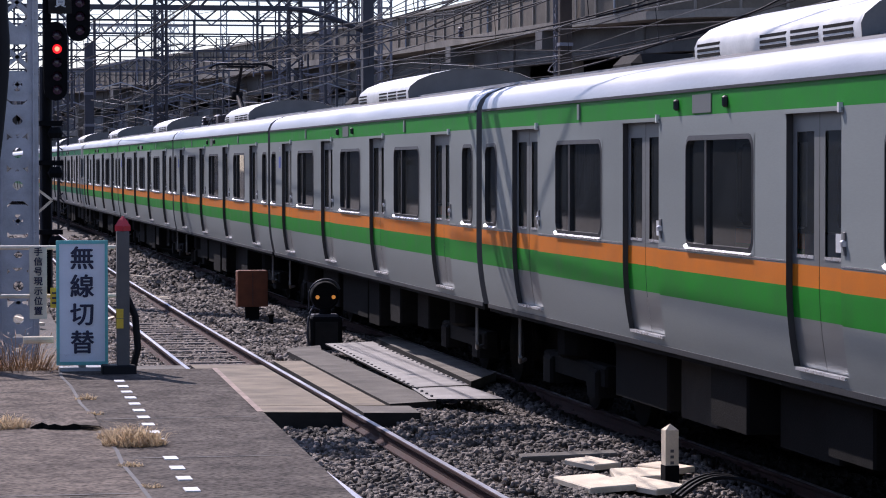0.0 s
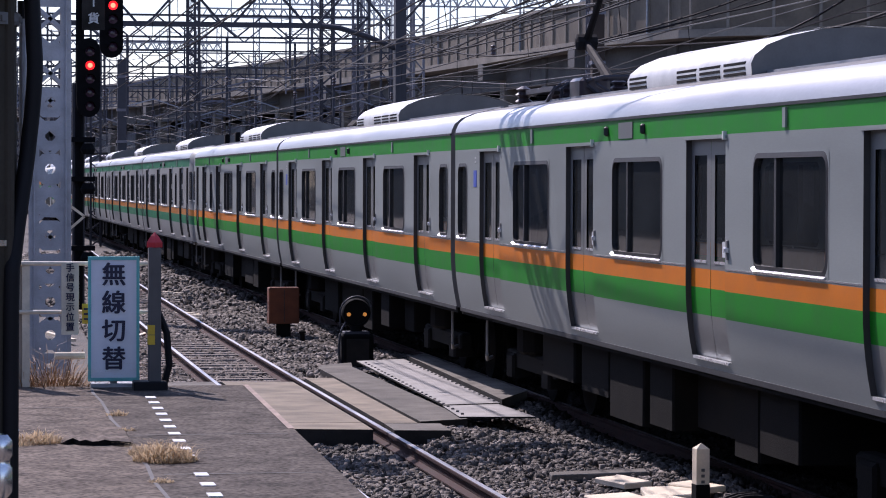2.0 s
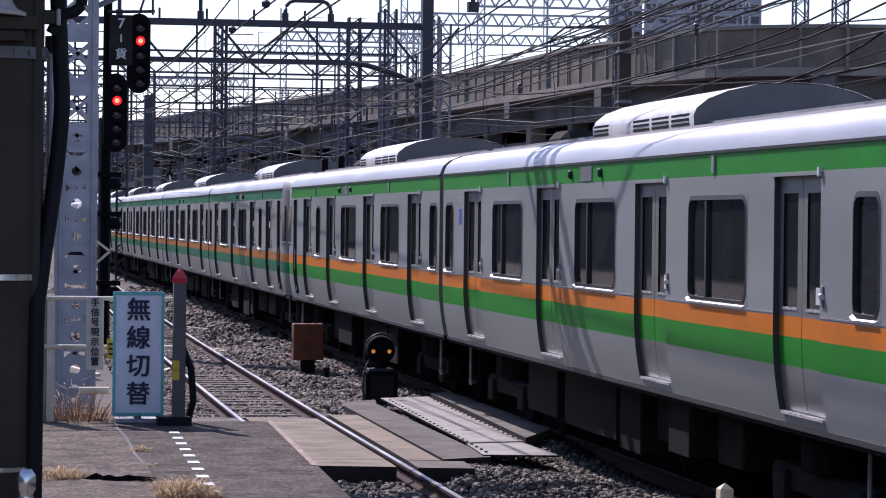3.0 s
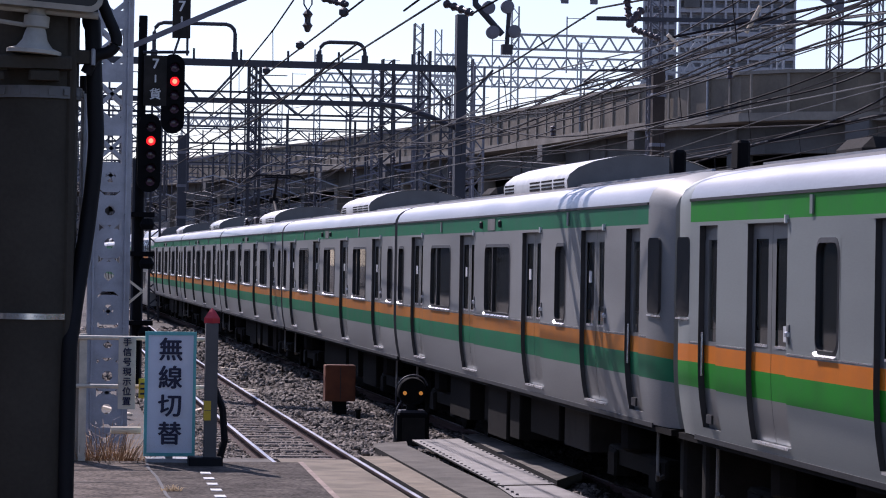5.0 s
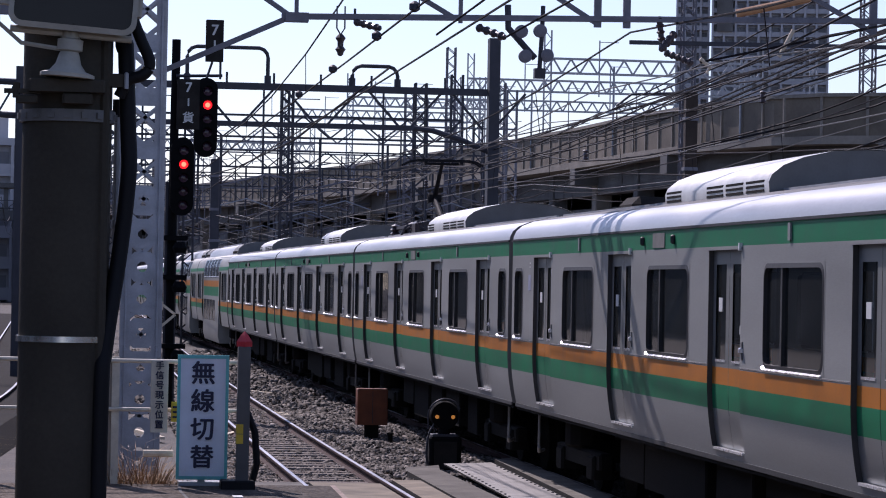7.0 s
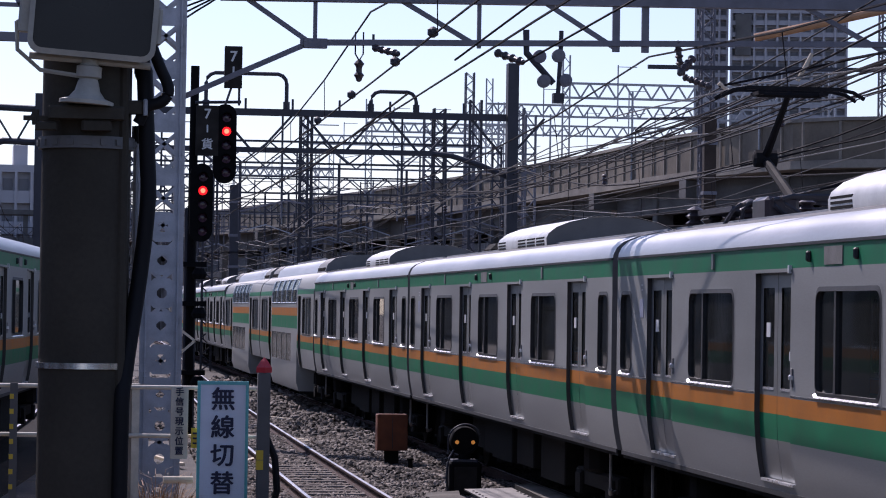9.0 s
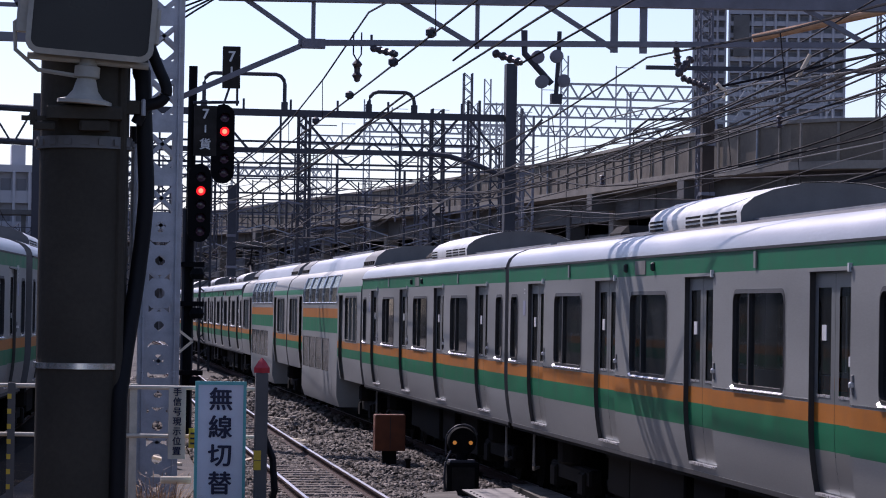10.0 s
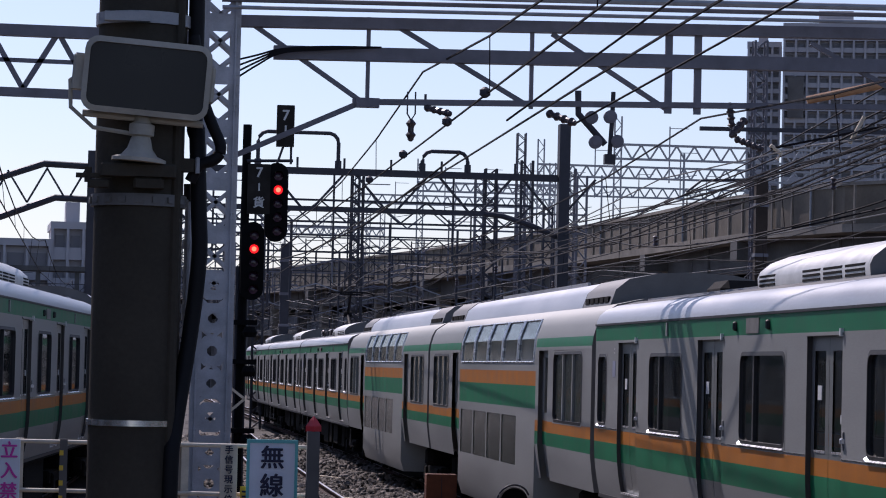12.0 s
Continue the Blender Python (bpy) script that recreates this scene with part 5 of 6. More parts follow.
# ---- near column with its floodlight ----
def platform_column():
    t = thing("platform_column", "dark grey-green round steel platform column with bands", "column", m=pose(0.08, 10, PZ))
    part("shaft", Shape().tube([(0, 0, 0), (0, 0, 5.5)], 0.15, 28), POLE_DARK, t, smooth=True)
    part("strap", Shape().tube([(0, 0, 1.435), (0, 0, 1.455)], 0.158, 28), CHROME, t, "bright steel strap", smooth=True)
    s = Shape().tube([(0, 0, 2.17), (0, 0, 2.21)], 0.162, 28)
    for k in range(18):
        a = k * 20
        s.box(-0.012, 0.012, -0.168, -0.16, 2.18, 2.2, m=pose(0, 0, 0, 0, 0, a))
    part("perforated_band", s, AC_GREY, t)
    s = Shape().tube([(0, 0, 2.78), (0, 0, 2.82)], 0.16, 28)
    s.box(-0.13, 0.02, -0.2, -0.14, 2.78, 2.81)
    part("bracket_band", s, GALV, t)
    s = Shape().box(-0.13, 0.12, -0.23, -0.12, 2.262, 2.305, c=0.006).box(-0.21, -0.09, -0.2, -0.17, 2.255, 2.27).box(-0.17, -0.10, -0.21, -0.13, 2.225, 2.25, c=0.005).box(-0.02, 0.08, -0.22, -0.13, 2.225, 2.262, c=0.008)
    s.tube([(-0.17, -0.19, 2.24), (-0.17, -0.19, 2.29)], 0.012, 8)
    part("bracket", s, POLE_DARK, t, "dark clamped bracket")
    part("cable", Shape().tube(flow([(0.125, -0.1, 0), (0.128, -0.1, 1.2), (0.14, -0.08, 1.42), (0.185, -0.02, 1.75), (0.208, -0.02, 2.0), (0.204, -0.02, 2.15), (0.19, -0.02, 2.44), (0.18, 0, 2.7), (0.178, 0, 5.4)]), 0.028, 12), CABLE, t, smooth=True, label="thick black cable strapped beside the column")
    part("cable", Shape().tube(flow([(0.17, -0.08, 2.75), (0.2, -0.08, 2.56), (0.235, -0.08, 2.46), (0.268, -0.08, 2.385), (0.262, -0.08, 2.35), (0.24, -0.08, 2.33), (0.2, -0.07, 2.315), (0.17, -0.06, 2.26)]), 0.02, 12), CABLE, t, smooth=True, label="thinner black cable bent into a loop")
    part("conduit", Shape().tube([(0.12, -0.09, 0), (0.12, -0.09, 5.4)], 0.02, 10), POLE_DARK, t)
    p = Shape().tube([(0.172, 0.1, 1.55), (0.172, 0.1, 2.2)], 0.013, 10)
    for k in range(3):
        p.tube([(0.172, 0.1, 1.6 + k * 0.22), (0.172, 0.1, 1.63 + k * 0.22)], 0.018, 10)
    part("pipe", p, GALV, t)
    part("sleeve", Shape().spin([(0.024, 0.60), (0.036, 0.62), (0.036, 0.70), (0.030, 0.71), (0.030, 0.73), (0.036, 0.74), (0.036, 0.79), (0.024, 0.81)], 16, (0.10, -0.115, 0)), CHROME, t, "bright metal pipe sleeve", smooth=True)
    part("strap", Shape().tube([(0, 0, 0.80), (0, 0, 0.815)], 0.158, 28), CHROME, t, "bright steel strap", smooth=True)
    part("pipe_cap", Shape().tube([(0.172, 0.1, 2.2), (0.172, 0.1, 2.26)], 0.019, 10), CABLE, t)
    part("clamp", Shape().box(0.10, 0.185, -0.1, -0.04, 2.29, 2.335, c=0.006), POLE_DARK, t)
    part("clamp_end", Shape().box(0.185, 0.20, -0.105, -0.035, 2.285, 2.34, c=0.004), GALV, t, "pale clamp end")
    return t


platform_column()


def floodlight():
    t = thing("floodlight", "grey-white floodlight with dark glass on a conical foot", "lamp", m=pose(0.075, 9.8, PZ + 2.31, 0, 4, 0))
    s = Shape()
    s.spin([(0.09, 0.0), (0.09, 0.012), (0.06, 0.022), (0.042, 0.045), (0.034, 0.075), (0.03, 0.085), (0.042, 0.09), (0.042, 0.125), (0.03, 0.13), (0.028, 0.15)], 24)
    part("foot", s, LAMP_GREY, t, "grey conical mount", smooth=True)
    o, i2 = rounded(0.42, 0.25, 0.045), rounded(0.385, 0.212, 0.03)
    s = Shape()
    n = len(o)
    cz = 0.275
    for a in range(n):
        b = (a + 1) % n
        s.quad([(o[a][0], -0.06, o[a][1] + cz), (o[b][0], -0.06, o[b][1] + cz), (i2[b][0], -0.065, i2[b][1] + cz), (i2[a][0], -0.065, i2[a][1] + cz)])
        s.quad([(i2[a][0], -0.065, i2[a][1] + cz), (i2[b][0], -0.065, i2[b][1] + cz), (i2[b][0], -0.05, i2[b][1] + cz), (i2[a][0], -0.05, i2[a][1] + cz)])
        s.quad([(o[b][0], -0.06, o[b][1] + cz), (o[a][0], -0.06, o[a][1] + cz), (o[a][0] * 0.92, 0.06, o[a][1] * 0.9 + cz), (o[b][0] * 0.92, 0.06, o[b][1] * 0.9 + cz)])
    s.quad([(x * 0.92, 0.06, z * 0.9 + cz) for x, z in o])
    part("housing", s, LAMP_GREY, t)
    g2 = Shape()
    g2.quad([(x, -0.052, z + cz) for x, z in i2[::-1]])
    part("glass", g2, LAMP_GLASS, t, "near-black glass front")
    part("cable", Shape().tube([(-0.2, 0.0, 0.3), (-0.25, 0, 0.25), (-0.24, 0, 0.16), (-0.16, 0, 0.1), (0, 0, 0.09)], 0.008, 6), LAMP_GREY, t)
    part("bracket", Shape().box(-0.245, -0.2, -0.03, 0.03, 0.22, 0.34, c=0.008).box(0.2, 0.225, -0.03, 0.03, 0.22, 0.34, c=0.008).tube([(-0.2, 0, 0.145), (0.2, 0, 0.145)], 0.012, 8), LAMP_GREY, t)
    return t


floodlight()


# ---- masts and gantries ----
# the near gantry was drawn for 44 m; it stands at 36 m
NEAR_G = Matrix.Translation(EYE) @ Matrix.Scale(36 / 44, 4) @ Matrix.Translation(-EYE)



def lace(s, p, q, width, step, flat, k=0, axis="x"):
    """Zigzag flats between two parallel chords from p to q, width apart along the axis."""
    p, q = Vector(p), Vector(q)
    n = max(2, round((q - p).length / step))
    off = {"x": Vector((width, 0, 0)), "y": Vector((0, width, 0)), "z": Vector((0, 0, width))}[axis]
    for i in range(n):
        a, b = p.lerp(q, i / n), p.lerp(q, (i + 1) / n)
        if i % 2:
            a, b = a + off, b
        else:
            b = b + off
        s.bar(a, b, flat * 0.4, flat, k)


def lattice_mast(x, y, h, w, material, label, z0=-0.2, corner=0.09, name="lattice_mast", flat=0.0):
    t = thing(name, label, "mast", "masts", m=pose(x, y, z0))
    for sx in (-1, 1):
        for sy in (-1, 1):
            part("leg", Shape().box(sx * w / 2 - corner / 2, sx * w / 2 + corner / 2, sy * w / 2 - 0.01, sy * w / 2 + 0.01, 0, h).box(sx * w / 2 - 0.01, sx * w / 2 + 0.01, sy * w / 2 - corner / 2, sy * w / 2 + corner / 2, 0, h), material, t)
    for sy in (-1, 1):
        s = Shape()
        lace(s, (-w / 2, sy * w / 2, 0), (-w / 2, sy * w / 2, h), w, w * 0.85, flat or corner * 0.55)
        if corner > 0.1:
            lace(s, (w / 2, sy * w / 2, 0), (w / 2, sy * w / 2, h), -w, w * 0.85, flat)
        part("lacing", s, material, t)["kind"] = "stuff"
    for sx in (-1, 1):
        s = Shape()
        lace(s, (sx * w / 2, -w / 2, 0), (sx * w / 2, -w / 2, h), w, w * 0.85, corner * 0.7, axis="y")
        part("lacing", s, material, t)["kind"] = "stuff"
    return t


mastA = lattice_mast(1.22, 36, 8.2, 0.38, MAST_PALE, "pale grey riveted lattice mast beside the track", corner=0.12, flat=0.045)
def hole_plate(z):
    """A square plate with an eight-sided hole."""
    s = Shape()
    for y in (-0.206, -0.194):
        for r in (0.065, 0.19):
            for a in range(8):
                u = a * math.pi / 4 + math.pi / 8
                q = Vector((math.cos(u), math.sin(u))) * r
                if r > 0.1:
                    q = Vector((max(-0.18, min(0.18, q.x * 1.3)), max(-0.18, min(0.18, q.y * 1.3))))
                s.v.append((q.x, y, z + q.y))
    for a in range(8):
        b = (a + 1) % 8
        s.f += [(a, b, 8 + b, 8 + a), (16 + b, 16 + a, 24 + a, 24 + b), (8 + a, 8 + b, 24 + b, 24 + a), (b, a, 16 + a, 16 + b)]
        s.k += [0] * 4
    return s


for k in range(9):
    part("hole_plate", hole_plate(0.55 + k * 0.40), MAST_PALE, mastA)
for k in range(7):
    part("tie_plate", Shape().box(-0.2, 0.2, -0.206, -0.194, 4.25 + k * 0.646, 4.47 + k * 0.646), MAST_PALE, mastA)
rv = Shape()
for k in range(64):
    for x in (-0.225, 0.225):
        rv.box(x - 0.013, x + 0.013, -0.214, -0.2, 0.3 + k * 0.12, 0.326 + k * 0.12)
part("rivets", rv, MAST_PALE, mastA)["kind"] = "stuff"
part("foot_plate", Shape().box(-0.22, 0.22, -0.22, 0.22, 0, 0.34), MAST_PALE, mastA)
br = Shape()
br.bar((0.17, -0.16, 2.56), (0.41, -0.16, 2.38), 0.03, 0.03)
br.bar((0.41, -0.16, 2.38), (0.18, -0.16, 2.18), 0.03, 0.03)
part("step_bracket", br, SLAB, mastA)


def gantry_near():
    t = thing("signal_gantry", "grey steel truss gantry spanning the tracks", "gantry", "gantries", m=NEAR_G)
    y = 44
    for za, zb, w, h in ((7.72, 7.90, 0.22, 0.17), (7.27, 7.40, 0.2, 0.2), (6.57, 6.80, 0.12, 0.085)):
        x0 = {7.72: 1.7, 7.27: 2.3, 6.57: 3.5}[za]
        part("chord", Shape().bar((x0, y, za), (24, y, zb + (zb - za)), w, h), PAINT_GREY, t)
    for k, (z, r) in enumerate(((8.0, 0.035), (8.1, 0.05), (7.86, 0.03))):
        part("conduit", Shape().tube([(1.5, y - 0.3 - k * 0.12, z), (24, y - 0.3 - k * 0.12, z + 0.3)], r, 8), GALV if k else PAINT_GREY, t)
    for x0, x1 in ((1.95, 3.6), (4.2, 6.15), (6.5, 8.3), (10.5, 12.6), (14, 16)):
        part("brace", Shape().bar((x0, y, 7.7), (x1, y, 6.6), 0.07, 0.07), PAINT_GREY, t)
    for x in (3.72, 6.2, 8.3, 8.75, 12.6):
        part("upright", Shape().bar((x, y, 6.55), (x, y, 7.85), 0.06 if x < 8 else 0.11, 0.06), PAINT_GREY, t)
    part("brace", Shape().bar((1.7, y, 5.68), (3.64, y, 6.57), 0.08, 0.08), PAINT_GREY, t)
    part("plate", Shape().box(3.55, 3.9, y - 0.09, y + 0.09, 6.49, 6.63), PAINT_GREY, t)
    for k in range(4):
        part("cable", Shape().tube(flow([(1.75, y - 0.2, 7.12 - k * 0.09), (2.05, y - 0.22, 7.2 - k * 0.05), (2.4, y - 0.24, 7.3 - k * 0.02), (3.0, y - 0.2, 7.36 - k * 0.015), (3.9, y - 0.2, 7.38)], 5), 0.016, 6), CABLE, t)
    # the part on the other side of the mast
    part("chord", Shape().bar((-9, y, 7.5), (1.3, y, 7.45), 0.2, 0.17), PAINT_GREY, t)
    part("chord", Shape().bar((-9, y, 6.62), (1.3, y, 6.52), 0.16, 0.13), PAINT_GREY, t)
    part("chord", Shape().bar((-9, y, 7.08), (1.3, y, 7.0), 0.08, 0.06), PAINT_GREY, t)
    for k in range(10):
        x = 1.1 - k * 1.0
        part("brace", Shape().bar((x, y, 7.45), (x - 0.5, y, 6.6), 0.08, 0.08), PAINT_GREY, t)
        part("brace", Shape().bar((x - 0.5, y, 6.6), (x - 1.0, y, 7.45), 0.08, 0.08), PAINT_GREY, t)
    return t


gantry_near()


def gantry_arched():
    t = thing("arched_gantry", "dark steel truss gantry with hoop arches on its top chord", "gantry", "gantries")
    y = 75
    top, low = 7.56, 6.6
    part("chord", Shape().bar((-0.5, y, top), (11.3, y, top), 0.2, 0.17), DARK_STEEL, t)
    part("chord", Shape().bar((-0.5, y, low), (9.4, y, low), 0.18, 0.13), DARK_STEEL, t)
    part("knee", Shape().tube([(9.4, y, low), (9.9, y, 6.55), (10.6, y, 6.35), (11.35, y, 6.05)], 0.07, 8), DARK_STEEL, t)
    part("column", Shape().box(11.32, 11.60, y - 0.2, y + 0.2, -0.2, 8.96), DARK_STEEL, t)
    part("column", Shape().box(-0.7, -0.4, y - 0.15, y + 0.15, -0.2, 7.9), DARK_STEEL, t)
    part("chord", Shape().tube([(-6, y, 6.4), (-2.9, y, 7.15), (-1.8, y, 7.54), (-0.5, y, 7.5)], 0.085, 8), DARK_STEEL, t)
    part("chord", Shape().tube([(-6, y, 5.2), (-2.9, y, 6.15), (-1.5, y, 6.69), (-0.5, y, 6.66)], 0.085, 8), DARK_STEEL, t)
    for k in range(5):
        x = -0.7 - k * 1.0
        d = (k * k) * 0.05
        part("web", Shape().bar((x, y, 7.5 - d), (x - 0.5, y, 6.6 - d), 0.05, 0.05), DARK_STEEL, t)
        part("web", Shape().bar((x - 0.5, y, 6.6 - d), (x - 1, y, 7.4 - d), 0.05, 0.05), DARK_STEEL, t)
    x = 3.9
    while x < 11:
        part("web", Shape().bar((x, y, top), (x + 0.85, y, low), 0.06, 0.06), DARK_STEEL, t)
        part("web", Shape().bar((x + 1.1, y, low), (x + 1.95, y, top), 0.06, 0.06), DARK_STEEL, t)
        x += 2.15
    for x0, x1, h in ((3.59, 5.64, 0.98), (7.8, 8.97, 0.6)):
        r = 0.25
        pts = [(x0, y, top), (x0, y, top + h - r)] + [(x0 + r - r * math.cos(a), y, top + h - r + r * math.sin(a)) for a in (0.5, 1.0, 1.5)] + [(x1 - r + r * math.sin(a), y, top + h - r + r * math.cos(a)) for a in (0.1, 0.6, 1.1, 1.57)] + [(x1, y, top)]
        part("hoop", Shape().tube(pts, 0.05, 8), DARK_STEEL, t)
        for xx in (x0, x1):
            part("socket", Shape().tube([(xx, y, top), (xx, y, top + 0.28)], 0.085, 8), DARK_STEEL, t)
    for x in (4.6, 5.8, 7.0, 8.3, 10.2):
        part("pin", Shape().tube([(x, y, top), (x, y, top + 0.35)], 0.03, 6), DARK_STEEL, t)
    return t


gantry_arched()


def insulator(p, q, r=0.09, n=5, material=None, name="insulator"):
    """A string of porcelain discs from p to q."""
    p, q = Vector(p), Vector(q)
    prof = [(0.02, 0.0)]
    for k in range(n):
        h = (k + 0.5) / n
        prof += [(0.045, h - 0.35 / n), (r, h - 0.1 / n), (r * 0.6, h + 0.2 / n), (0.045, h + 0.35 / n)]
    prof.append((0.02, 1.0))
    d = q - p
    s = Shape().spin([(a, b * d.length) for a, b in prof], 10)
    m = Matrix.Translation(p) @ d.to_track_quat("Z", "Y").to_matrix().to_4x4()
    return solid(name, s, material or PORCELAIN, "ribbed dark porcelain insulator under the gantry", "insulator", "insulators", m=NEAR_G @ m)


for xi, zi in ((4.33, 6.55), (4.45, 6.55)):
    solid("hanger_rod", Shape().tube([(xi, 44, 6.75), (xi, 44, 6.42), (4.39, 44, 6.32)], 0.012, 6), DARK_STEEL, "thin hanger rod holding an insulator", "rod", "hanger rods", m=NEAR_G)
insulator((4.39, 44, 6.34), (4.39, 44, 6.0), 0.08, 2)
insulator((4.6, 44, 6.52), (4.92, 43.4, 6.38), 0.06, 4)
solid("hanger_rod", Shape().tube([(4.6, 44, 6.72), (4.6, 44, 6.52)], 0.02, 6), DARK_STEEL, "thin hanger rod holding an insulator", "rod", "hanger rods", m=NEAR_G)
insulator((6.45, 44, 6.5), (6.8, 43.4, 6.3), 0.07, 4)
insulator((9.25, 44, 6.75), (9.3, 44, 6.35), 0.07, 4)
insulator((9.5, 44, 6.5), (9.2, 43.6, 6.2), 0.07, 4)
insulator((9.35, 44, 6.2), (9.7, 43.6, 6.02), 0.06, 5)


def balancer():
    t = thing("wire_tensioner", "dark arm with round pulleys hanging from the gantry", "tensioner", m=NEAR_G @ pose(0, 44, 0))
    arm = Shape()
    arm.tube([(6.92, 0, 6.85), (6.93, 0, 6.5), (7.35, 0, 6.05)], 0.05, 8)
    arm.tube([(7.46, 0, 6.85), (7.45, 0, 6.45), (7.42, 0, 5.88)], 0.035, 8)
    arm.box(7.34, 7.5, -0.08, 0.08, 5.75, 5.9)
    part("arm", arm, DARK_STEEL, t)
    for x, z in ((7.13, 6.45), (7.42, 6.47), (7.2, 6.08), (7.53, 6.1)):
        part("pulley", Shape().spin([(0.05, -0.06), (0.1, -0.05), (0.085, 0.0), (0.1, 0.05), (0.05, 0.06)], 16, (x, 0, z), "y"), PAINT_GREY, t)
    return t


balancer()


# ---- signals ----
def signal_head(t, x, z0, z1, lit, name):
    s = Shape()
    w = 0.235
    pts = [(0.0 + w * math.cos(a * math.pi / 8), z1 - w + w * math.sin(a * math.pi / 8)) for a in range(9)] + [(w * math.cos(math.pi + a * math.pi / 8), z0 + w + w * math.sin(math.pi + a * math.pi / 8)) for a in range(9)]
    s.quad([(x + px, -0.01, pz) for px, pz in pts[::-1]])
    for a in range(len(pts)):
        b = (a + 1) % len(pts)
        s.quad([(x + pts[a][0], -0.01, pts[a][1]), (x + pts[b][0], -0.01, pts[b][1]), (x + pts[b][0], 0.04, pts[b][1]), (x + pts[a][0], 0.04, pts[a][1])])
    s.box(x - 0.13, x + 0.13, 0.04, 0.25, z0 + 0.12, z1 - 0.12)
    head = part(name, s, SIGNAL_BLACK, t, "tall black signal head with visors")
    n = 5
    for k in range(n):
        z = z1 - 0.28 - k * (z1 - z0 - 0.5) / (n - 1)
        on = lit == k
        part("lens", Shape().spin([(0.02, -0.03), (0.092, -0.02), (0.092, 0.0)], 16, (x + 0.03, -0.015, z), "y"), RED_GLOW if on else LENS_OFF, head)
        if on:
            part("lamp_core", Shape().spin([(0.01, -0.045), (0.05, -0.04), (0.05, -0.03)], 12, (x + 0.03, -0.015, z), "y"), RED_CORE, head)
        v = Shape()
        for a in range(7):
            p, q = radians(-10 + a * 200 / 7), radians(-10 + (a + 1) * 200 / 7)
            v.quad([(x + 0.03 + 0.1 * math.cos(u), yy, z + 0.1 * math.sin(u)) for u, yy in ((p, -0.01), (q, -0.01), (q, -0.22), (p, -0.22))])
        part("visor", v, SIGNAL_BLACK, head)
    return head


def signal_mast():
    t = thing("colour_light_signal", "black two-headed colour light signal showing red lamps", "signal", m=pose(0, 60, 0))
    part("mast", Shape().tube([(2.62, 0.3, -0.2), (2.66, 0.3, 7.5)], 0.09, 12), SIGNAL_BLACK, t)
    part("back_mast", Shape().box(2.5, 2.75, 0.35, 0.5, -0.2, 4.6), DARK_STEEL, t)
    signal_head(t, 2.81, 3.9, 5.5, 1, "lower_head")
    signal_head(t, 3.27, 5.1, 6.72, 1, "upper_head")
    def panel(x0, x1, z0, z1, texts):
        pn = part("route_panel", Shape().box(x0, x1, -0.02, 0.12, z0, z1, c=0.01), UNDER_GREY, t, "dark grey route indicator box")
        for ch, z, sz in texts:
            me = text_mesh(ch, sz)
            me.materials.append(AC_WHITE)
            part("character", me, None, pn, at=pose((x0 + x1) / 2, -0.025, z, 90))
        return pn
    panel(3.24, 3.6, 7.05, 7.9, (("7", 7.68, 0.3), ("1", 7.38, 0.26)))
    panel(2.68, 3.14, 5.66, 6.68, (("7", 6.5, 0.28), ("1", 6.2, 0.22), ("貨", 5.88, 0.24)))
    part("stay", Shape().tube([(2.66, 0.2, 6.75), (3.6, 0.2, 6.78)], 0.035, 6).tube([(3.27, 0.1, 6.7), (3.4, 0.1, 7.1)], 0.025, 6).tube([(3.55, 0.1, 6.7), (3.55, 0.1, 7.1)], 0.025, 6), DARK_STEEL, t)
    for z in (1.2, 2.6, 3.4):
        part("bracket", Shape().box(2.45, 2.95, 0.1, 0.3, z, z + 0.1).spin([(0.12, 0), (0.16, 0.1), (0.1, 0.22)], 10, (2.8, 0.1, z - 0.25)), SIGNAL_BLACK, t)
    return t


signal_mast()


# ---- middle distance: masts, lattice gantries, wires ----
def lattice_gantry(x0, x1, y, z, h, material, label, depth=0.5, legs=True, zbase=-0.2, step=0.9, bar=0.07):
    t = thing("lattice_gantry", label, "gantry", "gantries")
    for zz in (z, z + h):
        part("chord", Shape().bar((x0, y, zz), (x1, y, zz), 0.1, bar), material, t)
    s = Shape()
    lace(s, (x0, y, z), (x1, y, z), h, step, bar * 0.8, axis="z")
    part("web", s, material, t)["kind"] = "stuff"
    if legs:
        for x in (x0 + 0.2, x1 - 0.2):
            s = Shape()
            for e in (-0.2, 0.2):
                s.bar((x + e, y, zbase), (x + e, y, z + h + 1.6), 0.09, 0.09)
            lace(s, (x - 0.2, y, zbase), (x - 0.2, y, z + h + 1.6), 0.4, 0.5, 0.05)
            part("mast", s, material, t)
    for k in range(3):
        x = x0 + (x1 - x0) * (0.2 + 0.3 * k)
        part("hanger", Shape().bar((x, y, z - 1.3), (x, y, z + h + 1.1), 0.07, 0.07).bar((x, y, z + h + 1.0), (x + 1.1, y, z + h + 1.0), 0.04, 0.04).bar((x, y, z - 1.1), (x + 1.6, y, z - 0.8), 0.05, 0.05), material, t)
    return t


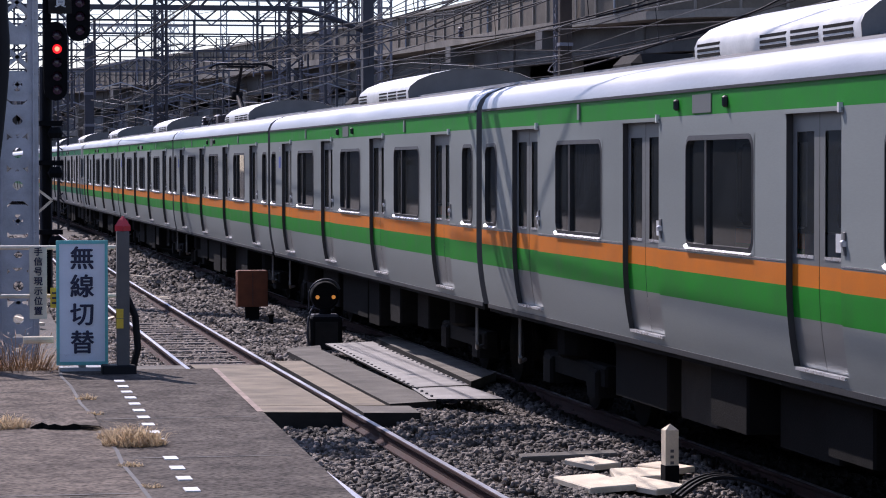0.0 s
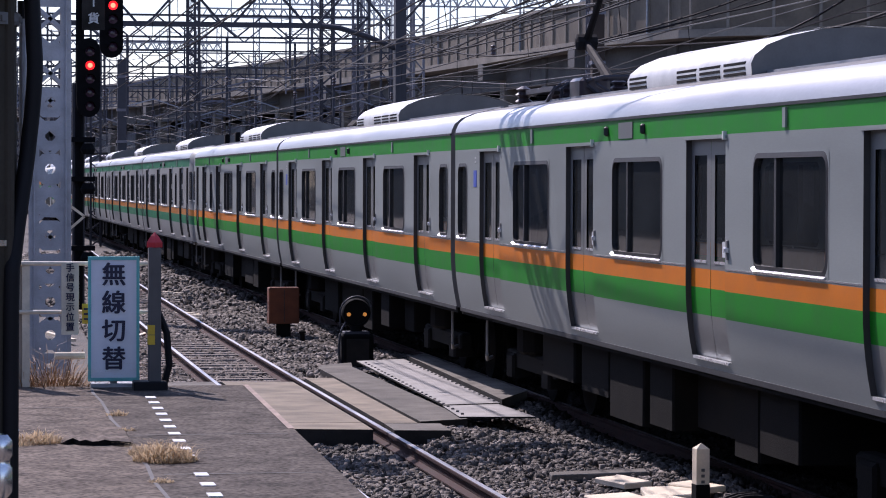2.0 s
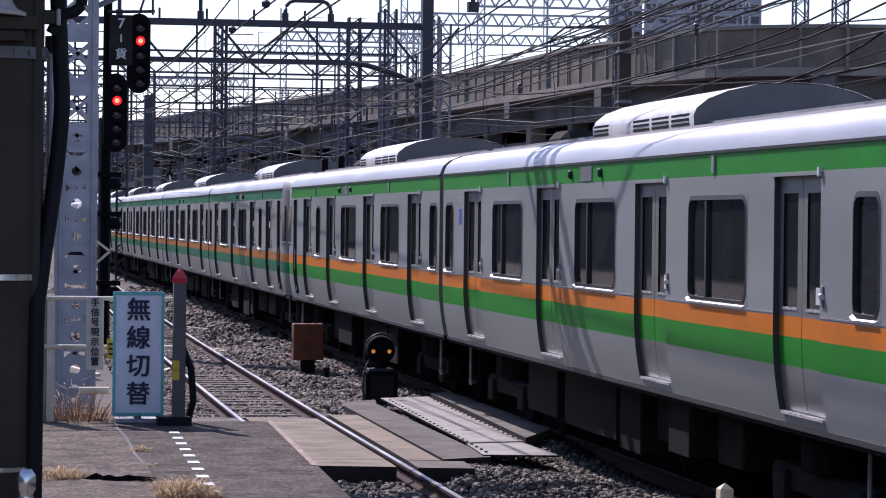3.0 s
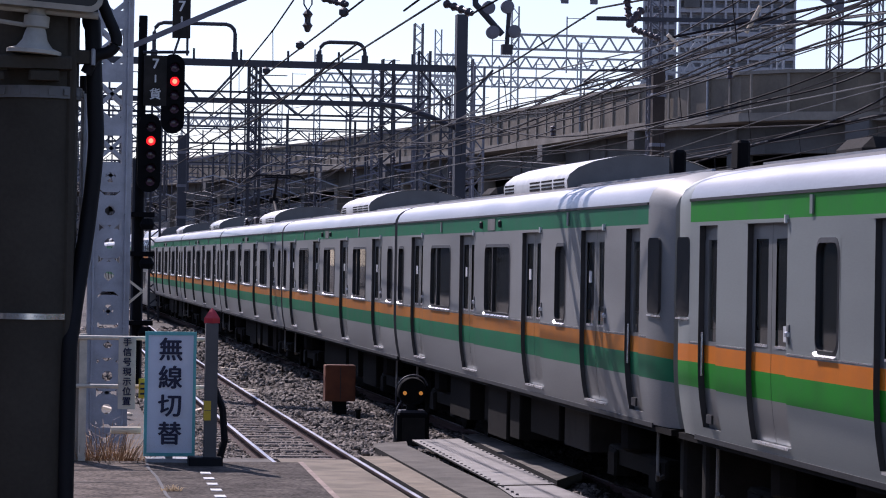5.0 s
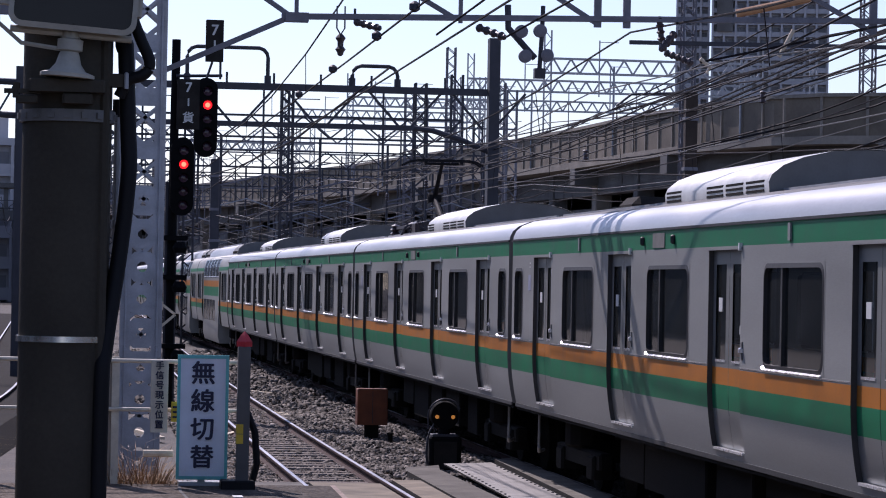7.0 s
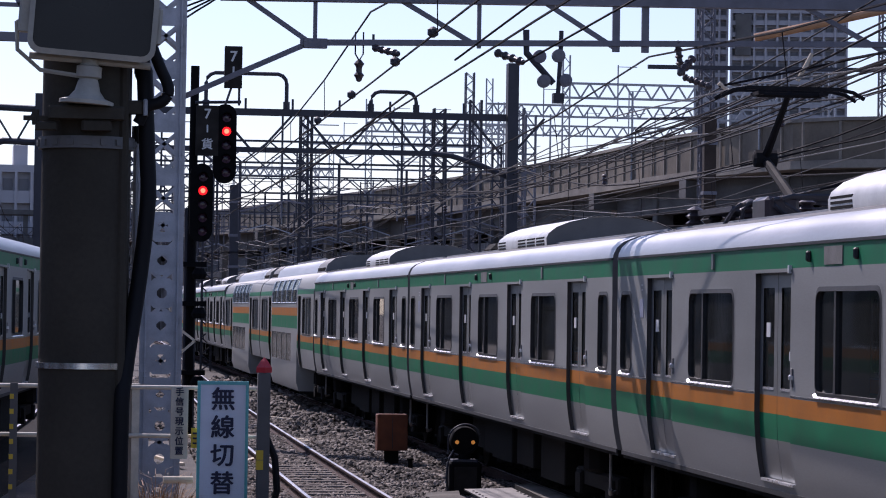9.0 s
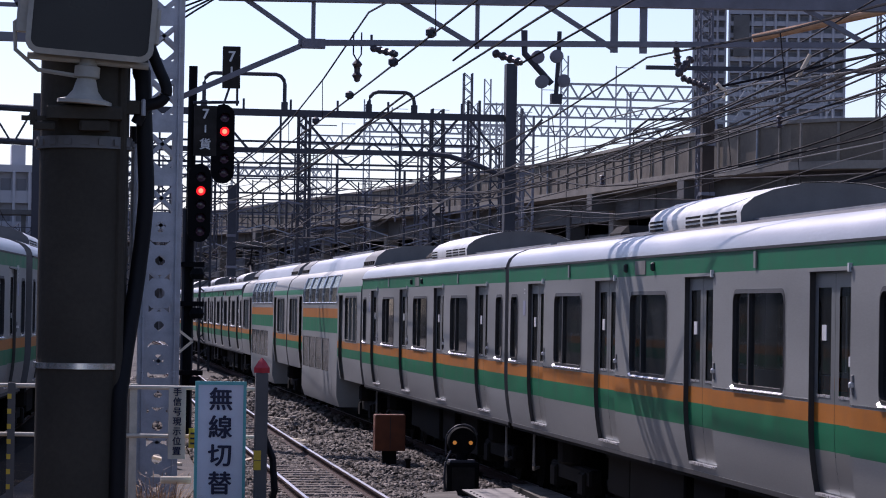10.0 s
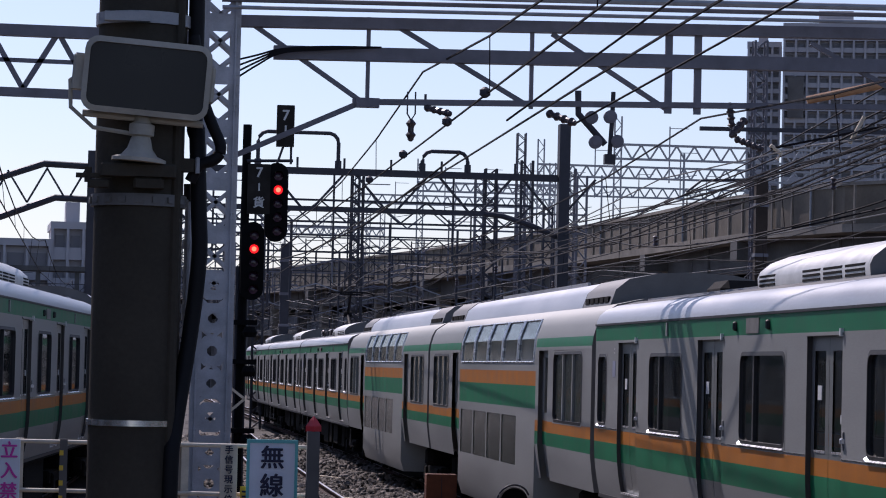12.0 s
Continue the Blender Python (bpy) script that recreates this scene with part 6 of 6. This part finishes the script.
def bracket_arms(x0, x1, y, z, seed):
    rg = random.Random(seed)
    x = x0 + 1.5
    while x < x1 - 1:
        t = thing("bracket_arm", "pale tubular bracket arm holding the wires", "bracket", "bracket arms", m=pose(x, y, 0))
        part("drop_post", Shape().tube([(0, 0, z), (0, 0, 4.9)], 0.05, 6), DARK_STEEL, t)
        sd = rg.choice((-1, 1))
        part("arm", Shape().tube([(0, -0.1, 5.9), (sd * 1.6, -0.1, 6.3), (sd * 2.2, -0.1, 6.2)], 0.035, 6), PAINT_GREY, t)
        part("steady_arm", Shape().tube([(0, -0.1, 5.2), (sd * 0.9, -0.1, 5.45), (sd * 1.8, -0.1, 5.15)], 0.024, 6), GALV if sd > 0 else DARK_STEEL, t)
        part("insulator", Shape().spin([(0.03, 0), (0.08, 0.05), (0.04, 0.1), (0.08, 0.15), (0.04, 0.2), (0.08, 0.25), (0.03, 0.3)], 8, (0, -0.1, 5.95)), PORCELAIN, t)
        x += rg.uniform(3.4, 4.2)


YARD = "lattice steel gantry over the yard tracks"
for k, (y, xa, xb, z) in enumerate(((102, 0.6, 14.5, 7.6), (118, 0.8, 19, 8.2), (134, 1.2, 20, 7.8), (150, 1.2, 21, 8.4), (168, 0.8, 21, 8.0), (190, 0.5, 20, 8.6), (215, 0, 19, 8.4), (245, -1, 17, 8.8), (280, -14, 13, 9.0))):
    lattice_gantry(xa, xb, y, z, 0.75, DARK_STEEL if k % 2 == 0 else PAINT_GREY, YARD)
    if k < 7:
        bracket_arms(xa, xb, y, z, k)
for y, xa, xb, z, h in ((165, 28.1, 44, 14.75, 0.82), (185, 26.6, 45, 15.0, 0.72), (215, 30.0, 47, 15.6, 0.72), (200, 20.5, 30, 14.7, 0.6), (240, 19.5, 36, 16.0, 0.72), (262, 13, 24, 14.3, 0.6), (300, 6, 26, 16, 0.8)):
    lattice_gantry(xa, xb, y, z, h, GALV, "pale lattice gantry above the viaduct", zbase=10.2, step=h * 0.62, bar=0.13)
for x, y, h in ((20.7, 150, 15), (17.6, 142, 12.3), (14.3, 112, 10.5), (9.2, 112, 10.2), (6.3, 128, 11.2), (13, 160, 13.2), (19.4, 125, 11.5), (3.2, 140, 10.6)):
    lattice_mast(x, y, h, 0.42, PAINT_GREY if y % 4 else DARK_STEEL, "slim lattice mast among the yard tracks", corner=0.08)
for x, y, w, h in ((22.2, 100, 0.42, 9.6), (7.6, 131, 0.4, 8.2)):
    sm = thing("steel_mast", "plain dark catenary mast with clamped bands", "mast", "masts", m=pose(x, y, -0.2))
    part("shaft", Shape().box(-w / 2, w / 2, -w / 2, w / 2, 0, h, c=0.03), DARK_STEEL if w < 0.41 else MAST_BROWN, sm)
    part("foot", Shape().box(-w * 0.8, w * 0.8, -w * 0.8, w * 0.8, 0, 0.3, c=0.04), CONCRETE_DARK, sm)
    for z in (0.55, 0.72, 0.9):
        part("band", Shape().box(-w / 2 - 0.03, w / 2 + 0.03, -w / 2 - 0.03, w / 2 + 0.03, h * z, h * z + 0.12), PAINT_GREY, sm)
lattice_mast(22.25, 100.8, 14.5, 0.42, PAINT_GREY, "slim lattice mast beside the brown mast", corner=0.08)
cr = thing("cross_gantry", "dark crossbeams on a tall mast over the yard", "gantry")
part("crossbeam", Shape().bar((20, 100, 11.1), (40, 100, 11.3), 0.14, 0.14), DARK_STEEL, cr)
part("arm", Shape().tube([(19.6, 100, 8.4), (19.6, 100, 8.9), (20.1, 100, 9.3), (22, 100, 9.4)], 0.045, 8), DARK_STEEL, cr)
for x in (35.6, 37.4):
    lattice_mast(x, 125, 8.6, 0.55, PAINT_GREY, "lattice mast on the viaduct carrying feeder wires", z0=9.2, corner=0.09)


def wire(pts, r, material=None, label="thin dark overhead wire between masts", group="overhead wires", name="overhead_wire"):
    return solid(name, Shape().tube(pts, r, 5), material or WIRE, label, "wire", group)


def catenary(x, y0, y1, span, zc=5.05, rise=0.95, dx=0.0, stagger=0.2, pale=False):
    """Contact wire, sagging messenger and droppers over one track."""
    t = thing("catenary", "contact wire hung from a sagging messenger wire", "overhead wire", "overhead wires")
    con, mes = [], []
    drops = Shape()
    y, k = y0, 0
    while y < y1:
        for j in range(6):
            u = j / 6
            yy = y + span * u
            zig = stagger * (1 if k % 2 else -1) * (1 - 2 * u)
            xx = x + dx * (yy - y0) / (y1 - y0)
            con.append((xx + zig, yy, zc))
            zz = zc + rise - 0.62 * 4 * u * (1 - u)
            mes.append((xx + zig * 0.4, yy, zz))
            if j:
                drops.bar((xx + zig, yy, zc), (xx + zig * 0.4, yy, zz), 0.012, 0.012)
        y += span
        k += 1
    part("contact_wire", Shape().tube(con, 0.013, 5), WIRE_PALE if pale else WIRE, t)
    part("messenger_wire", Shape().tube(mes, 0.014, 5), WIRE, t)
    part("dropper", drops, WIRE, t)["kind"] = "stuff"
    return t


catenary(TRAIN_X, -6, 320, 45, 5.05, 1.0)
catenary(3.68, -6, 320, 45, 5.6, 0.95, dx=2.5, stagger=0.03)
for k, x in enumerate((11.4, 15.2, 19.0, 22.5)):
    catenary(x, -6 + k * 9, 330, 48, 5.1, 1.1, dx=-1.5 * k, pale=k % 2 == 0)
catenary(-2.2, 0, 320, 46, 5.3, 1.0, dx=0.6)
# feeders and crossover wires
rng = random.Random(21)
for k in range(9):
    xa, za = 9.3 + k * 0.95 + rng.uniform(-0.3, 0.3), 5.35 + 0.28 * (k % 6) + rng.uniform(-0.1, 0.2)
    xb, zb = 6.0 + k * 0.9 + rng.uniform(-0.5, 0.5), 5.0 + 0.2 * (k % 5)
    pts = []
    for j in range(25):
        u = j / 24
        y = 18 + u * 230
        pts.append((xa + (xb - xa) * u, y, za + (zb - za) * u + 0.35 * math.cos(y / 45 * 2 * math.pi + k)))
    wire(pts, 0.011 + 0.004 * (k % 3), WIRE_PALE if k % 3 == 0 else WIRE, "long feeder wire sagging between masts")
for k in range(8):
    far, near = Vector((10.1 + 0.28 * k, 76, 5.1 + 0.2 * k)), Vector((8.2 + 0.5 * k, 18, 5.6 + 0.27 * (k * 3 % 8)))
    pts = [far.lerp(near, j / 14) - Vector((0, 0, 0.45 * math.sin(math.pi * j / 14))) for j in range(15)]
    wire(pts, 0.012 + 0.004 * (k % 2), WIRE, "dark feeder wire strung from the gantry column")
    if k % 3 == 0:
        at = far.lerp(near, 0.45 + 0.05 * k) - Vector((0, 0, 0.45 * math.sin(math.pi * (0.45 + 0.05 * k))))
        solid("wire_weight", Shape().spin([(0.02, -0.09), (0.05, -0.07), (0.03, -0.03), (0.05, 0.0), (0.03, 0.04), (0.05, 0.07), (0.02, 0.09)], 10, tuple(at)), PORCELAIN, "small dark insulator on a feeder wire", "insulator", "wire balls")
wire([(4.21, 36, 5.26), (4.2, 50, 5.0), (3.9, 60, 4.9), (3.6, 75, 5.1)], 0.014)
wire([(4.7, 35.4, 5.63), (6.2, 22, 7.0), (7.5, 8, 8.6)], 0.014)
wire([(5.56, 35.5, 5.63), (8.0, 18, 7.2), (9.2, 6, 8.4)], 0.014)
wire([(4.7, 8, 5.62), (4.82, 30, 5.6), (4.95, 43, 5.6), (5.3, 75, 5.7), (5.7, 110, 5.7)], 0.014)
for x, y, z in ((3.95, 31.6, 5.6), (3.98, 35.5, 5.6), (4.01, 41.2, 5.6), (4.04, 47.0, 5.6)):
    solid("wire_weight", Shape().spin([(0.02, -0.06), (0.06, -0.03), (0.06, 0.03), (0.02, 0.06)], 10, (x, y, z)), DARK_STEEL, "small dark insulator ball on a wire", "insulator", "wire balls")
for pts in (((22.0, 100, 6.3), (10.9, 50, 4.2), (11.3, 42, 4.55), (11.6, 37.5, 5.0), (11.0, 28, 6.2)), ((22.0, 100, 6.1), (9.6, 40, 4.15), (9.6, 33, 4.3), (9.9, 30, 4.45), (10.2, 22, 5.1)), ((22.0, 100, 7.2), (11.5, 52, 5.1), (12.1, 47, 5.3), (13.2, 44, 5.7), (12.9, 30, 6.8)), ((11.46, 75, 6.3), (10.2, 55, 5.0), (11.5, 47, 5.2), (13.2, 44, 6.0), (13.0, 34, 7.0))):
    wire(flow(list(pts), 5), 0.017, WIRE, "thick dark feeder wire sagging beside the train")
sb = thing("section_bar", "insulated bar among the wires, coloured orange for sunlit steel", "insulated bar", m=pose(0, 40, 0))
part("bar", Shape().tube([(9.5, 0, 6.44), (12.8, -0.6, 7.2)], 0.06, 10), SALMON, sb)
part("arm", Shape().tube([(10.32, 0, 6.24), (10.12, 0, 5.86)], 0.03, 8), SLAB, sb)
part("arm", Shape().tube([(9.0, 0, 5.8), (9.15, 0, 5.68), (9.1, 0, 5.6)], 0.03, 8), SLAB, sb)
part("tie", Shape().tube([(9.0, 0, 5.75), (12.8, -0.4, 6.6)], 0.018, 6), WIRE, sb)


# ---- viaduct ----
LINE_V = [(62, 117.5), (45, 118.5), (35.6, 119.5), (31.5, 122), (29.4, 131), (28.4, 140), (27.9, 152.6), (26.3, 171.7), (21.7, 207.6), (14, 255), (3, 310), (-20, 390)]


def along(step):
    """Points at even steps on the viaduct's line, with the way across it (away from the tracks)."""
    out, carry = [], 0.0
    for (xa, ya), (xb, yb) in zip(LINE_V, LINE_V[1:]):
        l = math.hypot(xb - xa, yb - ya)
        d = carry
        while d < l:
            out.append((xa + (xb - xa) * d / l, ya + (yb - ya) * d / l, (yb - ya) / l, -(xb - xa) / l, (xb - xa) / l, (yb - ya) / l))
            d += step
        carry = d - l
    return out


via = thing("viaduct", "long concrete railway viaduct with ribbed parapet on columns", "viaduct")


def ribbon(name, o0, o1, z0, z1, material, label=""):
    """A long block between the offsets o0 and o1 across the viaduct's line."""
    s = Shape()
    pts = along(3.0)
    for a, b in zip(pts, pts[1:]):
        q = [[(p[0] + p[2] * o, p[1] + p[3] * o) for o in (o0, o1)] for p in (a, b)]
        s.quad([(*q[0][0], z0), (*q[1][0], z0), (*q[1][0], z1), (*q[0][0], z1)])
        s.quad([(*q[0][1], z0), (*q[0][1], z1), (*q[1][1], z1), (*q[1][1], z0)])
        s.quad([(*q[0][0], z1), (*q[1][0], z1), (*q[1][1], z1), (*q[0][1], z1)])
        s.quad([(*q[0][0], z0), (*q[0][1], z0), (*q[1][1], z0), (*q[1][0], z0)])
    return part(name, s, material, via, label)


ribbon("parapet", 0.0, 0.25, 9.2, 10.85, PANEL, "brown sound-barrier panels")
ribbon("coping", -0.12, 0.3, 10.85, 11.0, CONCRETE)
ribbon("deck", -0.1, 12, 8.85, 9.2, CONCRETE)
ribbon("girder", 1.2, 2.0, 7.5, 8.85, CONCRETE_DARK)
ribbon("lower_deck", 1.5, 12, 5.2, 5.7, CONCRETE)
ribbon("screen_wall", 2.3, 2.6, -0.2, 6.9, CONCRETE_GREY, "grey rendered wall under the viaduct")
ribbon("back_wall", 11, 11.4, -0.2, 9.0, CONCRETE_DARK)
rib = Shape().box(-0.06, 0.06, -0.07, 0.0, 9.2, 10.84).mesh("rib", CONCRETE)
rp = [q for q in along(2.0)]
for q in rp[:130]:
    part("rib", rib, None, via, at=Matrix.Translation((q[0], q[1], 0)) @ pose(0, 0, 0, 0, 0, math.degrees(math.atan2(q[5], q[4])) + 180))
for k, q in enumerate(along(9.0)[:26]):
    a = math.degrees(math.atan2(q[5], q[4]))
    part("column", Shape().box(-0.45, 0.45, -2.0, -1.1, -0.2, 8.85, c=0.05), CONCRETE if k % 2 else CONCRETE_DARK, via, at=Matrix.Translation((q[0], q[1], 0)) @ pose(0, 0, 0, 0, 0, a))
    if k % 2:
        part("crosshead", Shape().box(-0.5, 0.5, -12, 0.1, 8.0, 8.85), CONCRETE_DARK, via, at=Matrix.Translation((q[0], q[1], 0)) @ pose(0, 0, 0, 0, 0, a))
    if k % 2 == 0:
        part("lighting_pole", Shape().tube([(0, 0.1, 9.2), (0, 0.1, 13.6)], 0.06, 6), GALV, via, at=Matrix.Translation((q[0], q[1], 0)) @ pose(0, 0, 0, 0, 0, a))


# ---- far buildings ----
def tower(x, y, w, d, h, floors, bays, label, turn=0, mats=(TOWER, TOWER_DARK)):
    t = thing("apartment_tower", label, "building", "far buildings", m=pose(x, y, 0, 0, 0, turn))
    part("wall", Shape().box(0, w, 0.9, d, -0.2, h), mats[0], t)
    part("roof", Shape().box(-0.2, w + 0.2, -0.2, d, h, h + 0.8).box(w * 0.3, w * 0.6, d * 0.3, d * 0.6, h + 0.8, h + 3.2), mats[0], t)
    fh = h / floors
    gp = min(0.35, w / bays * 0.2)
    win = Shape().box(gp, w / bays - gp, 0.82, 0.95, 0.25, fh * 0.8).mesh("window", mats[1])
    bal = Shape().box(0.0, w / bays - 0.25, -0.1, 0.05, 0.0, fh * 0.4).box(0.0, w / bays - 0.25, 0.05, 0.9, 0.0, 0.18).mesh("balcony", mats[0])
    pier = Shape().box(-0.15, 0.15, -0.25, 0.9, -0.2, h)
    for b in range(bays + 1):
        part("pier", pier, mats[0], t, at=pose(b * w / bays, 0, 0))
    for f in range(floors):
        for b in range(bays):
            part("window", win, None, t, at=pose(b * w / bays, 0, f * fh))
            part("balcony", bal, None, t, at=pose(b * w / bays + 0.12, 0, f * fh))
    return t


tower(91.2, 421, 4.6, 16, 50.5, 30, 4, "tall grey apartment tower with rows of balconies", -13)
tower(95.7, 417.5, 16.6, 16, 53, 31, 10, "tall grey apartment tower with rows of balconies", -13)
part("stair_slot", Shape().box(0.6, 2.9, -0.6, -0.2, 40, 46), CONCRETE_DARK, bpy.data.objects["apartment_tower.001"])
tower(-22, 330, 15, 14, 15.2, 4, 6, "low blue-grey office block behind the yard", 3, (TOWER, TOWER_DARK))
tower(-6.8, 331, 5.2, 12, 17.2, 5, 3, "narrow blue-grey stair block behind the yard", 3, (TOWER, TOWER_DARK))
tower(-4, 360, 22, 14, 11, 3, 8, "low grey building behind the gantries", 0, (CONCRETE_DARK, TOWER_DARK))
tower(20, 372, 26, 14, 12, 3, 9, "low grey building behind the gantries", 0, (CONCRETE, TOWER_DARK))
tower(-60, 350, 30, 14, 15, 4, 9, "grey block beside the line", 8, (CONCRETE, TOWER_DARK))


# unseen block added out of view so the train windows reflect something dark
bl = thing("depot_building", "unseen dark block added for the train windows to reflect", "building", "far buildings")
part("wall", Shape().box(-46, -28, -60, 330, -0.2, 12), CONCRETE_DARK, bl)
part("roof", Shape().box(-47, -27, -61, 331, 12, 12.6), CONCRETE_DARK, bl)


def footbridge():
    t = thing("footbridge", "long dark covered footbridge across the yard", "bridge")
    y = 315
    part("deck", Shape().box(-45, 22, y, y + 4, 8.6, 9.6), CONCRETE_DARK, t)
    part("roof", Shape().box(-45, 22, y - 0.4, y + 4.4, 12.0, 12.5), CONCRETE_DARK, t)
    for k in range(17):
        x = -45 + k * 4.1
        part("post", Shape().box(x, x + 0.5, y, y + 0.3, 9.6, 12.0), CONCRETE_DARK, t)
    for x in (-40, -24, -9, 6, 20):
        part("pier", Shape().box(x, x + 1.2, y + 0.5, y + 3, -0.2, 8.6), CONCRETE_DARK, t)
    return t


footbridge()


# ---- the train on the other side of the platform ----
def left_x(y):
    """Centre line of the curved track on the platform's far side."""
    if y < 50:
        return -2.685 + 0.0738 * (y - 39.5)
    u = min(y, 76) - 50
    return -1.91 + 0.0738 * u - 0.0738 * u * u / 52


LEFT_Z = 0.17
lt = track("curved railway track on the platform's other side", left_x, -70, 200)
lt.location.z = LEFT_Z
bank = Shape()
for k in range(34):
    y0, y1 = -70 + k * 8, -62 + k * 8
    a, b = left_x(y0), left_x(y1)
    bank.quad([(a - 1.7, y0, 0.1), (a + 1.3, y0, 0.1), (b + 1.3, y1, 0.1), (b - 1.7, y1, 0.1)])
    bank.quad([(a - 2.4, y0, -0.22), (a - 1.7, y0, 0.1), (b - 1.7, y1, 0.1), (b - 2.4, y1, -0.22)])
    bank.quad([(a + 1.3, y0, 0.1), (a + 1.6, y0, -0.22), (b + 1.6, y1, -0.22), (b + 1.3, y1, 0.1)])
# bank coloured near black for the shade under the leaving train
solid("ballast_bank", bank, BED_SHADED, "low bank of crushed stone under the curved track", "ballast", kind="structure")
LEFT_CARS = []
for y12 in (83.1, 63.1, 43.1, 23.1, 3.1, -16.9):
    c = copy_thing(plain_old, pose(0, 0, 0))
    tagged(c, "stainless train car with green band, leaving beside the platform", "train car", "cars of the leaving train")
    LEFT_CARS.append((c, y12))
ne = thing("no_entry_sign", "white notice with magenta characters on the fence", "sign", m=pose(-0.78, 22, 0))
part("board", Shape().box(-0.14, 0.14, 0, 0.012, 1.35, 2.01, c=0.004), SIGN_WHITE, ne)
for k, ch in enumerate("立入禁止"):
    me = text_mesh(ch, 0.13)
    me.materials.append(INK_PINK)
    part("character", me, None, ne, at=pose(0.06, -0.005, 1.92 - k * 0.15, 90))
part("post", Shape().box(-0.03, 0.03, 0.02, 0.06, PZ, 1.98), CREAM, ne)
yf = thing("yellow_fence_end", "yellow striped fence post at the platform edge", "post", m=pose(-0.35, 23.8, PZ))
part("post", Shape().box(-0.03, 0.03, -0.03, 0.03, 0, 1.02), CONCRETE_DARK, yf)
for k in range(8):
    part("stripe", Shape().box(-0.032, 0.0, -0.032, 0.032, 0.05 + k * 0.12, 0.09 + k * 0.12), YELLOW, yf)

sleepers(near_track, near_x, 21, 90)

# ---- movement ----
def motions():
    for c, y, _ in CARS:
        walk(c, [(t, pose(TRAIN_X, y - s, 0)) for t, s in S_ROWS])
    for c, y12 in LEFT_CARS:
        rows = []
        for k in range(25):
            y = y12 - 12 * (12 - k * 0.5)
            xa, xb = left_x(y - 6.9), left_x(y + 6.9)
            rows.append((k * 0.5, pose((xa + xb) / 2, y, LEFT_Z, 0, 0, -math.degrees(math.atan2(xb - xa, 13.8)))))
        walk(c, rows)


motions()
